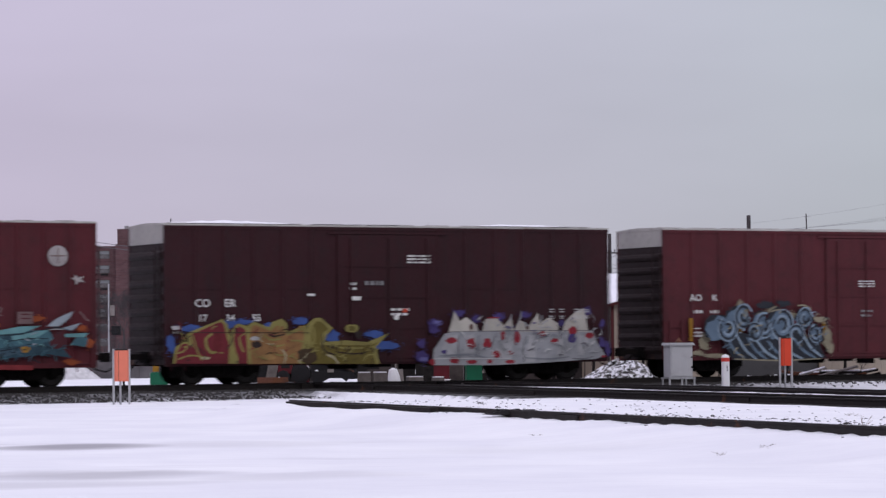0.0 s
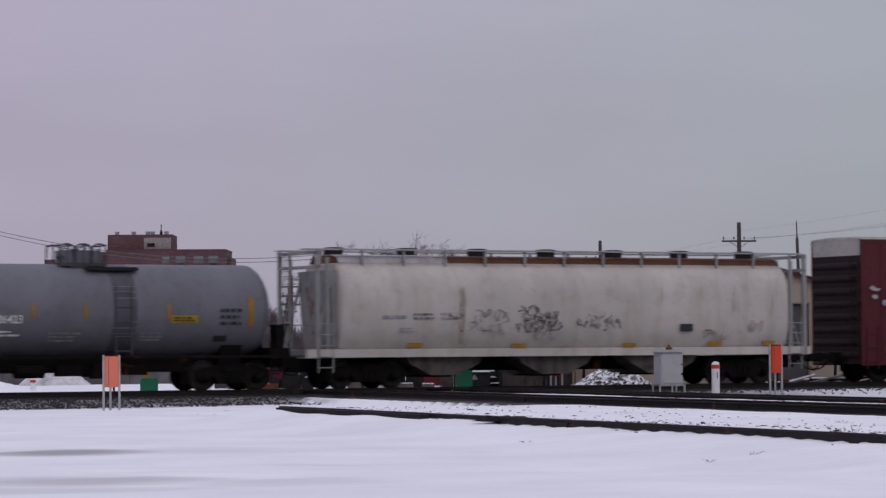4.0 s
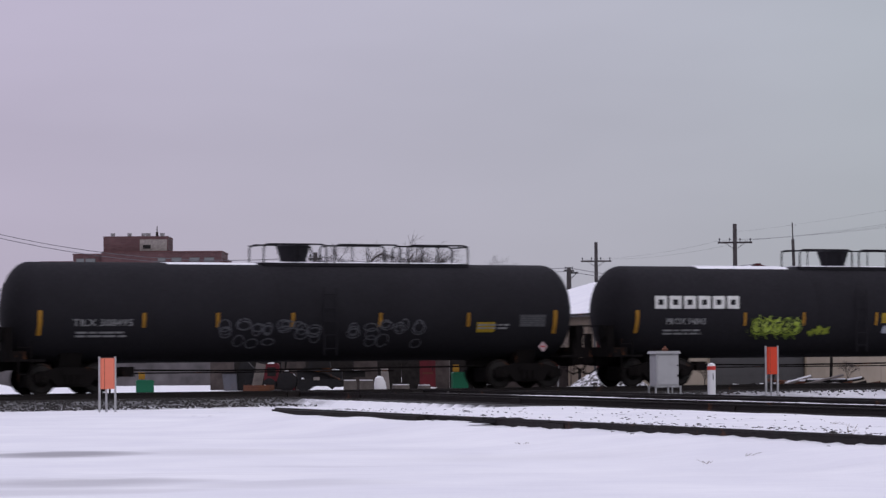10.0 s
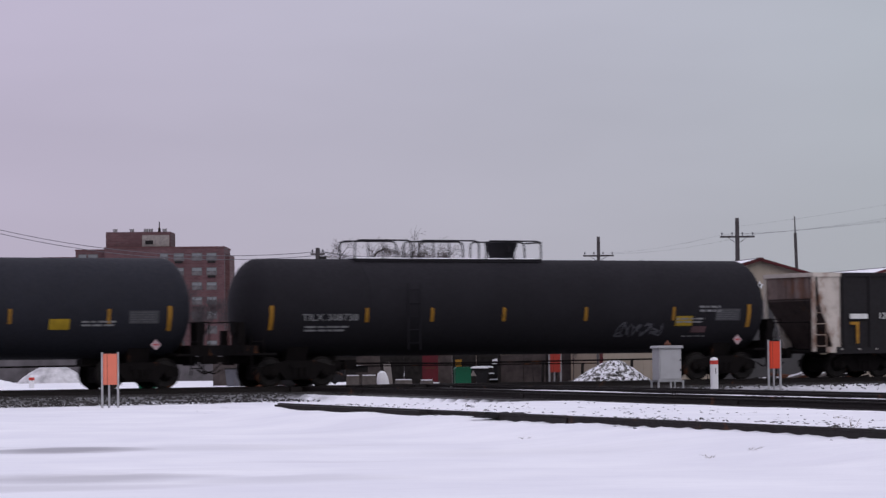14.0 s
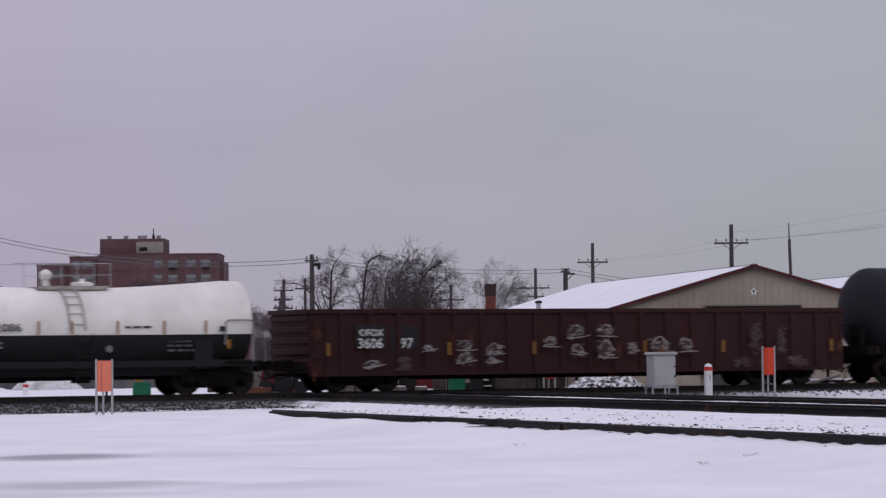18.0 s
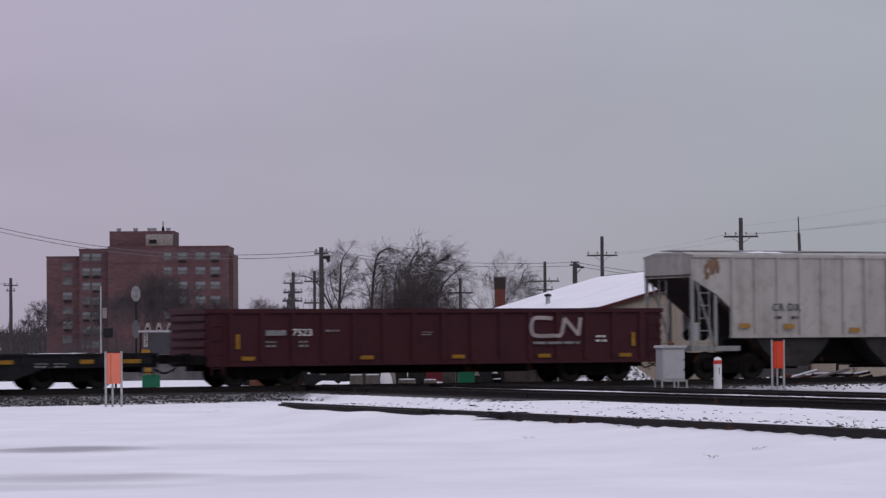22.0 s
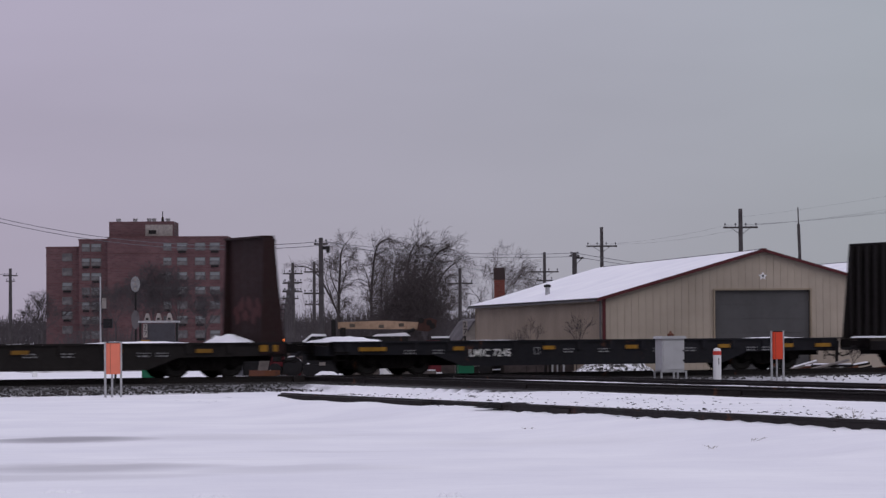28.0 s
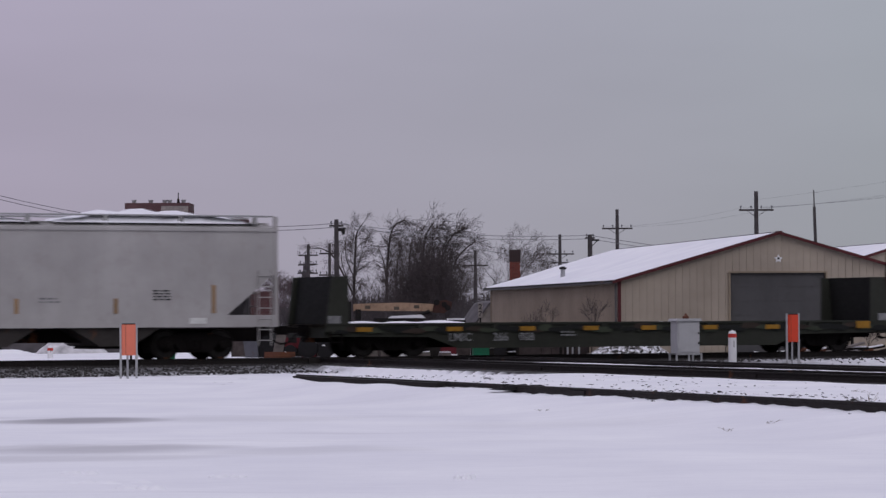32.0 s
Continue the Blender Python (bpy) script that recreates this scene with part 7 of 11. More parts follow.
bars(t5, STENCIL, 4.8, 2.25, 0.7, 0.6, 3, f5(0, 2.25) - 0.02, seed=54, lean=l5(2.25))
curved_plate(t5, f5, 4.3, 4.75, 1.5, 1.68, STENCIL)
# ladder coloured dark, standing in for its shadow bands on the shell
ladder(t5, 1.3, 1.0, 3.2, -1.44, 0.5, coat("shadowed_tank_ladder", (0.06, 0.06, 0.068), 0.7))
part("dark_band", Shape().lathe([(1.0, 1.413), (1.75, 1.413)], 40, "x", (0, 0, 2.46)), coat("tank_dark_band", (0.08, 0.08, 0.095), 0.6, 0.5), t5, smooth=50)
part("bottom_outlet", Shape().tube((0.9, 0, 0.55), (0.9, 0, 1.1), 0.28, 0.34, 12).box(0.6, 1.3, -0.3, 0.3, 0.45, 0.6), UNDER, t5)
sill_and_gear(t5, -5.6, 5.6, 1.0)


# gondolas
def gondola(label, left, right, top, paint, ribs, z0=0.62, floor=0.95):
    h, y = (right - left) / 2, 1.5
    car = begin_car("gondola", label, "gondola car", left, right, (-h + 2.1, h - 2.1))
    for sy in (-1, 1):
        part("side_wall", Shape().box(-h, h, sy * y, sy * (y - 0.04), z0 + 0.08, top - 0.08), paint, car)
        part("top_chord", Shape().box(-h - 0.04, h + 0.04, sy * (y + 0.08), sy * (y - 0.1), top - 0.13, top), paint, car)
        part("side_sill", Shape().box(-h, h, sy * (y + 0.05), sy * (y - 0.06), z0, z0 + 0.14), paint, car)
        for x in ribs:
            s = Shape().prism([(x - 0.11, sy * y), (x - 0.075, sy * (y + 0.09)), (x + 0.075, sy * (y + 0.09)), (x + 0.11, sy * y)], z0 + 0.1, top - 0.12, "z")
            part("rib", s, paint, car)
    for sg in (-1, 1):
        part("end_wall", Shape().box(sg * h, sg * (h - 0.05), -y + 0.04, y - 0.04, z0 + 0.1, top - 0.1), paint, car)
        part("end_chord", Shape().box(sg * (h + 0.09), sg * (h - 0.08), -y - 0.05, y + 0.05, top - 0.14, top), paint, car)
        for k in range(5):
            zz = z0 + 0.42 + k * (top - z0 - 0.7) / 4
            s = Shape().prism([(sg * h, zz - 0.12), (sg * (h + 0.08), zz - 0.07), (sg * (h + 0.08), zz + 0.07), (sg * h, zz + 0.12)], -y + 0.08, y - 0.08, "y")
            part("end_rib", s, paint, car)
        ladder(car, sg * (h - 0.3), 0.35, top - 0.3, -y - 0.06, 0.4, paint, 4)
        part("end_sill", Shape().box(sg * (h + 0.1), sg * (h - 0.2), -1.4, 1.4, 0.68, 0.95), UNDER, car)
    part("floor_plate", Shape().box(-h + 0.05, h - 0.05, -y + 0.05, y - 0.05, floor - 0.06, floor), UNDER, car)
    sill_and_gear(car, -h, h, 0.9)
    part("fish_belly_sill", Shape().prism([(-h + 3.2, 0.6), (-h + 4.4, 0.36), (h - 4.4, 0.36), (h - 3.2, 0.6)], -0.42, 0.42, "y"), UNDER, car)
    return car


def even(a, b, n):
    return [a + k * (b - a) / (n - 1) for k in range(n)]


# 6: rusty gondola with worn white panels
g6 = gondola("rusty oxide-brown gondola with faded white paint panels", -82.12, -62.15, 2.6, GONDOLA, even(-8.95, 8.95, 17), 0.48)
part("raised_chord", Shape().box(6.0, 9.9, -1.58, -1.4, 2.6, 2.67), GONDOLA, g6)
lettering("OFOX", 0.22, WHITE, g6, -7.88, 1.95, -1.606)
plate("patch", g6, PATCH, -8.4, -7.35, 1.45, 2.1, -1.515, 0.082)
bars(g6, pigment((0.28, 0.33, 0.4)), -7.9, 1.6, 0.9, 0.22, 1, -1.602, seed=61)
WORN = plain("worn_pale_paint", (0.145, 0.112, 0.098), 0.8, 0, 0.45, 3.5, 0)
RIBS6 = even(-8.95, 8.95, 17)
for k, x in enumerate(RIBS6[4:11]):
    a, b, c = x - 1.0, x - 0.12, x - 0.12
    if k == 0:
        a = x - 0.75
    if k == 6:
        b, c = x - 0.85, x - 0.3
    wp = part("worn_panel", Shape().prism([(a, 0.62), (b, 0.62), (c, 2.02), (a, 2.02)], -1.508, -1.5, "y"), WORN, g6, "worn pale paint panel")
    if k < 6:
        part("worn_rib_face", Shape().prism([(x - 0.07, 0.64), (x + 0.07, 0.64), (x + 0.07, 2.0), (x - 0.07, 2.0)], -1.596, -1.591, "y"), WORN, wp)
    rr, s = random.Random(600 + k), Shape()
    wide = min(b, c) - a
    for q in range(22):
        ln, zz = rr.uniform(0.06, 0.3), rr.choice((rr.uniform(0.66, 1.98), rr.uniform(1.35, 1.98)))
        px = rr.uniform(a, a + wide - ln)
        stroke(s, [(px, zz), (px + ln / 2, zz + rr.uniform(-0.04, 0.04)), (px + ln, zz + rr.uniform(-0.05, 0.05))], rr.uniform(0.015, 0.07), 0.002 + 0.0003 * q, lambda u, v: -1.508, 0.3)
    for q in range(5):
        px, zz = rr.uniform(a + 0.03, a + wide - 0.03), rr.uniform(1.2, 1.95)
        stroke(s, [(px, zz), (px + 0.01, zz - 0.15), (px, zz - rr.uniform(0.2, 0.5))], rr.uniform(0.015, 0.05), 0.009 + 0.0003 * q, lambda u, v: -1.508, 0.3)
    tagged(part("panel_wear", s, pigment((0.06, 0.028, 0.025)), wp, "bare brown spots in the paint"), kind="stuff")
s = Shape()
stroke(s, [(2.35, 1.0), (2.65, 0.78), (3.05, 0.85), (3.25, 1.2), (3.15, 1.6), (2.8, 1.82), (2.45, 1.7), (2.3, 1.4), (2.55, 1.2)], 0.2, 0.0, lambda u, v: -1.61, 0.5)
tagged(part("graffiti", s, pigment((0.088, 0.066, 0.06)), g6, "pale curved paint stroke"), kind="stuff")
for k, (x, z, w, hz) in enumerate(((-9.3, 1.8, 0.5, 0.25), (-9.25, 1.45, 0.5, 0.2), (-9.2, 0.75, 0.3, 0.25), (-8.05, 0.95, 0.75, 0.2), (-8.1, 0.72, 0.6, 0.18), (-6.7, 1.75, 0.6, 0.2), (-6.65, 1.45, 0.7, 0.22), (-6.75, 1.15, 0.45, 0.22), (-6.65, 0.78, 0.7, 0.2),
                                  (4.6, 1.55, 0.6, 0.3), (4.8, 1.1, 0.5, 0.25), (6.4, 1.3, 0.6, 0.3), (6.4, 0.9, 0.5, 0.2), (7.7, 1.4, 0.6, 0.3), (8.4, 1.1, 0.6, 0.3))):
    scrawl(g6, x - w / 2, x + w / 2, z, z + hz, (0.17, 0.135, 0.125), 620 + k, 0.035, lambda x, z: -1.6, 4)
for x in (-9.25, -4.7, 0.5, 4.9, 9.45):
    plate("reflector", g6, pigment((0.25, 0.12, 0.025)), x - 0.06, x + 0.06, 1.25 if abs(x) < 9 else 1.2, 1.75 if abs(x) < 9 else 1.95, -1.6)


# 7, 8, 10, 11: black pressure tank cars
def black_tank(label, left, right, mid, paint, dome, rails, num=None, numx=-6.2, marks=(), ysign=None, wide=1.22):
    car, h, face, lean = tank_car(label, left, right, 2.45, 1.54, paint, 7.75, False, mid=mid)
    top_platform(car, rails[0], rails[1], dome, 3.93, 4.58, paint, 0.52, 0.66, 0.56)
    reflectors(car, face, (-h + 1.35, h - 0.3), 1.75, 2.5, wide=0.13)
    reflectors(car, face, marks, 1.98, 2.42)
    if num:
        lettering(num, 0.22, DIMWHITE if paint is TANKBLACK else WHITE, car, numx, 2.12, face(0, 2.12) - 0.012, lean(2.12), wide)
        bars(car, DIMWHITE, numx, 1.78, 1.7, 0.24, 2, face(0, 1.78) - 0.02, seed=int(abs(left)), lean=lean(1.78))
    if ysign:
        curved_plate(car, face, ysign - 0.32, ysign + 0.32, 1.8, 2.12, SIGNYELLOW)
    curved_plate(car, face, h - 1.6, h - 0.65, 1.97, 2.36, pigment((0.055, 0.055, 0.06)), "data_panel")
    bars(car, pigment((0.09, 0.09, 0.095)), h - 1.12, 2.165, 0.9, 0.36, 5, face(0, 2.15) - 0.02, seed=int(abs(right)), lean=lean(2.15))
    bars(car, DIMWHITE, h - 2.5, 1.98, 1.2, 0.22, 2, face(0, 1.98) - 0.02, seed=int(abs(right)) + 1, lean=lean(1.98))
    d = part("hazard_placard", Shape().box(-0.12, 0.12, -0.01, 0.0, -0.12, 0.12), pigment((0.4, 0.3, 0.31)), car, "red and white diamond placard")
    d.matrix_basis = pose(h - 0.75, -1.5, 1.33, 0, 45, 0)
    part("placard_bar", Shape().box(h - 0.84, h - 0.66, -1.525, -1.51, 1.31, 1.36), pigment((0.4, 0.05, 0.06)), car)
    part("side_ladder_band", Shape().lathe([(rails[1] - 0.3 if dome < 0.6 else rails[0] + 0.1, 1.55), (rails[1] if dome < 0.6 else rails[0] + 0.4, 1.55)], 40, "x", (0, 0, 2.45)), paint, car, smooth=50)
    ladder(car, (rails[0] + rails[1]) / 2 - 1.8, 1.1, 3.2, -1.62, 0.42, paint)
    part("brake_rod", Shape().pipe([(-h + 2.5, -0.6, 0.72), (-2.0, -0.7, 0.66), (h - 2.5, -0.6, 0.72)], 0.03).pipe([(-5.0, -0.4, 0.6), (4.0, -0.4, 0.6)], 0.022), UNDER, car)
    part("brake_cylinder", Shape().tube((-6.2, -0.5, 0.62), (-5.4, -0.5, 0.62), 0.17, 0.17, 10).box(-5.3, -4.9, -0.7, -0.3, 0.5, 0.8), UNDER, car)
    return car, h, face, lean


t7, h7, f7, l7 = black_tank("black tank car with white block lettering and lime-green graffiti", -102.0, -83.15, -93.4, TANKBLACK, 0.68, (-1.05, 6.1), "PROX 94843", -6.2, (-3.9, -1.56, 1.4, 3.75, 5.75), None, 0.97)
for k in range(6):
    x, d = -7.4 + k * 0.56, f7(0, 2.76) - 0.03
    blk = Shape().box(x, x + 0.13, d, d + 0.012, 2.55, 2.97).box(x + 0.33, x + 0.46, d, d + 0.012, 2.55, 2.97).box(x + 0.13, x + 0.33, d, d + 0.012, 2.85, 2.97).box(x + 0.13, x + 0.33, d, d + 0.012, 2.55, 2.67)
    part("name_block", blk, WHITE, t7, "white square block")
g7 = Piece(t7, 0.0, {"glow": (0.1, 0.14, 0.02), "lime": (0.24, 0.31, 0.035), "pale": (0.33, 0.4, 0.09), "dark": (0.018, 0.024, 0.012)})
g7.at = lambda x, z: f7(x, z) - 0.02
for x in (-3.3, -2.7, -2.1):
    g7.haze("glow", x, 1.92, 0.45, 0.32)
for k, x in enumerate((-3.4, -3.0, -2.6, -2.25, -1.9)):
    g7.spot("dark", x, 1.95, 0.19, 0.2)
    g7.coil(x, 1.95, 0.22, 0.24, 0.8 * k, "lime", "dark", "pale", "lime")
    g7.line("glow", 0.05, (x - 0.1, 1.72), (x, 1.6), (x + 0.12, 1.52))
    g7.line("pale", 0.04, (x, 2.15), (x + 0.04, 2.26), (x + 0.03, 2.36 - 0.04 * k))
g7.grit(-3.6, -1.75, 1.65, 2.25, 40, "lime", "dark", "pale", "glow")
g7.done("lime-green bubble letters in a spray haze")
tag(t7, -1.35, -0.5, 1.65, 1.95, 2, [(0.3, 0.36, 0.04)], (0.06, 0.08, 0.02), None, None, 72, 0.1, lambda x, z: f7(x, z) - 0.02)
curved_plate(t7, f7, 1.62, 2.35, 2.06, 2.4, SIGNYELLOW)
tag(t7, 1.7, 2.3, 1.7, 1.95, 3, [(0.5, 0.52, 0.58)], (0.3, 0.3, 0.4), None, None, 73, 0.07, lambda x, z: f7(x, z) - 0.02)
part("snow_patch", Shape().prism([(-0.5, 3.9), (-0.4, 3.975), (0, 4.02), (0.4, 3.975), (0.5, 3.9)], -5.1, -1.5, "x"), SNOW, t7)

t8, h8, f8, l8 = black_tank("black tank car with chalky grey graffiti", -122.6, -103.5, -113.8, TANKBLACK, 0.7, (-0.55, 6.6), "TILX 308495", -6.2, (-4.9, -2.5, 0.0, 3.0, 6.1), 6.75)
for k, (a, b, n) in enumerate(((-2.45, 1.0, 7), (1.9, 4.6, 5))):
    rr, s = random.Random(81 + k), Shape()
    for q in range(n * 3):
        cx, cz, rx, rz = a + (q // 3 + 0.5) * (b - a) / n + rr.uniform(-0.1, 0.1), rr.choice((1.55, 1.85, 2.0)) + rr.uniform(-0.1, 0.08), rr.uniform(0.13, 0.24), rr.uniform(0.1, 0.2)
        a0 = rr.uniform(0, 6)
        stroke(s, [(cx + rx * math.cos(a0 + v), cz + rz * math.sin(a0 + v)) for v in (0, 1, 2, 3, 4, 5, 6)], 0.04, 0.0005 * q, lambda x, z: f8(x, z) - 0.02)
    tagged(part("graffiti", s, pigment((0.075, 0.075, 0.085)), t8, "faint outlined spray-can letters"), kind="stuff")
part("snow_patch", Shape().prism([(-0.45, 3.91), (-0.4, 3.965), (0, 4.005), (0.4, 3.965), (0.45, 3.91)], -3.7, -0.7, "x"), SNOW, t8)

t10, h10, f10, l10 = black_tank("black tank car with white stencils and yellow stripes", -159.1, -140.1, -150.35, TANKBLACK, 0.68, (-4.85, 1.85), "TILX 308738", -6.15, (-4.9, -2.62, -0.05, 2.96, 6.28), 6.7)
scrawl(t10, 4.1, 5.9, 1.45, 1.95, (0.075, 0.074, 0.085), 101, 0.06, lambda x, z: f10(x, z) - 0.02, 5)

bars(t10, DIMWHITE, 7.75, 2.36, 0.95, 0.26, 2, f10(0, 2.36) - 0.02, seed=102, lean=l10(2.36))
curved_plate(t10, f10, 7.05, 7.6, 1.58, 1.78, pigment((0.1, 0.055, 0.06)))
bars(t10, DIMWHITE, 7.2, 1.46, 0.9, 0.06, 1, f10(0, 1.46) - 0.02, seed=103, lean=l10(1.46))
t11, h11, f11, l11 = black_tank("faded bluish-black tank car on the rails", -179.9, -160.8, -171.1, TANKBLUE, 0.85, (-4.85, 2.25), "GATX 210273", -6.1, (-4.4, -1.5, 1.3, 4.2, 7.3), 5.75)


# 9: open-top ore hopper
def ore_hopper():
    left, right = -138.7, -124.0
    car = begin_car("ore_hopper", "black open-top hopper with rust-stained white end", "hopper car", left, right, (-4.9, 5.75))
    h, y, top = (right - left) / 2, 1.5, 3.57
    a0, e0 = -6.1, -7.18
    for sy in (-1, 1):
        s = Shape().prism([(a0, 0.95), (a0, top - 0.1), (h, top - 0.1), (h, top - 0.35), (h - 1.25, 0.95)], sy * y, sy * (y - 0.05), "y")
        part("side_wall", s, OREDARK, car)
        part("top_chord", Shape().box(a0, h, sy * (y + 0.06), sy * (y - 0.08), top - 0.12, top), OREDARK, car)
        part("side_sill", Shape().box(a0 - 0.2, h - 1.0, sy * (y + 0.06), sy * (y - 0.1), 0.82, 1.05), OREDARK, car)
        for k in range(12):
            x = a0 + 0.12 + k * 1.07
            part("rib", Shape().prism([(x - 0.08, sy * y), (x - 0.05, sy * (y + 0.1)), (x + 0.05, sy * (y + 0.1)), (x + 0.08, sy * y)], 1.02, top - 0.1 if x < h - 1.3 else top - 0.1, "z"), OREDARK, car)
        for k in range(18):
            x = a0 + k * 0.71
            part("sill_rivet_plate", Shape().box(x - 0.05, x + 0.05, sy * (y + 0.065), sy * (y + 0.06), 0.95, 1.0), pigment((0.3, 0.28, 0.26)), car)
    # rusted white end: upright upper sheet, sloping sheet below it, posts and a tapering side panel
    part("slope_sheet", Shape().prism([(e0 + 0.08, 2.72), (e0 + 0.02, 2.62), (a0 + 0.1, 1.0), (a0 + 0.2, 1.0), (a0 + 0.2, 1.15)], -y + 0.06, y - 0.02, "y"), coat("rusted_slope_sheet", (0.05, 0.036, 0.033), 0.85, 0.8, 0.3), car, "rusty brown sloping end sheet")
    part("end_sheet", Shape().box(e0 + 0.02, e0 + 0.08, -y + 0.06, y - 0.02, 2.7, top - 0.1), coat("stained_end_sheet", (0.2, 0.15, 0.135), 0.8, 0.9, 0.75, 0, (0.05, 0.03, 0.025), 1.5), car, "rust-streaked white end sheet")
    part("end_chord", Shape().box(e0 - 0.05, e0 + 0.12, -y - 0.03, y + 0.03, top - 0.14, top), OREEND, car)
    for sy in (-1, 1):
        part("end_top_chord", Shape().box(e0, a0, sy * (y + 0.05), sy * (y - 0.08), top - 0.14, top), OREEND, car)
        part("corner_post", Shape().box(e0 - 0.05, e0 + 0.07, sy * y, sy * (y - 0.09), 0.9, top - 0.1), OREEND, car)
        part("side_end_panel", Shape().prism([(a0 - 0.02, 1.0), (a0 - 0.02, top - 0.14), (a0 - 0.92, top - 0.14), (a0 - 0.86, 2.6), (a0 - 0.32, 1.0)], sy * y, sy * (y - 0.04), "y"), OREEND, car)
        part("end_gusset", Shape().box(a0 - 0.55, a0, sy * (y + 0.02), sy * (y - 0.06), 0.86, 1.06), OREEND, car)
    part("right_slope_sheet", Shape().prism([(h, top - 0.12), (h, top - 0.3), (h - 1.25, 0.95), (h - 1.4, 1.1)], -y + 0.02, y - 0.02, "y"), OREDARK, car)
    ladder(car, e0 + 0.26, 0.9, 2.4, -y - 0.02, 0.42, OREEND, 4)
    part("end_platform", Shape().box(-h, a0, -1.4, 1.4, 0.85, 0.95).box(h - 1.3, h, -1.4, 1.4, 0.85, 0.95), UNDER, car)
    part("end_rail", Shape().pipe([(-h + 0.05, -1.4, 0.9), (-h + 0.05, -1.4, 1.9), (-h + 0.05, 1.4, 1.9), (-h + 0.05, 1.4, 0.9)], 0.025).pipe([(h, -1.4, 0.9), (h, -1.4, 1.9), (h, 1.4, 1.9), (h, 1.4, 0.9)], 0.025), UNDER, car)
    for x in (-3.0, 0.5, 4.0):
        part("discharge_hopper", Shape().prism([(x - 1.6, 0.9), (x + 1.6, 0.9), (x + 0.5, 0.32), (x - 0.5, 0.32)], -1.2, 1.2, "y"), UNDER, car)
    part("ore_load", Shape().prism([(-5.4, 2.9), (-3, 3.2), (0, 3.05), (3, 3.25), (6, 2.9)], -1.4, 1.4, "y"), STONE, car)
    plate("mark_block", car, WHITE, -5.8, -5.08, 2.0, 2.17, -1.615)
    lettering("1242", 0.22, WHITE, car, -4.33, 2.09, -1.615)
    ow = Piece(car, -1.605, {"chalk": (0.17, 0.185, 0.2)})
    for pts in (((-3.46, 1.8), (-3.2, 1.86), (-3.12, 1.5), (-2.95, 1.84), (-2.7, 1.8), (-2.86, 1.4), (-2.95, 1.05), (-3.25, 1.05), (-3.3, 1.4), (-3.46, 1.8)), ((-3.12, 1.5), (-3.08, 1.3), (-3.1, 1.2)),
                ((-2.45, 1.05), (-2.4, 1.7), (-2.1, 1.75), (-2.1, 1.45), (-2.25, 1.4), (-1.9, 1.05), (-1.75, 1.1), (-1.95, 1.4), (-1.85, 1.7), (-2.1, 1.84), (-2.45, 1.78)),
                ((-1.0, 1.4), (-1.2, 1.62), (-1.05, 1.84), (-0.8, 1.8), (-0.78, 1.55), (-1.0, 1.4), (-1.22, 1.2), (-1.0, 1.02), (-0.7, 1.1), (-0.75, 1.35)), ((-0.6, 1.1), (-0.55, 1.75), (-0.3, 1.8), (-0.25, 1.5), (-0.45, 1.42), (-0.25, 1.25), (-0.35, 1.05), (-0.6, 1.1))):
        ow.line("chalk", 0.045, *pts)
    ow.done("thin chalky outlined letters")
    for x, za in ((-5.5, 1.16), (-2.55, 1.2), (0.3, 1.2), (2.95, 1.2), (5.75, 1.2)):
        plate("reflector", car, YELLOW, x - 0.06, x + 0.06, za, za + 0.42 + 0.3 * (abs(x) > 5), -1.62)
    plate("reflector", car, YELLOW, -5.8, -5.44, 1.8, 1.9, -1.625)
    plate("reflector", car, YELLOW, 5.47, 5.81, 1.9, 1.98, -1.6)
    bars(car, WHITE, 4.0, 1.6, 0.5, 0.3, 2, -1.52, seed=121)
    plate("data_panel", car, WHITE, 4.75, 4.95, 1.6, 1.8, -1.52)
    return car


ore_hopper()

# 12: oxide gondola
g12 = gondola("brown oxide gondola with black number patches and white graffiti", -201.13, -181.28, 2.59, GONDOLA, even(-8.85, 8.85, 19), 0.5)
plate("patch", g12, PATCH, -8.4, -7.35, 1.35, 2.1, -1.515, 0.082)
plate("patch", g12, PATCH, -7.15, -6.2, 1.3, 2.05, -1.515, 0.008)
lettering("OFOX", 0.22, WHITE, g12, -7.87, 1.84, -1.606)
lettering("3606", 0.33, WHITE, g12, -7.9, 1.5, -1.606)
lettering("97", 0.33, WHITE, g12, -6.6, 1.5, -1.53)
ofx = Piece(g12, -1.6, {"chalk": (0.27, 0.25, 0.245), "faint": (0.085, 0.062, 0.062), "smear": (0.055, 0.03, 0.031)})
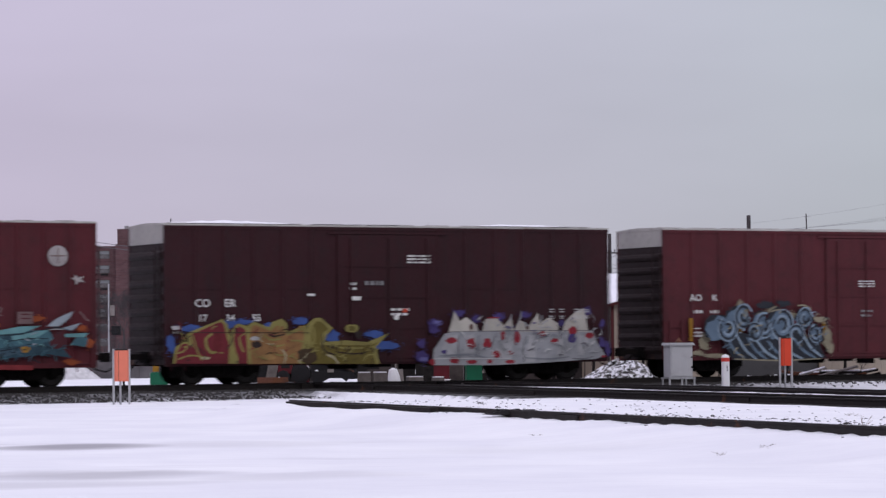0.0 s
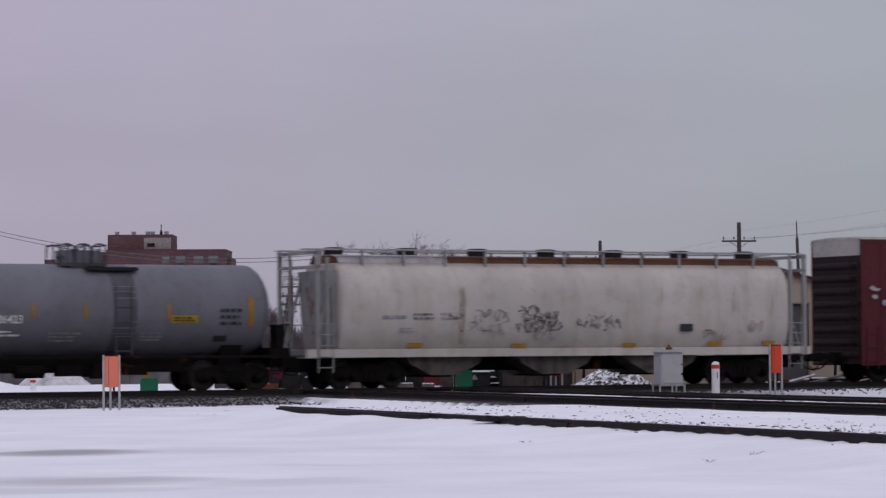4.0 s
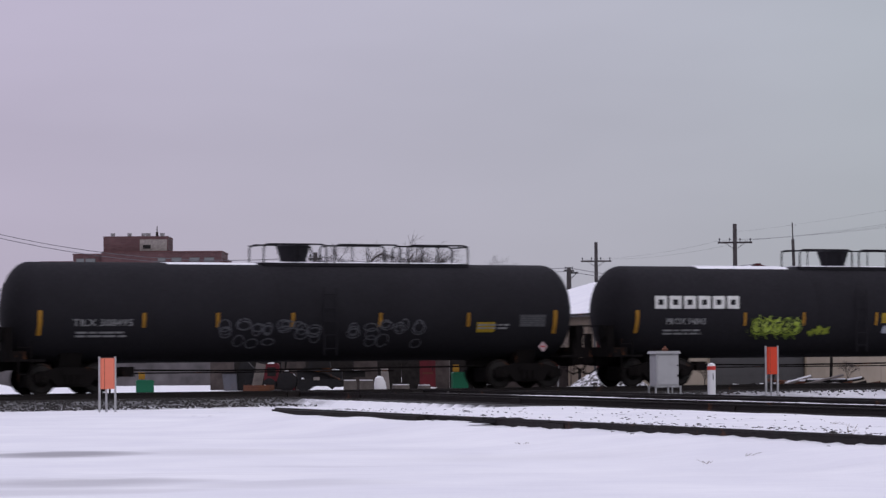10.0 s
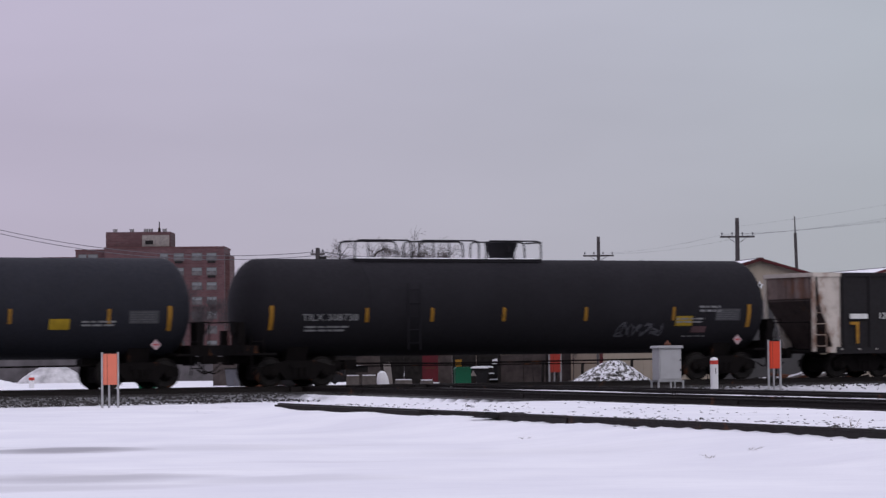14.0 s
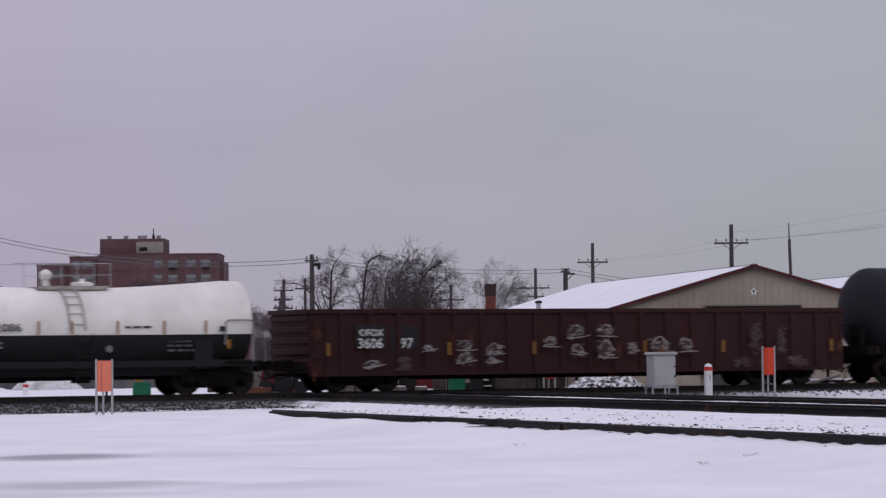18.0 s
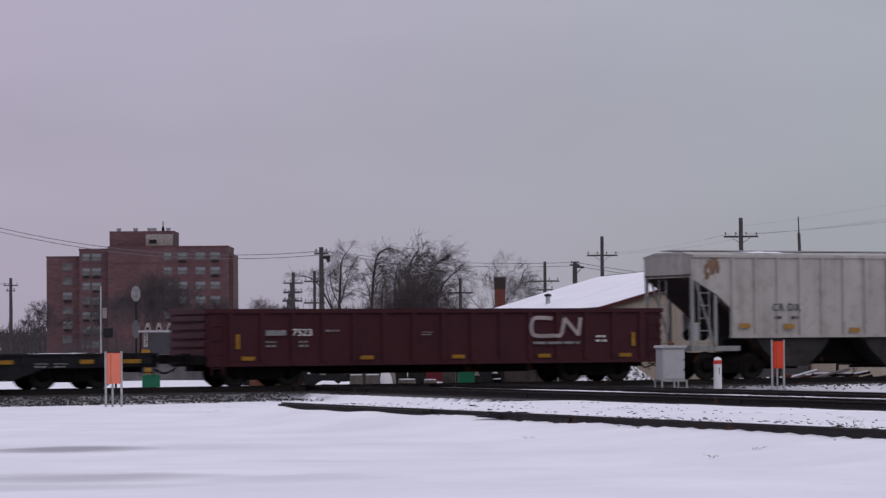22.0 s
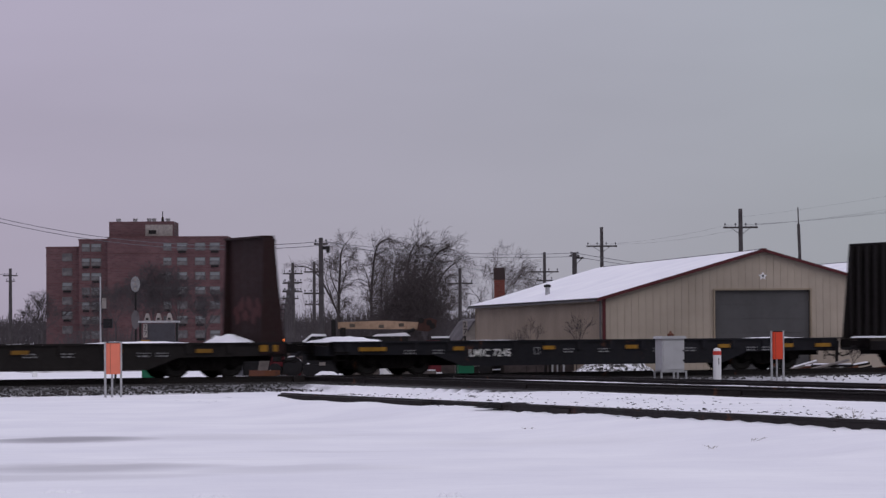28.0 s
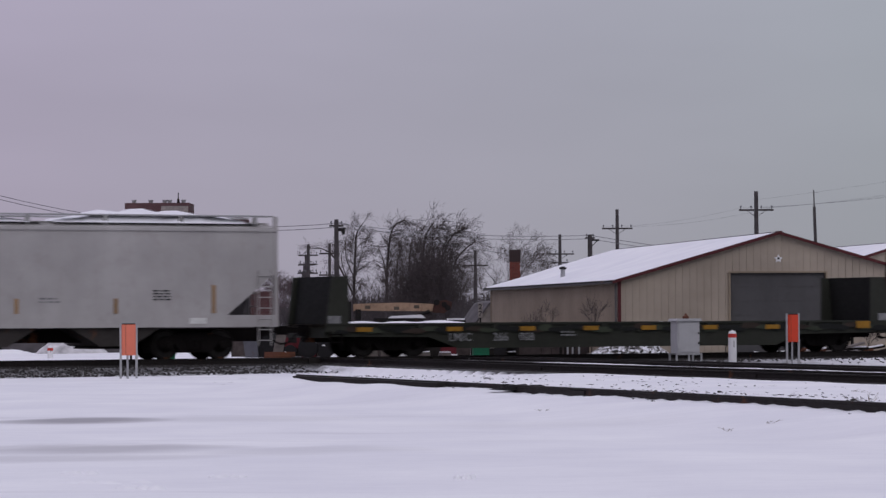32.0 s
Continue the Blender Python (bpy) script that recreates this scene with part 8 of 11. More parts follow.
for x0, x1, z0, z1, dim in ((-8.19, -7.52, 0.73, 0.98, 0), (-7.04, -6.43, 0.6, 1.11, 1), (-6.12, -5.69, 1.22, 1.44, 0), (-4.95, -4.29, 1.21, 1.59, 0), (-4.95, -4.3, 0.84, 1.18, 0), (-3.9, -3.26, 1.09, 1.49, 0), (-3.9, -3.42, 0.81, 1.02, 0),
                            (-1.83, -1.28, 1.3, 1.69, 0), (-0.96, -0.21, 1.59, 2.07, 0), (-0.83, -0.31, 1.03, 1.44, 0), (0.16, 0.82, 1.62, 2.06, 0), (0.15, 0.81, 0.93, 1.55, 0), (1.27, 1.64, 1.1, 1.49, 0), (2.06, 2.9, 1.03, 1.66, 0),
                            (3.17, 3.81, 1.11, 1.59, 0), (5.96, 6.39, 1.12, 2.04, 1), (7.0, 7.36, 1.05, 1.94, 1), (5.27, 5.96, 0.7, 0.93, 1), (6.3, 6.79, 0.62, 0.83, 1), (7.28, 8.34, 0.67, 0.97, 1)):
    w, hz, rr = x1 - x0, z1 - z0, ofx.rnd
    ofx.haze("smear", (x0 + x1) / 2, (z0 + z1) / 2, w * 0.5, hz * 0.5)
    for k in range(int(5 + 9 * w * hz / 0.3)):
        x, z, a = rr.uniform(x0, x0 + 0.75 * w), rr.uniform(z0, z1), rr.gauss(0.3, 0.9)
        l = rr.uniform(0.12, 0.3)
        ofx.line("faint" if dim or k % 3 == 2 else "chalk", rr.uniform(0.016, 0.042), (x, z), (x + l * 0.5 * math.cos(a), min(z1, z + l * 0.5 * math.sin(a))), (x + l * 0.8, z + rr.uniform(-0.08, 0.08)))
    if not dim:
        ofx.line("chalk", 0.035, (x0, z0 + rr.uniform(0.0, 0.1)), (x0 + 0.6 * w, z0 + 0.06), (x1 + 0.12, z0 + 0.1 + rr.uniform(-0.06, 0.06)))
        ofx.line("chalk", 0.03, (x0 + 0.1 * w, z0 + 0.55 * hz), (x0 + 0.5 * w, z1), (x0 + 0.85 * w, z0 + 0.5 * hz), (x0 + 0.5 * w, z0 + 0.3 * hz))
ofx.done("rows of faded chalk-white scrawled letters")
for x in (-9.35, -5.13, -2.07, 2.07, 5.09, 9.4):
    plate("reflector", g12, pigment((0.16, 0.075, 0.02)), x - 0.07, x + 0.07, 1.13, 1.54, -1.6)

# 13: white and black tank car with a sagging belly
def white_tank():
    left, right = -214.9, -203.35
    car = begin_car("tank_car", "white tank car with black lower half and sagging shell", "tank car", left, right, (-4.45, 4.45), (-6.15, 6.15))
    h, r = (right - left) / 2, 1.38
    prof, zs = [], []
    for i in range(25):
        x = -h + i * h / 12
        e = max(0.0, (abs(x) - (h - 0.65)) / 0.65)
        prof.append((x, r * math.sqrt(max(0.0001, 1 - e * e))))
        zs.append(2.18 - 0.3 * (1 - (x / h) ** 2) ** 1.4)
    s, n = Shape(), 48
    pts = []
    for (x, rr), z in zip(prof, zs):
        # the paint line at one height, so that black meets white along a level edge
        ac = math.asin(max(-0.97, min(0.97, (1.84 - z) / rr)))
        for k in range(n):
            g = ac + (math.pi - 2 * ac) * k / 24 if k < 24 else math.pi - ac + (math.pi + 2 * ac) * (k - 24) / 24
            pts.append((x * (1.04 if x > 0 else 1.0), rr * math.cos(g), z + rr * math.sin(g)))
    for j in range(24):
        for k in range(n):
            s.f.append((j * n + k, j * n + (k + 1) % n, (j + 1) * n + (k + 1) % n, (j + 1) * n + k))
            s.m.append(1 if k >= 24 else 0)
    s.v = pts
    part("tank_shell", s, [TANKWHITE, BLACKPAINT], car, "white shell with black lower half", 50)
    part("frame", Shape().box(-5.6, 5.6, -1.4, -1.25, 0.86, 1.06).box(-5.6, 5.6, 1.25, 1.4, 0.86, 1.06).box(-6.0, 6.0, -0.25, 0.25, 0.65, 0.95), BLACKPAINT, car)
    face = lambda x, z: -math.sqrt(max(0.01, r * r - (z - 2.0) ** 2)) - 0.05
    lettering("SHPX", 0.25, STENCIL, car, -3.2, 2.06, -1.42, 0, 1.12)
    lettering("202086", 0.25, STENCIL, car, -1.95, 2.06, -1.45, 0, 1.25)
    bars(car, DIMWHITE, -2.6, 1.55, 1.9, 0.25, 2, -1.35, seed=131)
    bars(car, STENCIL, 2.45, 2.07, 1.0, 0.12, 1, -1.42, seed=132)
    bars(car, pigment((0.08, 0.08, 0.08)), 3.8, 1.5, 0.9, 0.42, 3, -1.33, seed=133)
    for x in (-4.55, -2.72, -0.8, 0.25, 1.7, 3.2, 4.55):
        plate("reflector", car, pigment((0.33, 0.22, 0.14)), x - 0.04, x + 0.04, 1.86, 2.26, -1.44)
    plate("reflector", car, YELLOW, -5.1, -4.98, 1.4, 1.85, -1.42)
    plate("reflector", car, YELLOW, 5.3, 5.42, 1.4, 1.85, -1.3)
    for x in (-4.1, 5.1):
        plate("stencil_panel", car, STENCIL, x - 0.1, x + 0.1, 1.92, 2.08, -1.42)
    part("roundel", Shape().lathe([(-1.36, 0.11), (-1.37, 0.11)], 18, "y", (1.45, 0, 1.42)), pigment((0.18, 0.18, 0.18)), car)
    part("walkway", Shape().box(-0.5, 1.75, -0.5, 0.5, 3.26, 3.31).box(-0.5, 1.75, -0.52, -0.48, 3.22, 3.33), coat("walkway_grating", (0.4, 0.37, 0.33), 0.7, 0.4), car)
    for sy in (-1, 1):
        part("railing", Shape().pipe([(-1.3, sy * 0.7, 4.0), (1.75, sy * 0.7, 4.0)], 0.012).pipe([(-0.5, sy * 0.7, 3.65), (1.75, sy * 0.7, 3.66)], 0.008), GALVPOST, car)
        for x in (-0.5, 0.7, 1.75):
            part("railing_post", Shape().tube((x, sy * 0.7, 3.2), (x, sy * 0.7, 4.0), 0.011, 0.011, 6), GALVPOST, car)
    part("round_manway", Shape().lathe([(-0.2, 0.001), (-0.18, 0.1), (-0.1, 0.16), (0.0, 0.18), (0.1, 0.16), (0.18, 0.1), (0.2, 0.001)], 20, "y", (-0.1, -0.1, 3.66)), TANKWHITE, car, smooth=60)
    part("manway_neck", Shape().tube((-0.1, -0.1, 3.25), (-0.1, -0.1, 3.55), 0.12, 0.1, 12), TANKWHITE, car)
    part("valve_stack", Shape().lathe([(3.28, 0.34), (3.42, 0.34), (3.46, 0.24)], 20, "z", (1.1, 0, 0)).tube((1.1, 0, 3.42), (1.1, 0, 3.56), 0.1, 0.08, 10), TANKWHITE, car, smooth=40)
    rung = coat("ladder_on_shell", (0.43, 0.4, 0.37), 0.6, 0.4)
    arc = lambda q, k: (q, -(1.405 + k) * math.sin(0.35 + 1.15 * q2), 1.9 + (1.405 + k) * math.cos(0.35 + 1.15 * q2))
    lad = Shape()
    for x in (0.2, 0.68):
        line_ = []
        for q2 in (0.0, 0.2, 0.4, 0.6, 0.8, 1.0):
            line_.append(arc(x, 0.02))
        lad.pipe(line_, 0.035)
    for q2 in (0.1, 0.3, 0.5, 0.7, 0.9):
        lad.tube(arc(0.2, 0.02), arc(0.68, 0.02), 0.018, 0.018, 5)
    part("shell_ladder", lad, rung, car, "pale ladder bent over the shell")
    for ch in car.children:
        if ch.name.split(".")[0] in ("bogie", "coupler", "tank_shell", "frame"):
            ch.location.x += 0.62
    for sg in (-1, 1):
        part("end_platform", Shape().box(sg * (6.1 if sg > 0 else 6.65), sg * 5.2, -1.45, 1.45, 0.95, 1.02), UNDER, car)
        e = 6.1 if sg > 0 else 6.6
        part("hand_rail", Shape().pipe([(sg * e, -1.45, 1.0), (sg * e, -1.45, 2.2), (sg * (e - 0.1), -1.45, 2.27), (sg * 5.3, -1.45, 2.27), (sg * 5.2, -1.45, 2.2), (sg * 5.2, -1.45, 1.5)], 0.025), HOPTRIM, car)
        part("cradle", Shape().prism([(-1.2, 1.7), (-0.9, 0.95), (0.9, 0.95), (1.2, 1.7), (1.4, 1.7), (1.35, 0.8), (-1.35, 0.8), (-1.4, 1.7)], sg * 4.2, sg * 4.8, "x"), BLACKPAINT, car)
    ladder(car, 0.65, 0.5, 1.88, -1.45, 0.5, BLACKPAINT)
    part("dark_fill", Shape().box(-5.2, 5.2, -1.0, 1.0, 0.6, 1.1), BLACKPAINT, car)
    sill_and_gear(car, -5.5, 5.5, 0.9)


white_tank()


# 14: ribbed grey hopper
def ribbed_hopper():
    left, right = -232.0, -215.8
    car = begin_car("covered_hopper", "pale grey ribbed covered hopper with rust stains and black stencils", "hopper car", left, right, (-6.2, 6.2))
    h, y, top, low = 8.1, 1.52, 4.15, 1.46
    prof = [(-h, top), (h, top), (h, 3.55), (6.95, 2.35), (6.85, low), (-6.6, low), (-6.6, 2.35), (-7.1, 2.8), (-h, 3.35)]
    for sy in (-1, 1):
        part("side_sheet", Shape().prism(prof, sy * y, sy * (y - 0.04), "y"), HOPRIB, car)
        for x in even(-6.53, 6.78, 16):
            zb = low
            part("rib", Shape().prism([(x - 0.06, sy * y), (x - 0.04, sy * (y + 0.09)), (x + 0.04, sy * (y + 0.09)), (x + 0.06, sy * y)], zb, top - 0.06, "z"), HOPRIB, car)
        part("top_rail", Shape().box(-h, h, sy * (y + 0.06), sy * (y - 0.08), top - 0.1, top), HOPRIB, car)
        part("bottom_rail", Shape().box(-6.6, 6.85, sy * (y + 0.06), sy * (y - 0.08), low - 0.08, low + 0.02), HOPRIB, car)
    part("roof", Shape().prism([(-1.5, top - 0.02), (-0.9, top + 0.1), (0.9, top + 0.1), (1.5, top - 0.02)], -h, h, "x"), HOPRIB, car)
    part("roof_walk", Shape().box(-h, h, -0.45, 0.45, top + 0.14, top + 0.18), GALVPOST, car)
    for k in range(5):
        part("roof_hatch", Shape().box(-6.3 + k * 2.9, -4.9 + k * 2.9, 0.5, 0.95, top + 0.08, top + 0.2), HOPRIB, car)
    for sg in (-1, 1):
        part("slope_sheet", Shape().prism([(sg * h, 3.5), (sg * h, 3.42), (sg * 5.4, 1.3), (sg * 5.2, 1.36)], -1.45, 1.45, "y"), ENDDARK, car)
        part("end_wall", Shape().box(sg * h, sg * (h - 0.04), -1.48, 1.48, 3.4, top), HOPRIB, car)
        for yy in (-1.45, 1.45):
            part("corner_post", Shape().box(sg * (h - 0.1), sg * h, yy - 0.05, yy + 0.05, 0.95, 3.6), HOPTRIM, car)
            part("inner_post", Shape().box(sg * 7.2, sg * 7.1, yy - 0.04, yy + 0.04, 0.95, 3.1), HOPTRIM, car)
        part("end_sill", Shape().box(sg * 6.2, sg * 8.0, -1.45, -1.3, 0.95, 1.12).box(sg * 6.2, sg * 8.0, 1.3, 1.45, 0.95, 1.12).box(sg * 7.9, sg * 8.05, -1.45, 1.45, 0.95, 1.12), HOPTRIM, car)
        ladder(car, sg * 7.62, 1.0, 3.5, -1.5, 0.4, HOPTRIM, 6)
        ladder(car, sg * 8.0, 1.0, 4.0, 0.5, 0.45, HOPTRIM, axis="y")
        part("cross_brace", Shape().tube((sg * 7.15, -1.4, 1.1), (sg * 7.9, -1.4, 3.3), 0.04, 0.04, 6).tube((sg * 7.15, 1.4, 1.1), (sg * 7.9, 1.4, 3.3), 0.04, 0.04, 6), HOPTRIM, car)
    part("air_reservoir", Shape().tube((-7.1, -0.6, 1.5), (-7.1, 0.4, 1.5), 0.2, 0.2, 12), UNDER, car)
    part("brake_pipe", Shape().pipe([(7.15, -1.46, 1.15), (7.15, -1.46, 2.55), (7.5, -1.46, 2.75)], 0.06), UNDER, car)
    part("brake_valve", Shape().box(7.55, 7.95, -1.3, -0.9, 2.1, 2.45).box(7.7, 7.8, -1.25, -1.05, 1.1, 2.1).tube((7.75, -1.1, 2.45), (7.75, -1.1, 3.1), 0.06, 0.06, 8), UNDER, car)
    part("brake_panel", Shape().box(-7.9, -7.7, -1.3, -1.0, 1.3, 1.9), SILVER, car)
    for x in (-4.05, 0.25, 4.54):
        part("discharge_hopper", Shape().prism([(x - 1.5, low - 0.04), (x + 1.5, low - 0.04), (x + 1.2, 1.0), (x + 0.55, 0.42), (x - 0.55, 0.42), (x - 1.2, 1.0)], -1.42, 1.42, "y"), DARKBAY, car)
        part("outlet_gate", Shape().box(x - 0.55, x + 0.55, -0.8, 0.8, 0.34, 0.44), UNDER, car)
    # dark filler added to blacken the gaps between the bays
    part("bay_filler", Shape().box(-5.6, 5.6, -0.55, 0.55, 0.55, 1.34), UNDER, car)
    lettering("CR", 0.27, STENCIL, car, -4.78, 2.38, -1.62)
    lettering("DX", 0.27, STENCIL, car, -4.15, 2.38, -1.62)
    bars(car, STENCIL, -4.75, 2.05, 0.35, 0.2, 1, -1.62, seed=141)
    bars(car, STENCIL, -4.1, 2.05, 0.3, 0.2, 1, -1.62, seed=142)
    for x, z in ((-6.1, 1.78), (-4.35, 1.75), (-1.7, 1.62), (1.0, 1.62), (3.72, 1.6), (6.32, 1.66)):
        plate("reflector", car, pigment((0.3, 0.16, 0.04)), x - 0.21, x + 0.21, z - 0.08, z + 0.08, -1.62)
    s = Shape()
    rr = random.Random(14)
    for q in range(60):
        blob(s, -7.3 + rr.gauss(0, 0.12), 3.74 + rr.gauss(0, 0.14), rr.uniform(0.02, 0.1), rr.uniform(0.03, 0.15), 0.003 + 0.0004 * q, lambda a, b: -1.52, rr, 10, 0.4)
    tagged(part("rust_blotch", s, pigment((0.17, 0.1, 0.068)), car, "rust-brown stain"), kind="stuff")
    s = Shape()
    for q in range(60):
        blob(s, 7.25 + rr.uniform(-0.4, 0.6), 3.95 - abs(rr.gauss(0, 0.16)), rr.uniform(0.01, 0.035), rr.uniform(0.03, 0.13), 0.003 + 0.0004 * q, lambda a, b: -1.52, rr, 9, 0.4)
    tagged(part("rust_blotch", s, pigment((0.2, 0.105, 0.065)), car, "rust-brown stain"), kind="stuff")
    s = Shape()
    for q in range(40):
        blob(s, 1.95 + rr.choice((rr.gauss(0.12, 0.05), rr.gauss(-0.4, 0.03))), 3.55 + rr.gauss(0.0, 0.14), rr.uniform(0.01, 0.04), rr.uniform(0.03, 0.1), 0.003 + 0.0004 * q, lambda a, b: -1.53, rr, 9, 0.4)
    tagged(part("rust_blotch", s, pigment((0.2, 0.12, 0.075)), car, "rust-brown stain"), kind="stuff")
    for z in (1.95, 2.3):
        part("data_panel", Shape().box(6.14, 6.5, -1.63, -1.62, z, z + 0.3), STENCIL, car)
    plate("data_panel", car, STENCIL, 5.2, 5.75, 1.62, 1.82, -1.62)
    bars(car, DIMWHITE, 3.3, 1.7, 0.6, 0.4, 3, -1.62, seed=143)
    bars(car, pigment((0.22, 0.17, 0.17)), 1.2, 1.85, 0.5, 0.4, 4, -1.62, seed=144)
    snow_drift(car, [(-6.0, -3.5, 0.1), (3.0, 7.0, 0.1)], top + 0.08, halfwidth=1.2)
    sill_and_gear(car, -8.0, 8.0, 0.9, False)


ribbed_hopper()

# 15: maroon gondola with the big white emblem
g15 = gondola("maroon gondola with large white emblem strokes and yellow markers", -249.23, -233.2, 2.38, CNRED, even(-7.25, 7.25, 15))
s = Shape()
yy = -1.61
stroke(s, [(3.9, 2.05), (3.3, 2.07), (3.15, 1.9), (3.15, 1.65), (3.3, 1.5), (3.95, 1.5)], 0.12, 0, lambda x, z: yy)
stroke(s, [(3.95, 1.5), (4.2, 1.52), (4.3, 1.8), (4.35, 2.06)], 0.12, 0.001, lambda x, z: yy)
stroke(s, [(4.35, 2.06), (4.6, 1.8), (4.85, 1.52)], 0.12, 0.002, lambda x, z: yy)
stroke(s, [(4.85, 1.5), (4.9, 1.8), (4.95, 2.08)], 0.12, 0.003, lambda x, z: yy)
part("emblem", s, pigment((0.34, 0.29, 0.29)), g15, "white looping line emblem")
bars(g15, DIMWHITE, 4.1, 1.27, 1.8, 0.16, 1, -1.61, seed=151)
plate("mark_block", g15, DIMWHITE, -6.12, -5.45, 1.56, 1.72, -1.6)
lettering("7523", 0.22, WHITE, g15, -4.9, 1.64, -1.61, 0, 1.15)
bars(g15, DIMWHITE, -5.95, 1.3, 0.32, 0.25, 2, -1.6, seed=152)
bars(g15, DIMWHITE, -4.85, 1.3, 0.32, 0.25, 2, -1.6, seed=155)
bars(g15, DIMWHITE, -3.85, 1.7, 0.5, 0.12, 1, -1.6, seed=156)
bars(g15, DIMWHITE, -0.6, 1.6, 0.36, 0.14, 2, -1.6, seed=153)
bars(g15, WHITE, 5.75, 1.4, 0.45, 0.28, 2, -1.6, seed=154)
for x in (-6.72, -2.7, 0.5, 3.6, 6.6):
    plate("reflector", g15, YELLOW, x - 0.22, x + 0.22, 0.8, 0.92, -1.6)
plate("reflector", g15, YELLOW, -7.12, -7.0, 1.15, 1.6, -1.6)
plate("reflector", g15, YELLOW, 6.85, 6.97, 1.15, 1.6, -1.6)


# flat cars
def flat_car(label, left, right, paint, bogie_in=2.5, deck=1.04, category="flat car", name="flat_car", deep=0.36):
    h, y = (right - left) / 2, 1.48
    car = begin_car(name, label, category, left, right, (-h + bogie_in, h - bogie_in))
    part("deck", Shape().box(-h, h, -y + 0.02, y - 0.02, deck - 0.12, deck), PLANK, car)
    for sy in (-1, 1):
        # fish-bellied side sill
        prof = [(-h, deck + 0.02), (h, deck + 0.02), (h, deck - 0.38), (h - 3.6, deck - 0.42), (h - 4.6, deck - 0.42 - deep), (-h + 4.6, deck - 0.42 - deep), (-h + 3.6, deck - 0.42), (-h, deck - 0.38)]
        part("side_sill", Shape().prism(prof, sy * y, sy * (y - 0.05), "y"), paint, car)
        part("top_flange", Shape().box(-h, h, sy * (y + 0.07), sy * (y - 0.05), deck - 0.03, deck + 0.025), paint, car)
        for k in range(16):
            x = -h + 0.6 + k * (2 * h - 1.2) / 15
            part("stake_pocket", Shape().box(x - 0.09, x + 0.09, sy * (y + 0.07), sy * y, deck - 0.3, deck - 0.04), paint, car)
    for sg in (-1, 1):
        part("end_sill", Shape().box(sg * h, sg * (h - 0.15), -y, y, deck - 0.42, deck), paint, car)
        ladder(car, sg * (h - 0.35), 0.35, 0.85, -y - 0.03, 0.4, UNDER, 2)
    sill_and_gear(car, -h, h, 0.9, False)
    return car, h


def flat_marks(car, h, txt, x, seed, mat=None, yell=True):
    lettering(txt, 0.25, mat or WHITE, car, x, 0.66, -1.57, 0, 1.0)
    if yell:
        for a, b in ((-8.5, -7.57), (-5.2, -4.82), (-1.96, -1.54), (1.1, 1.55), (4.66, 5.1), (7.18, 7.6), (8.5, 9.1)):
            plate("reflector", car, YELLOW, a, b, 0.76, 0.88, -1.56)
        z = 0.73
        part("inspection_box", Shape().box(-2.3, -2.1, -1.572, -1.56, z + 0.08, z + 0.1).box(-2.3, -2.1, -1.572, -1.56, z - 0.12, z - 0.1).box(-2.3, -2.28, -1.572, -1.56, z - 0.12, z + 0.1).box(-2.12, -2.1, -1.572, -1.56, z - 0.12, z + 0.1), DIMWHITE, car)
    for k, xx in enumerate((-6.7, -5.7, x + 2.9, x + 4.2, 2.4, 3.6, 6.0, 6.6)):
        bars(car, DIMWHITE, xx, 0.72, 0.45, 0.17, 2, -1.56, seed=seed + k)


c16, h16 = flat_car("black flat car with white stencils and yellow markers", -270.2, -250.85, FLATBLACK)
flat_marks(c16, h16, "LMIC 7256", -3.98, 161)
snow_drift(c16, [(-9.4, -7.4, 0.07), (-7.6, -6.6, 0.2), (5.5, 9.0, 0.05)], 1.05)
c18, h18 = flat_car("black flat car with patches of snow on its deck", -312.1, -293.2, FLATBLACK)
flat_marks(c18, h18, "LMIC 7245", -3.89, 181)
snow_drift(c18, [(-9.3, -7.2, 0.2), (-4.2, -1.5, 0.05), (6.5, 9.0, 0.07)], 1.05)


def bulkhead(car, sg, h, top, paint, wing=None):
    """A tall end wall of a bulkhead flat car: ribbed outer face, planked inner face, tapered side wings."""
    x0 = sg * h
    xt = sg * (h - 0.44)
    w = part("bulkhead_wall", Shape().prism([(x0 - sg * 0.45, 1.0), (x0 - sg * 0.55, top), (x0 - sg * 0.63, top), (x0 - sg * 0.53, 1.0)], -1.46, 1.46, "y"), paint, car)
    for k in range(6):
        y = -1.25 + k * 0.5
        part("wall_rib", Shape().box(x0 - sg * 0.46, x0 - sg * 0.3, y - 0.06, y + 0.06, 1.05, top - 0.05), paint, w)
    for sy in (-1, 1):
        part("side_wing", Shape().prism([(x0 - sg * 0.07, 0.7), (xt, top), (x0 - sg * 0.79, top), (x0 - sg * 0.91, 1.0), (x0 - sg * 0.91, 0.7)], sy * 1.52, sy * 1.46, "y"), wing or paint, w)
    part("ledge_snow", Shape().prism([(x0 - sg * 0.02, 1.045), (x0 - sg * 0.28, 1.045), (x0 - sg * 0.27, 1.1), (x0 - sg * 0.08, 1.08)], -1.3, 0.9, "y"), SNOW, w, "thin line of snow on the end ledge")
    for k in range(4):
        part("inner_panel", Shape().box(x0 - sg * 0.5, x0 - sg * 0.66, -1.42 + k * 0.71, -0.73 + k * 0.71, 1.0, top - 0.04), paint, w)
    part("top_cap", Shape().box(xt, x0 - sg * 0.84, -1.52, 1.52, top - 0.02, top + 0.04), paint, w)
    plate("reflector", w, YELLOW, x0 - sg * 0.95, x0 - sg * 0.35, 0.78, 0.98, -1.535)


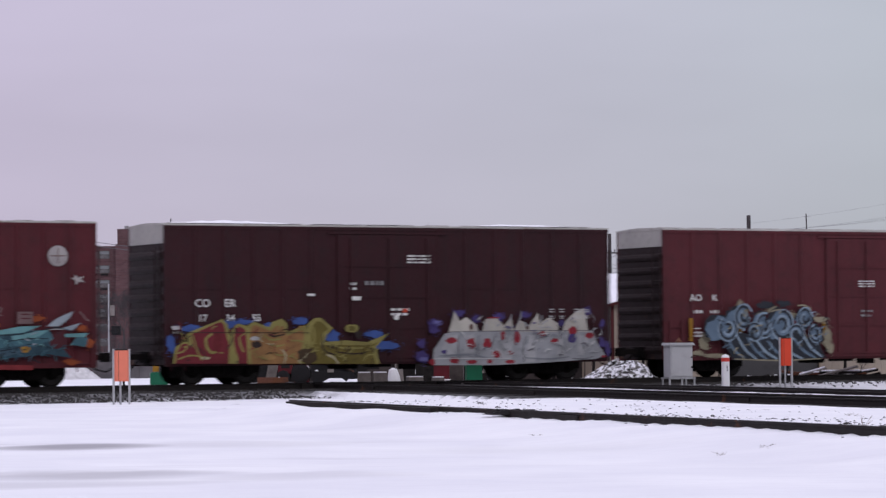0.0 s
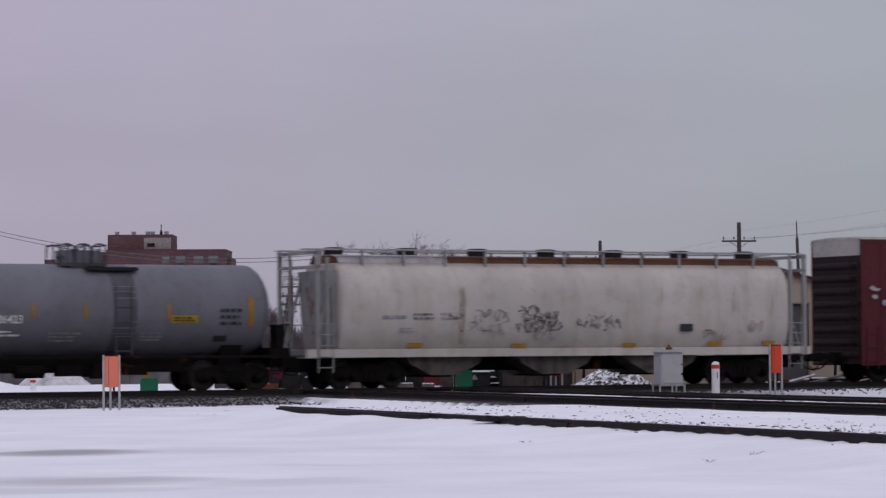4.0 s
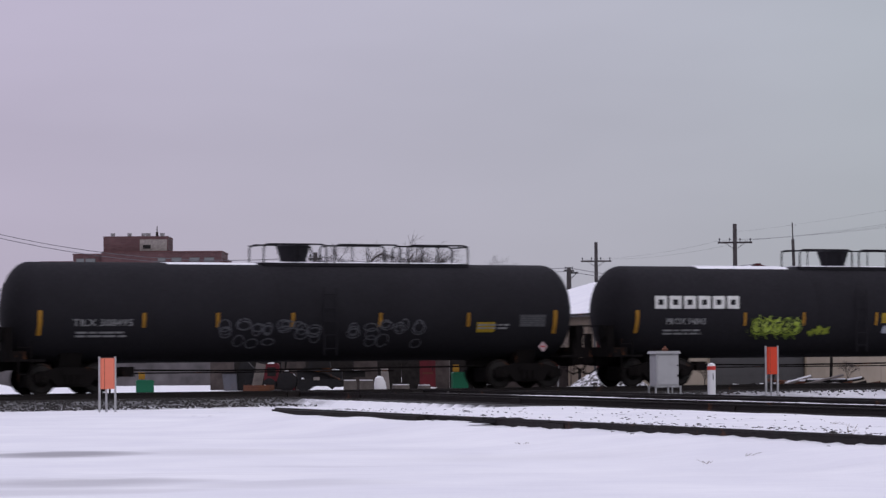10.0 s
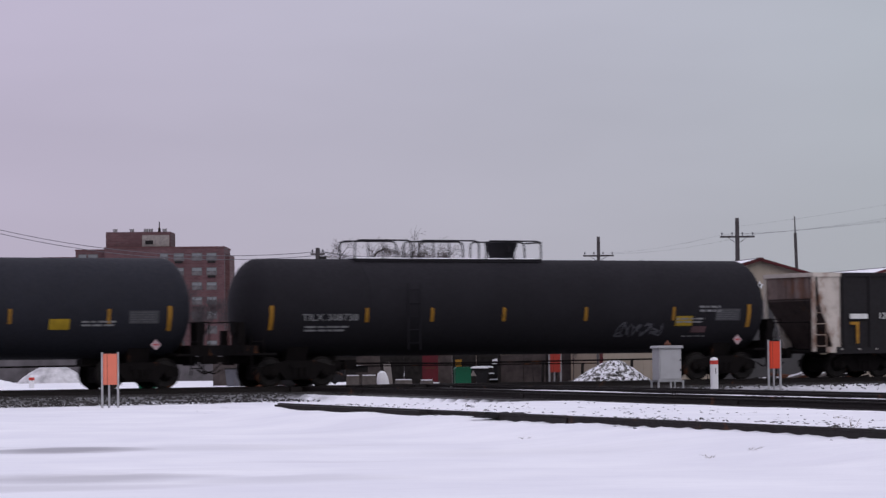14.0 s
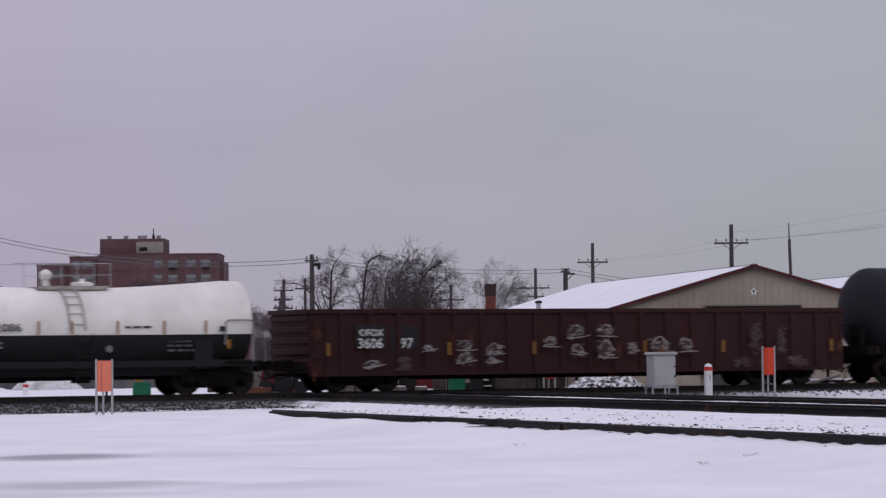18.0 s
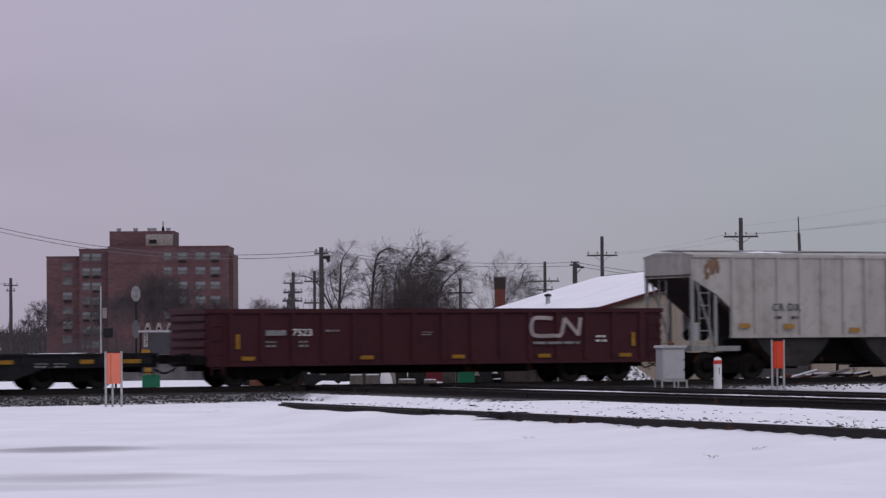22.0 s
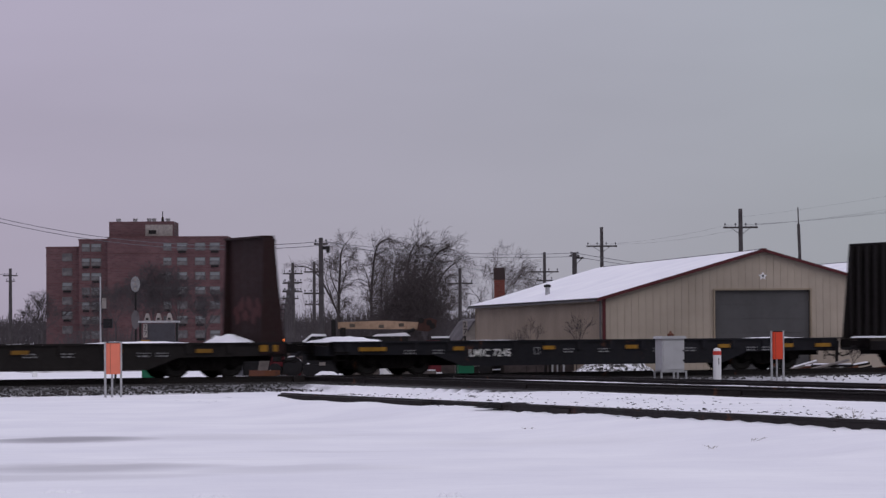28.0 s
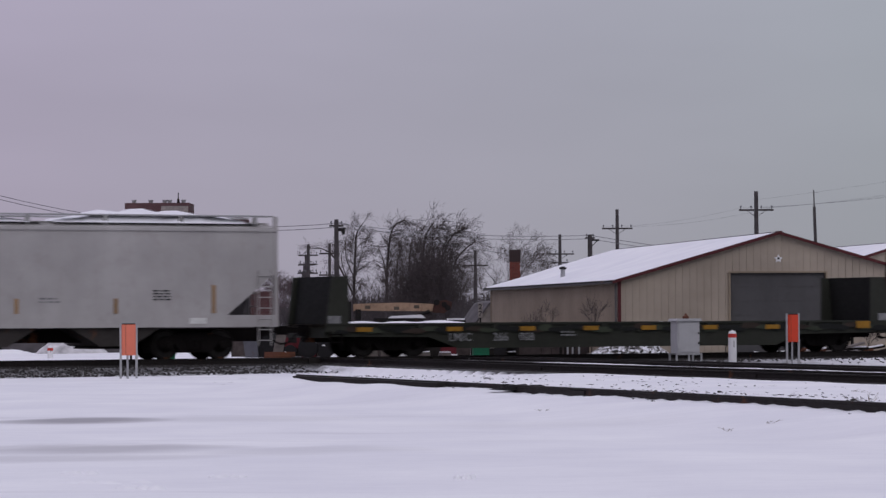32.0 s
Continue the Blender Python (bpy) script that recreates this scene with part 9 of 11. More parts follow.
c17, h17 = flat_car("dark bulkhead flat car with tall ribbed end walls", -291.05, -271.5, FLATDARK, name="bulkhead_flat_car")
for sg in (-1, 1):
    bulkhead(c17, sg, h17 + (0.18 if sg > 0 else 0), 4.3, FLATDARK)
bars(c17, DIMWHITE, -2.65, 0.72, 1.2, 0.2, 1, -1.56, seed=171)
for k, x in enumerate((-7.65, -4.25, -0.35, 3.15)):
    plate("reflector", c17, pigment((0.3, 0.13, 0.03)), x - 0.25, x + 0.25, 0.74, 0.86, -1.56)
for x in (4.65, 5.95, 7.25):
    plate("side_plate", c17, pigment((0.22, 0.2, 0.18)), x - 0.3, x + 0.3, 0.66, 0.84, -1.56)
snow_drift(c17, [(-8.6, -7.2, 0.1)], 1.05)
c19, h19 = flat_car("brownish bulkhead flat car with maroon end walls and snow", -335.0, -313.55, FLATDARK, name="bulkhead_flat_car")
for sg in (-1, 1):
    bulkhead(c19, sg, h19, 4.3, FLATDARK if sg < 0 else BULKRED, BULKRED)
flat_marks(c19, h19, "LMIC", -5.24, 191, DIMWHITE, False)
lettering("66047", 0.25, DIMWHITE, c19, -3.79, 0.66, -1.57, 0, 1.1)
for x in (-6.63, -1.63, 2.08, 5.0, 7.93):
    plate("reflector", c19, pigment((0.2, 0.1, 0.015)), x - 0.27, x + 0.27, 0.76, 0.88, -1.56)
snow_drift(c19, [(8.9, 9.9, 0.3), (4.6, 8.3, 0.1), (1.6, 3.9, 0.04), (-9.4, -8.8, 0.12)], 1.05)
# faint red lettering on the inner face of the end wall
s, rr = Shape(), random.Random(19)
for k in range(12):
    yy, zz = -0.9 + 0.17 * k, 2.05 + 0.25 * math.sin(k * 1.7)
    q = [(h19 - 0.675 - 0.0004 * k, yy + 0.2 * math.cos(a), zz + rr.uniform(0.12, 0.3) * math.sin(a)) for a in (0.2, 1.1, 2.0, 3.3, 4.2, 5.3)]
    s.add(q, [(0, 1, 2, 3, 4, 5)])
tagged(part("graffiti", s, pigment((0.05, 0.011, 0.011)), c19, "faint dark red spray-painted letters"), kind="stuff")

c20, h20 = flat_car("camouflage-painted flat car with low end walls", -357.75, -336.65, CAMO)
for sg in (-1, 1):
    w = part("end_bulkhead", Shape().prism([(sg * h20, 0.8), (sg * (h20 - 0.23), 2.53), (sg * (h20 - 0.78), 2.53), (sg * (h20 - 0.8), 1.0), (sg * (h20 - 0.8), 0.8)], -1.52, -1.44, "y"), CAMO, c20)
    part("end_bulkhead", Shape().prism([(sg * h20, 0.8), (sg * (h20 - 0.23), 2.53), (sg * (h20 - 0.78), 2.53), (sg * (h20 - 0.8), 1.0), (sg * (h20 - 0.8), 0.8)], 1.44, 1.52, "y"), CAMO, c20)
    part("end_wall", Shape().prism([(sg * (h20 - 0.2), 1.0), (sg * (h20 - 0.4), 2.53), (sg * (h20 - 0.5), 2.53), (sg * (h20 - 0.35), 1.0)], -1.46, 1.46, "y"), CAMODARK, c20)
    part("data_panel", Shape().box(sg * (h20 - 0.08), sg * (h20 - 0.5), -1.545, -1.52, 1.06, 1.3), DIMWHITE, c20, "smeared white data panel")
camo = Piece(c20, -1.56, {"black": (0.008, 0.0085, 0.008), "brown": (0.03, 0.021, 0.016), "green": (0.036, 0.043, 0.028)})
for k in range(40):
    camo.spot(("black", "brown", "green", "black")[k % 4], -h20 + 0.5 + k * (2 * h20 - 1.0) / 39, 0.8 + 0.13 * ((k * 0.618) % 1.0), 0.26 + 0.2 * ((k * 0.37) % 1.0), 0.06 + 0.05 * ((k * 0.71) % 1.0))
camo.done("black, brown and green camouflage blotches")
lettering("LMIC", 0.27, DIMWHITE, c20, -5.92, 0.6, -1.59)
lettering("266", 0.27, DIMWHITE, c20, -4.48, 0.6, -1.59)
lettering("008", 0.27, DIMWHITE, c20, -3.54, 0.6, -1.59)
for x in (-9.27, -6.12, -3.51, -1.19, 0.97, 3.32, 5.74):
    plate("reflector", c20, YELLOW, x - 0.27, x + 0.27, 0.8, 0.94, -1.595)
plate("data_panel", c20, YELLOW, 9.1, 9.65, 0.8, 1.04, -1.6)
bars(c20, DIMWHITE, -2.0, 0.7, 0.6, 0.2, 2, -1.595, seed=201)
snow_drift(c20, [(-9.2, -8.0, 0.1), (-7.8, -6.7, 0.1), (-6.6, -5.2, 0.12), (2.0, 3.2, 0.04)], 1.05)


# 21: pale smooth-sided hopper closing the view
def pale_hopper():
    left, right = -377.6, -359.35
    car = begin_car("covered_hopper", "pale grey smooth-sided hopper with snow on its roof", "hopper car", left, right, (-6.6, 6.6))
    h, y, top = (right - left) / 2, 1.52, 3.95
    for sy in (-1, 1):
        prof = [(-h + 0.1, top), (h - 0.1, top), (h - 0.1, 2.6), (h - 1.7, 1.32), (-h + 1.7, 1.32), (-h + 0.1, 2.6)]
        part("side_sheet", Shape().prism(prof, sy * y, sy * (y - 0.04), "y"), HOPPALE, car)
        part("side_sill", Shape().box(-h, h, sy * (y + 0.03), sy * (y - 0.12), 0.98, 1.34), HOPPALE, car)
        part("top_rail", Shape().box(-h, h, sy * (y + 0.05), sy * (y - 0.08), top - 0.06, top + 0.04), HOPPALE, car)
        part("running_board", Shape().box(-h, h, sy * 1.2, sy * 0.75, top + 0.4, top + 0.44), GALVPOST, car)
        for k in range(8):
            x = -h + 0.6 + k * (2 * h - 1.2) / 7
            part("board_bracket", Shape().prism([(x - 0.15, top), (x + 0.1, top), (x + 0.05, top + 0.4), (x - 0.05, top + 0.4)], sy * 1.2, sy * 1.12, "y"), HOPTRIM, car)
    part("roof", Shape().prism([(-1.5, top), (-0.9, top + 0.22), (0.9, top + 0.22), (1.5, top)], -h + 0.1, h - 0.1, "x"), HOPPALE, car)
    for sg in (-1, 1):
        part("slope_sheet", Shape().prism([(sg * (h - 0.15), 3.4), (sg * (h - 0.15), 3.3), (sg * (h - 2.0), 1.3), (sg * (h - 2.2), 1.36)], -1.45, 1.45, "y"), HOPTRIM, car)
        for yy in (-1.48, 1.48):
            part("corner_post", Shape().box(sg * h, sg * (h - 0.12), yy - 0.05, yy + 0.05, 0.98, top + 0.4), HOPPALE, car)
        ladder(car, sg * (h - 0.45), 0.4, 2.7, -1.56, 0.42, HOPPALE, 7)
        ladder(car, sg * (h + 0.02), 1.0, top + 0.3, 0.5, 0.45, HOPPALE, axis="y")
        part("end_wall", Shape().box(sg * (h - 0.12), sg * (h - 0.16), -1.48, 1.48, 3.3, top), HOPPALE, car)
    for x in (-3.9, 0.0, 3.9):
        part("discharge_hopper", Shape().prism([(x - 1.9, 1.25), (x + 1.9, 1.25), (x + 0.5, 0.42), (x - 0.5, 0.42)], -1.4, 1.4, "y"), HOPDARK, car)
        part("outlet_gate", Shape().box(x - 0.55, x + 0.55, -0.8, 0.8, 0.34, 0.44), UNDER, car)
    for sg in (-1, 1):
        part("brake_rigging", Shape().box(sg * (h - 1.5), sg * (h - 0.5), -0.5, 0.5, 1.34, 1.95).tube((sg * (h - 0.9), -0.9, 1.4), (sg * (h - 0.6), -0.9, 2.3), 0.06, 0.06, 8).box(sg * (h - 0.7), sg * (h - 0.3), 0.2, 1.2, 1.3, 2.4), WALLGREY, car)
    for x, za, zb in ((7.0, 1.4, 2.25), (3.85, 1.4, 1.85), (0.75, 1.4, 1.85)):
        plate("reflector", car, pigment((0.3, 0.2, 0.12)), x - 0.07, x + 0.07, za, zb, -1.53)
    bars(car, STENCIL, 5.35, 1.95, 0.6, 0.35, 4, -1.53, seed=211)
    bars(car, DIMWHITE, 1.8, 1.8, 0.7, 0.2, 2, -1.53, seed=212)
    scrawl(car, -1.9, 0.2, 1.35, 2.0, (0.17, 0.1, 0.1), 213, 0.06, lambda a, b: -1.525, 6)
    plate("label_panel", car, WHITE, 6.2, 6.75, 1.08, 1.26, -1.56)
    snow_drift(car, [(-8.5, -4.0, 0.34), (-3.6, 1.6, 0.3), (2.0, 8.6, 0.46)], top + 0.2, halfwidth=1.3)
    sill_and_gear(car, -h, h, 0.95, False)


pale_hopper()

# ---- poles and wires ----
def arm(pole, z, wide, pins=4, yaw=0):
    a = part("crossarm", Shape().box(-wide / 2, wide / 2, -0.06, 0.06, z - 0.06, z + 0.06), POLE_WOOD, pole)
    for k in range(pins):
        x = -wide / 2 + 0.12 + k * (wide - 0.24) / max(1, pins - 1)
        part("insulator", Shape().lathe([(z + 0.06, 0.02), (z + 0.16, 0.025), (z + 0.18, 0.06), (z + 0.28, 0.05), (z + 0.3, 0.01)], 8, "z", (x, 0, 0)), WIRE, a)
    if wide > 2:
        part("arm_brace", Shape().tube((-wide * 0.28, -0.08, z - 0.03), (0, -0.12, z - 0.5), 0.02, 0.02, 5).tube((wide * 0.28, -0.08, z - 0.03), (0, -0.12, z - 0.5), 0.02, 0.02, 5), POLE_WOOD, a)
    return a


def pole(x, y, top, r=0.15, arms=(), yaw=0, lean=0, label="weathered wooden utility pole with crossarm"):
    p = thing("utility_pole", label, "utility pole", "utility poles", "", pose(x, y, -0.35, 0, lean, yaw))
    part("shaft", Shape().tube((0, 0, 0), (0, 0, top + 0.35), r * 1.15, r * 0.8, 10), POLE_WOOD, p, smooth=40)
    for z, wide, pins in arms:
        arm(p, z + 0.35, wide, pins)
    return p


pole(-47.9, 330, 9.0, 0.2, ((8.2, 1.6, 2), (7.6, 1.0, 2)), label="distant wooden utility pole with two short arms")
pb = pole(-7.88, 190, 7.5, 0.17, ((7.1, 0.9, 2),), label="tall wooden pole carrying the power lines")
part("transformer_bracket", Shape().box(0.1, 0.55, -0.1, 0.1, 7.1, 7.3).tube((0.45, 0, 6.9), (0.45, 0, 7.2), 0.1, 0.1, 8), DARKMETAL, pb)
pole(-10.07, 230, 7.0, 0.13, ((6.2, 1.6, 4), (4.55, 1.65, 4), (3.7, 1.5, 4)))
# a pole line running away to the horizon
for k in range(12):
    d = 250 + 40 * k + 5 * k * k
    x0 = -0.0555 * d + 1.15
    pole(x0, d, 7.4, 0.16 + 0.02 * k, ((6.5, 1.65, 4), (5.75, 1.55, 4), (5.0, 1.55, 4)), label="pole of a receding telegraph line")
pole(1.16, 240, 6.6, 0.15, ((5.4, 2.1, 4),))
pole(8.6, 260, 8.4, 0.16, ((6.7, 2.45, 4), (5.95, 1.45, 3)), label="wooden pole with two crossarms behind the barn")
pg = pole(9.05, 210, 7.0, 0.2, ((6.75, 0.7, 2),), label="thick pole with a service bracket")
part("service_bracket", Shape().box(0.0, 0.65, -0.06, 0.06, 6.9, 7.02).tube((0.1, 0, 6.5), (0.5, 0, 6.9), 0.03, 0.03, 5), DARKMETAL, pg)
pole(12.27, 235, 9.65, 0.16, ((8.15, 2.4, 4),))
pole(19.72, 200, 9.55, 0.17, ((8.3, 2.3, 4),))
pole(0.9, 150, 1.9, 0.05, (), label="short post beside the shed")

mt = thing("antenna_mast", "thin leaning steel antenna mast", "mast", "", "", pose(25.62, 215, -0.35, 0, -1.6, 0))
part("lower_tube", Shape().tube((0, 0, 0), (0, 0, 9.4), 0.13, 0.11, 8), POLE_WOOD, mt)
part("upper_rod", Shape().tube((0, 0, 9.4), (0, 0, 10.6), 0.05, 0.04, 6), POLE_WOOD, mt)
part("cross_rod", Shape().tube((-0.35, 0, 10.4), (0.35, 0, 10.4), 0.015, 0.015, 5), GALVPOST, mt)


def wire(a, b, sag, r=0.022, label="sagging black overhead cable", n=18):
    t = thing("overhead_wire", label, "cable", "overhead wires")
    pts = []
    for i in range(n + 1):
        k = i / n
        p = Vector(a).lerp(Vector(b), k)
        p.z -= sag * 4 * k * (1 - k)
        pts.append(tuple(p))
    part("strand", Shape().pipe(pts, r, 5), WIRE, t)


for dz in (0.0, 0.24):
    wire((-32.0, 190, 9.9 - dz), (-7.9, 190, 7.25 - dz), 1.15, 0.02)
    wire((-7.9, 190, 7.25 - dz * 0.9), (9.05, 210, 6.95 - dz), 0.35, 0.018)
wire((-7.7, 190, 7.3), (3.0, 205, 5.6), 0.1, 0.018)
for dz in (0.0, 0.25):
    wire((9.05, 210, 6.95 - dz), (18.5, 225, 6.0 - dz), 0.05, 0.02)
for dx in (-1.0, 1.0):
    wire((12.27 + dx, 235, 8.3), (19.72 + dx, 200, 8.45), 0.3, 0.005)
for k, (dx, dz) in enumerate(((-1.0, 0), (0.4, 0), (1.0, 0.0))):
    wire((19.72 + dx, 200, 8.45), (31.0 + dx * 0.4, 165, 8.6 + 0.3 * k), 0.25, 0.006)
wire((19.72, 200, 9.0), (31.0, 165, 9.95), 0.2, 0.004)
wire((-47.9, 330, 8.4), (-70.0, 330, 8.9), 0.3, 0.03)


# ---- bare trees ----
def bare_tree(x, y, height, seed, lean=(0.12, 0.0), levels=6, spread=0.62, label="bare deciduous tree bent by the wind", far=False, trunk_r=0.17, thin=1.0, droop=0.0, name="tree"):
    rnd = random.Random(seed)
    t = thing(name, label, "tree", "bare trees", "", pose(x, y, -0.4))
    wood, twigs = Shape(), Shape()

    def grow(p, d, length, r, lev):
        segs = 3 if lev < 3 else 2
        q = p
        for k in range(segs):
            d = (d + Vector((rnd.gauss(lean[0], 0.22), rnd.gauss(0, 0.22), rnd.gauss(0.03 - droop * lev * 0.05, 0.13))) * (0.45 if lev else 0.18)).normalized()
            e = q + d * (length / segs)
            r1 = r * (0.86 if lev < 2 else 0.74)
            (wood if lev < 3 else twigs).tube(q, e, r, r1, 7 if lev < 2 else (4 if lev < 4 else 3), False)
            q, r = e, r1
            if lev and lev < levels and rnd.random() < 0.75:
                side(q, d, length, r, lev)
        if lev < levels:
            for _ in range(2 if lev else 4):
                side(q, d, length, r, lev, 0.62 if lev == 0 else 1.0)

    def side(q, d, length, r, lev, k=1.0):
        axis = Vector((rnd.gauss(0, 1), rnd.gauss(0, 0.8), rnd.gauss(0, 1))).normalized()
        nd = (d + axis * spread * rnd.uniform(0.7, 1.5)).normalized()
        if lev < 2 and nd.z < 0.15:
            nd.z = 0.3
        grow(q, nd.normalized(), length * rnd.uniform(0.6, 0.85) * (0.9 if lev < 3 else 1.0), max(0.0075 * thin, r * rnd.uniform(0.5, 0.72)), lev + 1)

    grow(Vector((0, 0, 0)), Vector((lean[0] * 0.4, 0, 1)), height * 0.4, trunk_r, 0)
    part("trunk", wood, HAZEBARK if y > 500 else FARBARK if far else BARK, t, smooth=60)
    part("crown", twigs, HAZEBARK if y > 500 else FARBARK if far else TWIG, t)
    return t


def limb_tree(x, y, limbs, seed, wind=0.16, droop=0.12, reach=1.5, step=0.34, start=0.35, label="tall bare tree with windswept twigs", twigs_each=3):
    """A tree on drawn limbs: each limb is a bend of (radius, points); branches and twigs grow from it, blown to the east."""
    rnd = random.Random(seed)
    t = thing("tree", label, "tree", "bare trees", "", pose(x, y, -1.15))
    wood, fine = Shape(), Shape()

    def shoot(shape, p, d, length, r, segs, push, fall, sides):
        out = []
        for k in range(segs):
            g = (k + 1) / segs
            d = (d + Vector((push * g + rnd.gauss(0, 0.2), rnd.gauss(0, 0.2), rnd.gauss(0, 0.18) - fall * g))).normalized()
            q = p + d * length / segs
            r1 = max(0.0055, r * 0.8)
            shape.tube(p, q, r, r1, sides, False)
            out.append((q, d, r1))
            p, r = q, r1
        return out

    for r0, pts in limbs:
        line = smooth_line([(a + (rnd.gauss(0, 0.12) if i else 0.0), rnd.uniform(-0.4, 0.4) if i else 0.0, b) for i, (a, b) in enumerate(pts)], 5)
        n = len(line) - 1
        gone, due = 0.0, 0.0
        total = sum((Vector(line[i + 1]) - Vector(line[i])).length for i in range(n))
        for i in range(n):
            p, q = Vector(line[i]), Vector(line[i + 1])
            ra, rb = r0 * (1 - 0.8 * i / n), r0 * (1 - 0.8 * (i + 1) / n)
            wood.tube(p, q, ra, rb, 7, False)
            gone += (q - p).length
            f = gone / total
            if f < start:
                continue
            d = (q - p).normalized()
            while due < gone:
                due = max(due, start * total) + step * rnd.uniform(0.6, 1.4)
                a = rnd.uniform(0, 6.28)
                out = Vector((math.cos(a), 0.7 * math.sin(a), rnd.uniform(-0.1, 0.5)))
                for b, e, r2 in shoot(wood, q, (d * 0.7 + out * 0.9).normalized(), reach * rnd.uniform(0.45, 1.1) * (1.15 - 0.55 * f), max(0.014, rb * 0.42), 6, wind * 0.8, droop * 0.6, 4)[1:]:
                    for _ in range(twigs_each):
                        td = (e + Vector((rnd.gauss(0.1, 0.55), rnd.gauss(0, 0.5), rnd.gauss(0.1, 0.45)))).normalized()
                        for c, u, r3 in shoot(fine, b, td, rnd.uniform(0.3, 0.8), min(0.014, r2 * 0.7), 3, wind * 1.1, droop * 0.9, 3)[1:]:
                            if rnd.random() < 0.55:
                                shoot(fine, c, (u + Vector((rnd.gauss(0.2, 0.4), rnd.gauss(0, 0.3), rnd.gauss(-0.1, 0.35)))).normalized(), rnd.uniform(0.15, 0.4), 0.0085, 2, wind * 1.2, droop * 0.8, 3)
    part("trunk", wood, BARK, t, smooth=60)
    part("crown", fine, TWIG, t)


limb_tree(-6.3, 210, [(0.1, [(0.0, 0.0), (-0.6, 2.9), (-2.4, 6.3), (-3.4, 7.2), (-4.3, 7.3)]), (0.05, [(-1.6, 4.9), (-2.0, 6.4), (-1.9, 7.4)])], 12, -0.05, 0.26, 1.5, 0.27, 0.42, "slender bare tree arching far over to one side", 2)
limb_tree(-7.4, 211, [(0.13, [(0.0, 0.0), (0.0, 4.0), (-0.05, 7.2), (0.25, 8.3), (0.55, 9.1)]), (0.06, [(0.0, 5.0), (-0.6, 6.6), (-0.8, 8.0)]), (0.05, [(0.0, 5.4), (0.5, 6.8), (0.9, 7.9)])], 11, 0.06, 0.2, 1.35, 0.19, 0.36, "tall slender bare tree with fine twigs", 3)
limb_tree(-5.1, 210, [(0.12, [(0.0, 0.0), (-0.1, 4.5), (-0.12, 7.3), (0.35, 8.7), (1.1, 9.2), (1.6, 8.8)]), (0.06, [(-0.1, 4.6), (-0.5, 6.4), (-0.6, 7.5)]), (0.05, [(-0.1, 5.6), (0.5, 6.9), (0.9, 7.6)])], 13, 0.12, 0.16, 1.35, 0.2, 0.36, twigs_each=3)
limb_tree(-3.9, 208, [(0.12, [(0.0, 0.0), (-0.3, 3.5), (-0.5, 6.0), (-0.2, 7.4)]), (0.08, [(0.0, 1.0), (0.5, 3.5), (0.7, 6.0), (1.1, 7.6)])], 17, 0.14, 0.04, 1.9, 0.17, 0.2, "dense bare tree in a thicket")
limb_tree(-2.6, 211, [(0.17, [(0.0, 0.0), (0.0, 3.0), (-0.2, 6.0), (0.1, 8.0), (0.6, 9.1)]), (0.1, [(0.0, 2.0), (0.8, 4.5), (1.2, 7.0), (2.0, 8.5)]), (0.09, [(0.0, 2.4), (-0.9, 4.6), (-1.1, 7.0), (-0.8, 8.3)])], 14, 0.14, 0.05, 2.0, 0.15, 0.22)
limb_tree(-1.95, 208, [(0.16, [(0.0, 0.0), (0.1, 3.0), (0.5, 6.0), (1.3, 8.0), (2.4, 8.6)]), (0.1, [(0.05, 2.0), (1.0, 4.4), (1.9, 6.6), (3.0, 7.7)]), (0.08, [(0.0, 2.2), (-0.5, 5.0), (-0.2, 7.4), (0.4, 8.8)])], 15, 0.17, 0.04, 1.9, 0.15, 0.22)
limb_tree(-1.3, 212, [(0.12, [(0.0, 0.0), (0.2, 3.0), (0.5, 5.4), (1.2, 6.8)]), (0.07, [(0.1, 1.6), (0.9, 3.6), (1.5, 5.4)]), (0.07, [(0.0, 1.6), (-0.6, 3.8), (-0.6, 6.2)])], 16, 0.2, 0.06, 1.7, 0.18, 0.2, "dense bare tree in a thicket")
# the dark tangle of stems under the tall trees
tk = thing("thicket", "dense tangle of leafless saplings under tall trees", "thicket", "", "stuff", pose(-2.7, 206, -0.4))
rnd = random.Random(33)
s = Shape()
for k in range(640):
    x = rnd.gauss(0.1, 1.25)
    if abs(x) > 2.7:
        continue
    hgt = rnd.uniform(3.4, 7.0) * (1 - 0.09 * abs(x))
    p, d = Vector((x * 0.85, rnd.uniform(-2, 2), 0)), Vector((rnd.gauss(0, 0.08), 0, 1))
    for i in range(7):
        d = (d + Vector((rnd.gauss(0.02, 0.14), rnd.gauss(0, 0.1), 0.05))).normalized()
        q = p + d * hgt / 7
        s.tube(p, q, 0.019 - 0.002 * i, 0.017 - 0.002 * i, 3, False)
        for j in range((0, 1, 2, 5, 7, 6, 4)[i]):
            e = (d + Vector((rnd.gauss(0.0, 0.9), rnd.gauss(0, 0.5), rnd.gauss(-0.15, 0.5)))).normalized()
            m_ = q + e * rnd.uniform(0.15, 0.5)
            s.tube(q, m_, 0.0075, 0.006, 3, False)
            s.tube(m_, m_ + (e + Vector((rnd.gauss(0, 0.4), 0, rnd.gauss(0, 0.4)))) * rnd.uniform(0.12, 0.4), 0.006, 0.0045, 3, False)
        p = q
part("stems", s, TWIG, tk)
sp = thing("saplings", "loose stand of thin leafless saplings", "saplings", "", "stuff", pose(-6.2, 214, -0.5))
s = Shape()
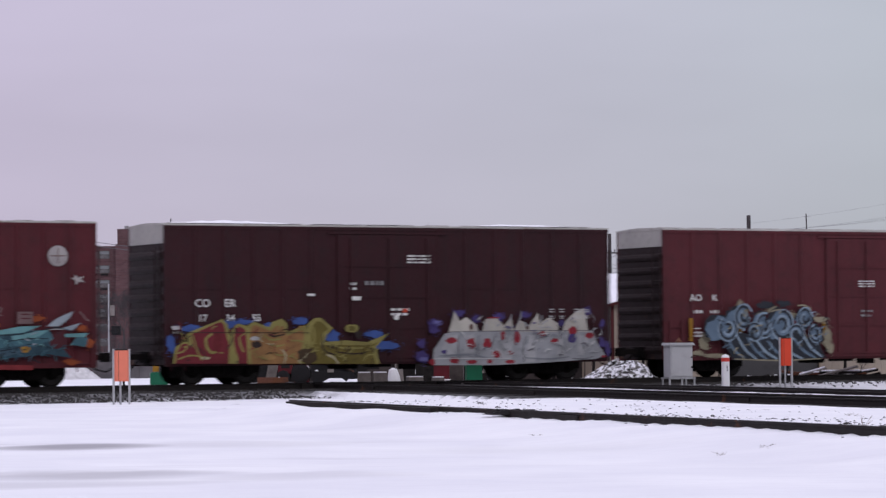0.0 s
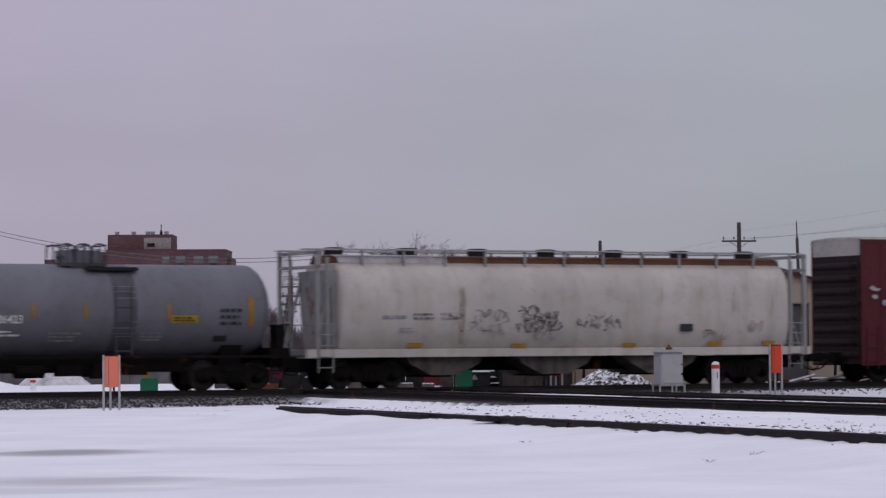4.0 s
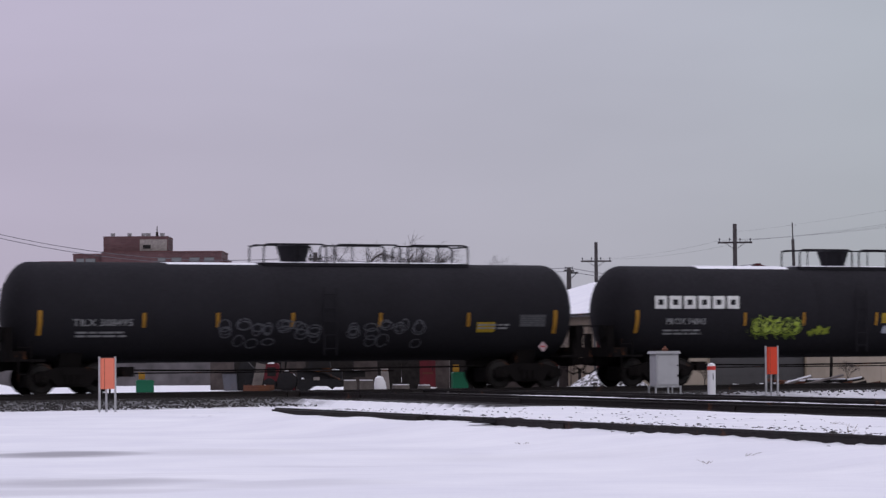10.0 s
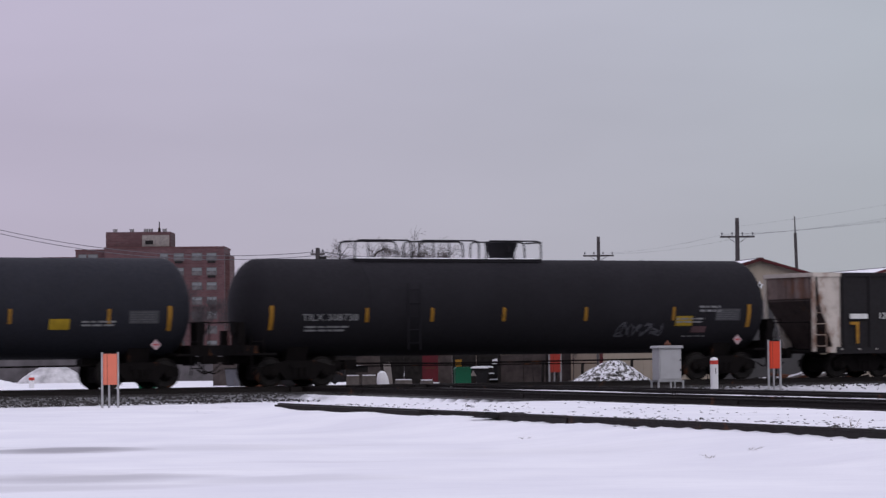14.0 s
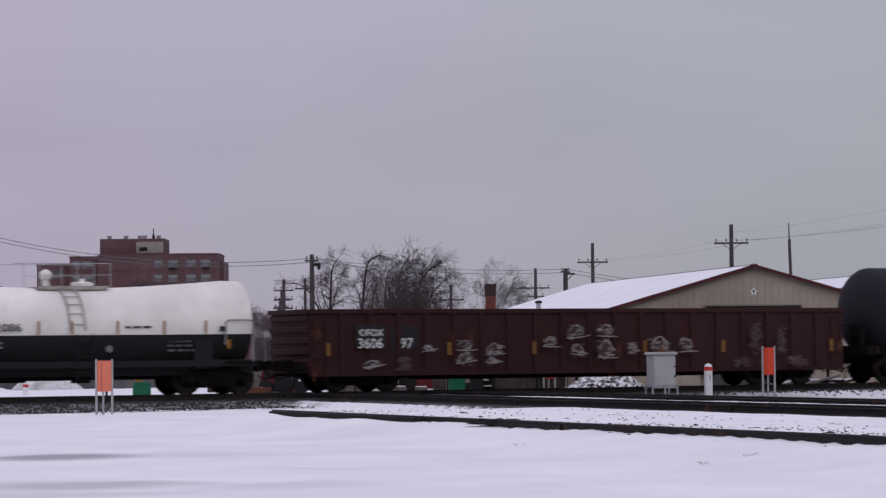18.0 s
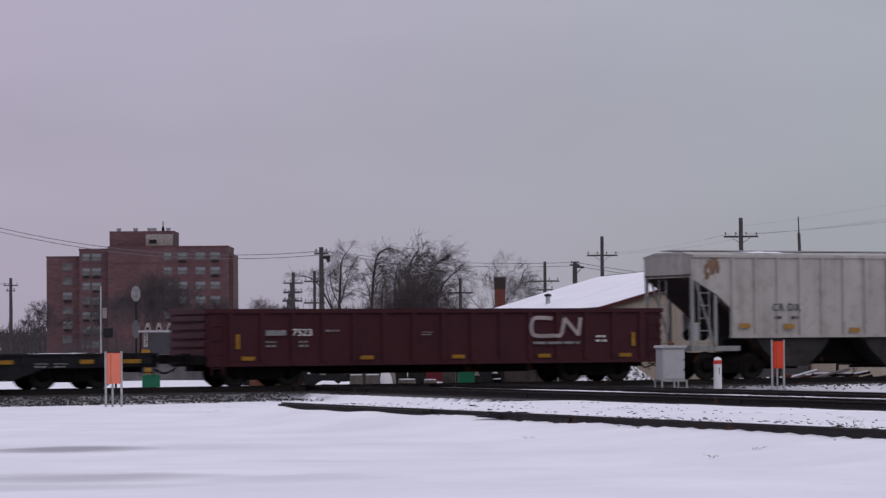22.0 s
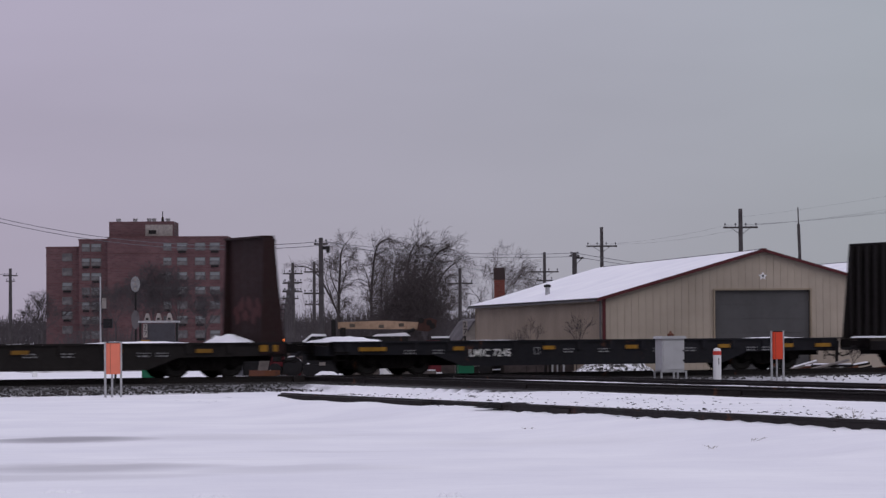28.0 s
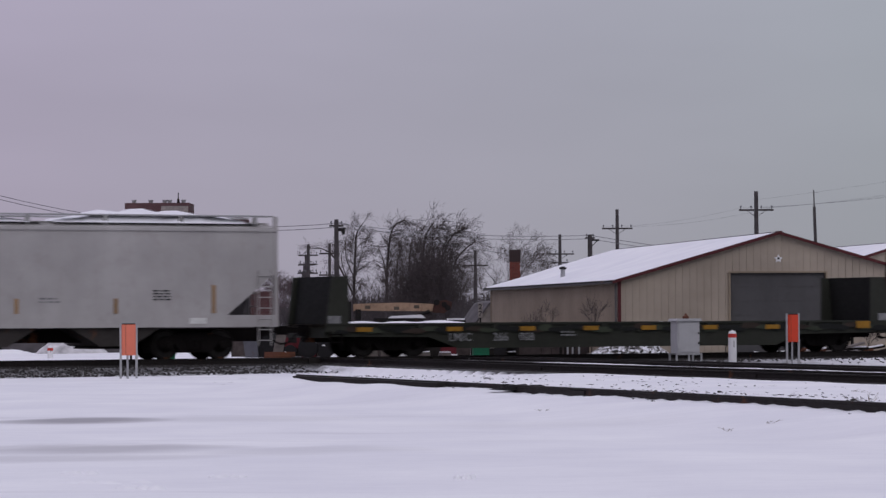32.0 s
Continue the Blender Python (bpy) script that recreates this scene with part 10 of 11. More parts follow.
for k in range(420):
    x = rnd.uniform(-3.4, 3.0)
    hgt = rnd.uniform(1.8, 5.6) * (0.75 + 0.25 * math.sin(1.7 * x + 1.0))
    p, d = Vector((x, rnd.uniform(-3, 3), 0)), Vector((rnd.gauss(0, 0.1), 0, 1))
    for i in range(6):
        d = (d + Vector((rnd.gauss(0.02, 0.13), rnd.gauss(0, 0.1), 0))).normalized()
        q = p + d * hgt / 6
        s.tube(p, q, 0.017 - 0.002 * i, 0.015 - 0.002 * i, 3, False)
        for j in range(2 if i else 0):
            e = (d + Vector((rnd.gauss(0.05, 0.6), rnd.gauss(0, 0.4), rnd.gauss(0.0, 0.3)))).normalized()
            s.tube(q, q + e * rnd.uniform(0.25, 0.7), 0.007, 0.005, 3, False)
        p = q
part("stems", s, TWIG, sp)
bare_tree(3.6, 250, 8.0, 19, (0.05, 0), 6, 0.6, "bare tree behind the barn", trunk_r=0.15)
bare_tree(6.2, 262, 6.6, 20, (0.2, 0), 5, 0.7, "bare tree behind the barn", trunk_r=0.12)
bare_tree(1.9, 246, 6.4, 21, (0.0, 0), 5, 0.7, "bare tree behind the barn", trunk_r=0.12)
bare_tree(-44.5, 330, 6.0, 22, (0, 0), 6, 0.75, "distant bare tree in the yard", True, 0.2, 1.6)
bare_tree(-40.5, 335, 4.8, 23, (0, 0), 5, 0.8, "distant bare tree in the yard", True, 0.18, 1.6)
bare_tree(-31.5, 300, 7.0, 24, (0, 0), 6, 0.6, "slender bare tree before the apartments", True, 0.12, 1.5)
bare_tree(-26.8, 300, 7.5, 25, (0.05, 0), 6, 0.6, "slender bare tree before the apartments", True, 0.13, 1.5)
bare_tree(-24.5, 305, 6.5, 26, (0.0, 0), 6, 0.65, "slender bare tree before the apartments", True, 0.12, 1.5)
bare_tree(-29.4, 303, 8.6, 29, (0.04, 0), 6, 0.6, "slender bare tree before the apartments", True, 0.14, 1.5)
bare_tree(-33.6, 306, 7.6, 30, (0.0, 0), 6, 0.6, "slender bare tree before the apartments", True, 0.13, 1.5)
bare_tree(-36.2, 590, 10.0, 27, (0, 0), 6, 0.8, "distant bare tree beside the annex", True, 0.25, 3.0)
bare_tree(-33.9, 592, 8.5, 28, (0, 0), 6, 0.8, "distant bare tree beside the annex", True, 0.25, 3.0)

# brush along the yard's far edge
br = thing("brush", "low leafless brush and saplings", "brush", "", "stuff")
rnd = random.Random(31)
s = Shape()
for k in range(2600):
    y = rnd.choice((175, 185, 198, 222, 270, 300)) + rnd.uniform(-4, 4)
    x = rnd.uniform(-0.13, 0.075) * y
    if -0.09 < x / y < -0.05:
        continue
    z = -0.4
    hgt = rnd.uniform(0.8, 2.9) * (1.0 if x / y < -0.04 else 1.25) * (0.55 if y < 190 else 1)
    d = Vector((rnd.gauss(0.05, 0.25), rnd.gauss(0, 0.2), 1)).normalized()
    p = Vector((x, y, z))
    q = p + d * hgt * 0.6
    s.tube(p, q, 0.02, 0.014, 3, False)
    for j in range(3):
        dd = (d + Vector((rnd.gauss(0, 0.45), rnd.gauss(0, 0.4), rnd.gauss(0, 0.2)))).normalized()
        s.tube(p + d * hgt * rnd.uniform(0.25, 0.6), q + dd * hgt * rnd.uniform(0.2, 0.55), 0.012, 0.006, 3, False)
part("stems", s, FARBARK, br)

# far belt of woods that closes the horizon
fw = thing("far_woods", "distant grey leafless tree belt on the horizon", "woods", "", "stuff")
s = Shape()
for k in range(5200):
    y = rnd.uniform(620, 760)
    x = rnd.uniform(-0.2, 0.2) * y
    hgt = rnd.uniform(2.5, 6.5) * (1 + 0.5 * noise.noise((x * 0.03, 1, 0)))
    q = (x + rnd.gauss(0, 0.8), y, hgt)
    s.tube((x, y, -0.5), q, 0.16, 0.06, 3, False)
    for j in range(4):
        b = Vector((x, y, hgt * rnd.uniform(0.3, 0.8)))
        s.tube(b, b + Vector((rnd.gauss(0, 1.6), 0, rnd.uniform(0.6, 2.4))), 0.07, 0.03, 3, False)
part("stems", s, FARBARK, fw)


# ---- trackside equipment ----
def marker(x, y, z, high, mat, label, legs=0.42, w=0.40):
    m = thing("track_marker", label, "marker", "orange track markers", "", pose(x, y, z, 0, 0, 12))
    leg = high * legs
    body = Shape().prism([(-w / 2 + 0.05, -0.1), (w / 2 - 0.05, -0.1), (w / 2 - 0.01, -0.04), (w / 2 - 0.01, 0.1), (-w / 2 + 0.01, 0.1), (-w / 2 + 0.01, -0.04)], leg, high - 0.03, "z")
    part("housing", body, mat, m)
    part("housing_cap", Shape().box(-w / 2 + 0.03, w / 2 - 0.03, -0.09, 0.09, high - 0.03, high), DARKMETAL, m)
    for xx in (-w / 2 - 0.01, w / 2 + 0.01):
        part("post", Shape().box(xx - 0.028, xx + 0.028, -0.03, 0.03, 0, high + 0.01), GALVPOST, m)
    part("post", Shape().tube((-0.03, -0.02, 0), (-0.03, -0.02, leg), 0.03, 0.03, 8), GALVPOST, m)
    part("conduit", Shape().tube((0.06, -0.02, leg - 0.1), (0.06, -0.02, leg), 0.03, 0.03, 8).tube((0.06, 0.0, leg - 0.1), (0.03, 0, leg - 0.3), 0.02, 0.02, 6), DARKMETAL, m)
    part("housing_seam", Shape().box(-0.09, -0.08, -0.104, -0.099, leg + 0.02, high - 0.05), RUSTY, m)
    return m


marker(-8.88, 80.0, ground_z(-8.88, 80.0), 1.47, PALEORANGE, "faded orange marker box on three steel legs")
marker(10.27, 93.0, -0.36, 1.65, ORANGE, "bright orange marker box on three steel legs", 0.472, 0.36)
marker(4.03, 108.0, -0.35, 1.38, coat("dull_marker_red", (0.4, 0.05, 0.035), 0.5, 0.15), "bright orange marker box beyond the main line", w=0.40)

cb = thing("signal_cabinet", "grey aluminium signal cabinet on a low stand", "equipment cabinet", "", "", pose(6.86, 92.0, -0.36, 0, 0, 16))
body = part("cabinet_body", Shape().box(-0.36, 0.36, -0.3, 0.3, 0.46, 1.44), SILVER, cb)
part("cabinet_door", Shape().box(-0.32, 0.32, -0.33, -0.3, 0.5, 1.38), SILVER, cb)
part("door_hinge", Shape().box(-0.345, -0.32, -0.335, -0.3, 0.6, 0.7).box(-0.345, -0.32, -0.335, -0.3, 1.15, 1.25), SILVER, cb)
part("door_lock", Shape().box(0.3, 0.345, -0.36, -0.33, 0.74, 0.8).box(0.3, 0.33, -0.36, -0.33, 1.05, 1.1), DARKMETAL, cb)
part("cabinet_lid", Shape().prism([(-0.42, 1.44), (0.42, 1.44), (0.38, 1.52), (-0.38, 1.52)], -0.37, 0.36, "y"), SILVER, cb)
part("vent_knob", Shape().lathe([(1.52, 0.1), (1.58, 0.11), (1.62, 0.05), (1.68, 0.02)], 10, "z", (0.03, 0, 0)), RUSTY, cb)
part("stand_frame", Shape().box(-0.43, 0.43, -0.36, -0.32, 0.41, 0.46).box(-0.43, 0.43, 0.32, 0.36, 0.41, 0.46), GALVPOST, cb)
for xx in (-0.4, 0.0, 0.4):
    part("stand_leg", Shape().box(xx - 0.025, xx + 0.025, -0.36, -0.31, -0.1, 0.44), GALVPOST, cb)
for xx in (-0.38, 0.38):
    part("stand_leg", Shape().box(xx - 0.025, xx + 0.025, 0.31, 0.36, -0.1, 0.44), GALVPOST, cb)


def white_post(x, y, z, high, r, label):
    p = thing("marker_post", label, "post", "white marker posts", "", pose(x, y, z))
    part("post_body", Shape().lathe([(-0.05, r), (high - 0.22, r)], 18, "z"), WHITEPAINT, p, smooth=40)
    part("red_band", Shape().lathe([(high - 0.22, r + 0.004), (high - 0.1, r + 0.004)], 18, "z"), REDPAINT, p, smooth=40)
    part("domed_top", Shape().lathe([(high - 0.1, r), (high - 0.03, r * 0.8), (high, 0.01)], 18, "z"), WHITEPAINT, p, smooth=50)
    part("small_print", Shape().box(0.03, 0.05, -r - 0.004, -r + 0.03, high * 0.55, high * 0.72), STENCIL, p)


white_post(8.31, 92.0, -0.36, 1.15, 0.125, "white marker post with a red band")
white_post(-16.87, 123.0, -0.4, 0.58, 0.115, "short white marker post with a red top")


def green_box(x, y, z, w, high, label):
    g = thing("switch_box", label, "equipment box", "green switch boxes", "", pose(x, y, z, 0, 0, 8))
    part("box_body", Shape().prism([(-w / 2, 0), (w / 2, 0), (w / 2, high - 0.06), (w / 2 - 0.05, high), (-w / 2 + 0.05, high), (-w / 2, high - 0.06)], -0.25, 0.25, "y"), GREEN, g)
    part("box_lid_lip", Shape().box(-w / 2 - 0.02, w / 2 + 0.02, -0.27, 0.27, high - 0.1, high - 0.06), GREEN, g)
    part("base_plate", Shape().box(-w / 2 - 0.12, w / 2 + 0.25, -0.35, 0.35, -0.06, 0.0), SNOW, g)
    part("target_post", Shape().tube((-0.1, 0.3, 0), (-0.1, 0.3, high + 0.25), 0.03, 0.03, 6), DARKMETAL, g)
    part("target_plate", Shape().box(-0.24, 0.02, 0.27, 0.29, high + 0.02, high + 0.3), YELLOW, g)


green_box(-11.82, 120, -0.46, 0.7, 0.6, "low green switch box on a base plate")
green_box(0.77, 120, -0.3, 0.63, 0.66, "tall green switch box on a snowy base")


# heaps
def heap(name, x, y, rx, ry, high, mat, label, seed, skew=0.0, flat=0.25, n=40, m=14):
    h = thing(name, label, "heap", "", "", pose(x, y, -0.42))
    rnd, s = random.Random(seed), Shape()
    pts = []
    for j in range(m + 1):
        k = j / m
        for i in range(n):
            a = 6.28319 * i / n
            rr = (1 - k * (1 - flat * 0.4)) * (1 + 0.12 * noise.noise((math.cos(a) * 2, math.sin(a) * 2, seed + k)))
            z = high * (1 - (1 - k) ** 1.25) + rnd.uniform(-0.02, 0.02)
            pts.append((skew * k + rx * rr * math.cos(a), ry * rr * math.sin(a), z))
    s.add(pts, [(j * n + i, j * n + (i + 1) % n, (j + 1) * n + (i + 1) % n, (j + 1) * n + i) for j in range(m) for i in range(n)] + [tuple(range(m * n, m * n + n))])
    part("heap_body", s, mat, h, smooth=70)
    return h


def snowy_gravel():
    m, nt, b = nodes_of("snowy_gravel", 0.95)
    stone = blend(nt, span(nt, add_noise(nt, 12, 5), 0.35, 0.65), (0.05, 0.048, 0.045), (0.2, 0.19, 0.18))
    c = blend(nt, span(nt, add_noise(nt, 5.5, 7, None, 0.75), 0.47, 0.53), stone, (0.78, 0.78, 0.82))
    nt.links.new(c, b.inputs["Base Color"])
    relief(nt, b, add_noise(nt, 10, 6), 0.9, 0.08)
    return m


GRAVEL = snowy_gravel()
DIRTYSNOW = plain("ploughed_dirty_snow", (0.5, 0.49, 0.5), 0.85, 0, 0.4, 1.8, 1.0)
gp = heap("gravel_heap", 6.3, 112.5, 1.85, 1.2, 1.02, GRAVEL, "cone of dark gravel streaked with snow", 4, 0.12)
s = Shape()
rnd = random.Random(41)
for k in range(260):
    a, rr = rnd.uniform(3.3, 6.2), rnd.uniform(0.1, 1.0)
    x, y = 1.62 * rr * math.cos(a) + 0.1, 1.2 * rr * math.sin(a)
    z = 1.02 * (1 - rr) ** 0.9
    q = rnd.uniform(0.03, 0.07)
    s.tube((x - q, y, z), (x + q, y + rnd.uniform(-q, q), z + q), q * 1.1, q * 0.7, 5)
st_ = tagged(part("stones", s, [STONE], gp), kind="stuff")
heap("snow_heap", -18.2, 140, 1.75, 1.3, 0.8, DIRTYSNOW, "rounded heap of dirty snow", 6, 0.0, 0.9)
heap("snow_heap", -21.5, 141, 1.6, 1.0, 0.25, SNOW, "low ridge of ploughed snow", 7, 0.0, 0.9)

# heap of snow-covered timbers and pipes by the barn
dh = thing("debris_heap", "snow-dusted heap of timbers and pipes", "debris", "", "", pose(13.4, 109.5, -0.38))
rnd = random.Random(51)
for k in range(26):
    x, y = rnd.uniform(-2.4, 2.4), rnd.uniform(-0.7, 0.7)
    l, a, e = rnd.uniform(0.6, 1.8), rnd.uniform(-0.4, 0.4), rnd.uniform(-0.2, 0.25)
    z = rnd.uniform(0.08, 0.42) * (1 - abs(x) / 3.4)
    d = Vector((math.cos(a) * math.cos(e), math.sin(a), math.sin(e))) * l / 2
    c = Vector((x, y, z + 0.08))
    t_ = part("timber", Shape().tube(c - d, c + d, 0.055, 0.05, 6), (TIE_WOOD, RUSTY, CONCRETE)[k % 3], dh)
    if k % 2:
        part("snow_line", Shape().tube(c - d * 0.9 + Vector((0, 0, 0.05)), c + d * 0.9 + Vector((0, 0, 0.05)), 0.04, 0.04, 6), SNOW, t_)
s = Shape()
for k in range(9):
    x = -2.3 + k * 0.58
    s.lathe([(0, 0.5), (0.12 + 0.1 * rnd.random(), 0.3), (0.26, 0.02)], 12, "z", (x, rnd.uniform(-0.3, 0.3), 0))
part("snow_patch", s, SNOW, dh, smooth=60)

# concrete blocks and a white barrier under the trees
for k, (x, w, h, m) in enumerate(((-3.4, 0.52, 0.5, BLOCKGREY), (-2.8, 0.56, 0.5, BLOCKGREY), (-1.5, 0.62, 0.32, BLOCKGREY), (-0.62, 0.4, 0.3, BLOCKGREY))):
    b_ = thing("concrete_block", "square grey concrete block in the snow", "block", "concrete blocks", "", pose(x, 113, -0.38, 0, 0, 6 * k))
    part("block_body", Shape().prism([(-w / 2, 0), (w / 2, 0), (w / 2 - 0.03, h), (-w / 2 + 0.03, h)], -0.25, 0.25, "y"), m, b_)
    part("snow_top", Shape().box(-w / 2 + 0.04, w / 2 - 0.04, -0.22, 0.22, h, h + 0.03), SNOW, b_)
wb = thing("white_barrel", "tapered white drum leaning on a grey post", "drum", "", "", pose(-2.22, 112, -0.38, 0, -7, 0))
part("drum_body", Shape().lathe([(0, 0.2), (0.1, 0.24), (0.4, 0.22), (0.62, 0.15), (0.68, 0.04)], 20, "z"), WHITEPAINT, wb, smooth=40)
part("drum_rim", Shape().lathe([(-0.02, 0.21), (0.05, 0.21)], 20, "z"), DARKMETAL, wb)
gpost = thing("stub_post", "thick grey post behind the white drum", "post", "stub posts", "", pose(-2.02, 112.5, -0.38, 0, -5, 0))
part("post_shaft", Shape().box(-0.14, 0.14, -0.08, 0.08, 0, 1.0), CONCRETE, gpost)

# parked machines and stores behind the line
def snow_dabs(parent, spots):
    """Thin caps of snow on ledges: each (x0, x1, y, z, thick)."""
    for x0, x1, y, z, th in spots:
        part("snow_cap", Shape().prism([(x0, z), (x1, z - 0.01), (x1 - 0.05, z + th * 0.8), ((x0 + x1) / 2, z + th), (x0 + 0.04, z + th * 0.6)], y - 0.16, y + 0.16, "y"), SNOW, parent)


def round_end(cx, cz, r, a0, a1, n=8):
    return [(cx + r * math.cos(a0 + (a1 - a0) * k / n), cz + r * math.sin(a0 + (a1 - a0) * k / n)) for k in range(n + 1)]


rm = thing("tractor", "dark red tractor with a rounded fender, dusted with snow", "tractor", "parked machines", "", pose(-6.52, 122, -0.38))
part("hood", Shape().prism([(-0.64, 0.45), (-0.1, 0.4), (0.0, 1.05), (-0.1, 1.14), (-0.56, 1.12), (-0.62, 1.0)], -0.32, 0.32, "y"), MAROON, rm)
part("fender", Shape().prism([(0.05, 0.05), (0.62, 0.05)] + round_end(0.34, 0.5, 0.29, 0.0, 3.14), -0.45, 0.45, "y"), MAROON, rm, "rounded red fender")
part("chassis", Shape().box(-0.7, 0.5, -0.25, 0.25, 0.25, 0.5), DARKMETAL, rm)
part("grille", Shape().box(-0.5, -0.16, -0.335, -0.32, 0.62, 0.98), DARKMETAL, rm)
part("roll_bar", Shape().pipe([(0.2, -0.3, 0.5), (0.24, -0.3, 1.3), (0.24, 0.3, 1.3), (0.2, 0.3, 0.5)], 0.04), DARKMETAL, rm)
for xx, rr_ in ((-0.42, 0.27), (0.3, 0.4)):
    for sg in (-1, 1):
        w_ = part("wheel", Shape().lathe([(sg * 0.3, rr_ * 0.6), (sg * 0.32, rr_), (sg * 0.46, rr_), (sg * 0.48, rr_ * 0.6)], 20, "y", (xx, 0, rr_)), BLACKPAINT, rm)
        part("rim", Shape().lathe([(sg * 0.465, rr_ * 0.55), (sg * 0.47, rr_ * 0.2)], 16, "y", (xx, 0, rr_)), MAROON, w_)
snow_dabs(rm, ((-0.5, -0.2, -0.2, 1.13, 0.05), (0.1, 0.4, -0.3, 0.78, 0.06), (0.5, 0.64, -0.3, 0.62, 0.1)))

cr = thing("timber_crate", "low rust-brown timber crate flecked with snow", "crate", "", "", pose(-7.3, 120.8, -0.4))
for k in range(3):
    part("board", Shape().box(-0.62 + 0.004 * k, 0.62 - 0.006 * k, -0.3, -0.27, 0.01 + k * 0.095, 0.1 + k * 0.095), RUSTY, cr)
for xx in (-0.6, 0.57):
    part("end_board", Shape().box(xx, xx + 0.03, -0.27, 0.3, 0.0, 0.28), RUSTY, cr)
part("fill", Shape().box(-0.57, 0.57, -0.27, 0.3, 0.0, 0.24), TIE_WOOD, cr)
snow_dabs(cr, ((-0.3, -0.1, -0.1, 0.24, 0.05), (0.1, 0.32, -0.05, 0.24, 0.06), (-0.5, -0.42, -0.1, 0.24, 0.04)))

bn = thing("steel_bin", "dull grey steel bin with sloped sides", "bin", "", "", pose(-8.55, 122, -0.38))
part("bin_body", Shape().prism([(-0.22, 0.0), (0.3, 0.0), (0.26, 0.72), (-0.3, 0.72)], -0.3, 0.3, "y"), coat("dull_bin_steel", (0.09, 0.09, 0.105), 0.6, 0.4, 0.05), bn)
part("bin_rim", Shape().box(-0.32, 0.28, -0.32, 0.32, 0.72, 0.77), DARKMETAL, bn)
sl = thing("steel_slab", "grey steel plate leaning against a machine", "plate", "", "", pose(-7.5, 121.7, -0.38, 0, 12, 0))
part("slab_face", Shape().box(-0.2, 0.2, -0.03, 0.03, 0.0, 1.15), BLOCKGREY, sl)
bk = thing("tractor", "black machine with a tall seat back", "tractor", "parked machines", "", pose(-7.95, 122.6, -0.38))
part("body", Shape().prism([(-0.3, 0.2), (0.3, 0.2), (0.34, 0.95), (0.1, 1.2), (-0.2, 1.15), (-0.34, 0.7)], -0.4, 0.4, "y"), BLACKPAINT, bk)
for xx in (-0.2, 0.22):
    part("wheel", Shape().lathe([(-0.46, 0.15), (-0.45, 0.25), (-0.3, 0.25)], 18, "y", (xx, 0, 0.25)), BLACKPAINT, bk)

ld = thing("loader", "black tracked loader with a snow-flecked cab", "loader", "parked machines", "", pose(-4.9, 122, -0.38))
for sg in (-1, 1):
    part("track", Shape().prism(round_end(-0.66, 0.24, 0.24, 1.57, 4.71) + round_end(0.66, 0.24, 0.24, -1.57, 1.57), sg * 0.55 - 0.15, sg * 0.55 + 0.15, "y"), BLACKPAINT, ld)
part("body", Shape().prism([(-0.9, 0.4), (0.9, 0.4), (0.92, 0.8), (0.45, 0.9), (0.4, 1.3), (-0.35, 1.3), (-0.45, 0.98), (-0.92, 0.9)], -0.42, 0.42, "y"), BLACKPAINT, ld)
part("window_frame", Shape().box(-0.28, 0.32, -0.45, -0.42, 0.95, 1.24), DARKMETAL, ld)
part("number_plate", Shape().box(-0.23, 0.02, -0.74, -0.71, 0.44, 0.57), CONCRETE, ld, "small pale data plate")
part("lift_arm", Shape().pipe([(-0.7, -0.5, 0.9), (0.2, -0.52, 0.75), (1.0, -0.5, 0.35)], 0.06, 8), DARKMETAL, ld)
part("bucket", Shape().prism([(0.85, 0.02), (1.2, 0.02), (1.12, 0.4), (0.92, 0.46)], -0.7, 0.7, "y"), DARKMETAL, ld)
snow_dabs(ld, ((-0.2, 0.0, -0.3, 1.3, 0.06), (0.5, 0.8, -0.3, 0.86, 0.06), (-0.75, -0.6, -0.55, 0.5, 0.05)))

bm_ = thing("steel_beam", "dark steel beam capped with snow on the blocks", "beam", "", "", pose(-3.2, 113.3, 0.24))
part("web", Shape().box(-0.42, 0.36, -0.02, 0.02, 0.03, 0.2), DARKMETAL, bm_)
for z in (0.0, 0.2):
    part("flange", Shape().box(-0.42, 0.36, -0.1, 0.1, z, z + 0.03), DARKMETAL, bm_)
snow_dabs(bm_, ((-0.4, 0.34, 0.0, 0.23, 0.035),))

rc = thing("red_cabinet", "narrow dark red steel cabinet on a snowy footing", "cabinet", "", "", pose(-0.52, 122, -0.38))
part("cabinet_body", Shape().prism([(-0.32, 0.08), (0.32, 0.08), (0.32, 1.36), (0.26, 1.42), (-0.26, 1.42), (-0.32, 1.36)], -0.28, 0.28, "y"), MAROON, rc)
part("cabinet_door", Shape().box(-0.27, 0.27, -0.3, -0.28, 0.16, 1.32), MAROON, rc)
part("label_strip", Shape().box(-0.2, 0.22, -0.308, -0.3, 0.66, 0.74), coat("faded_label", (0.1, 0.03, 0.02), 0.7), rc)
part("door_handle", Shape().tube((0.2, -0.33, 0.8), (0.2, -0.33, 0.95), 0.015, 0.015, 6), DARKMETAL, rc)
part("footing", Shape().box(-0.4, 0.42, -0.35, 0.35, 0.0, 0.08), CONCRETE, rc)
snow_dabs(rc, ((-0.38, 0.4, -0.3, 0.08, 0.05), (0.4, 0.75, -0.1, 0.0, 0.08)))

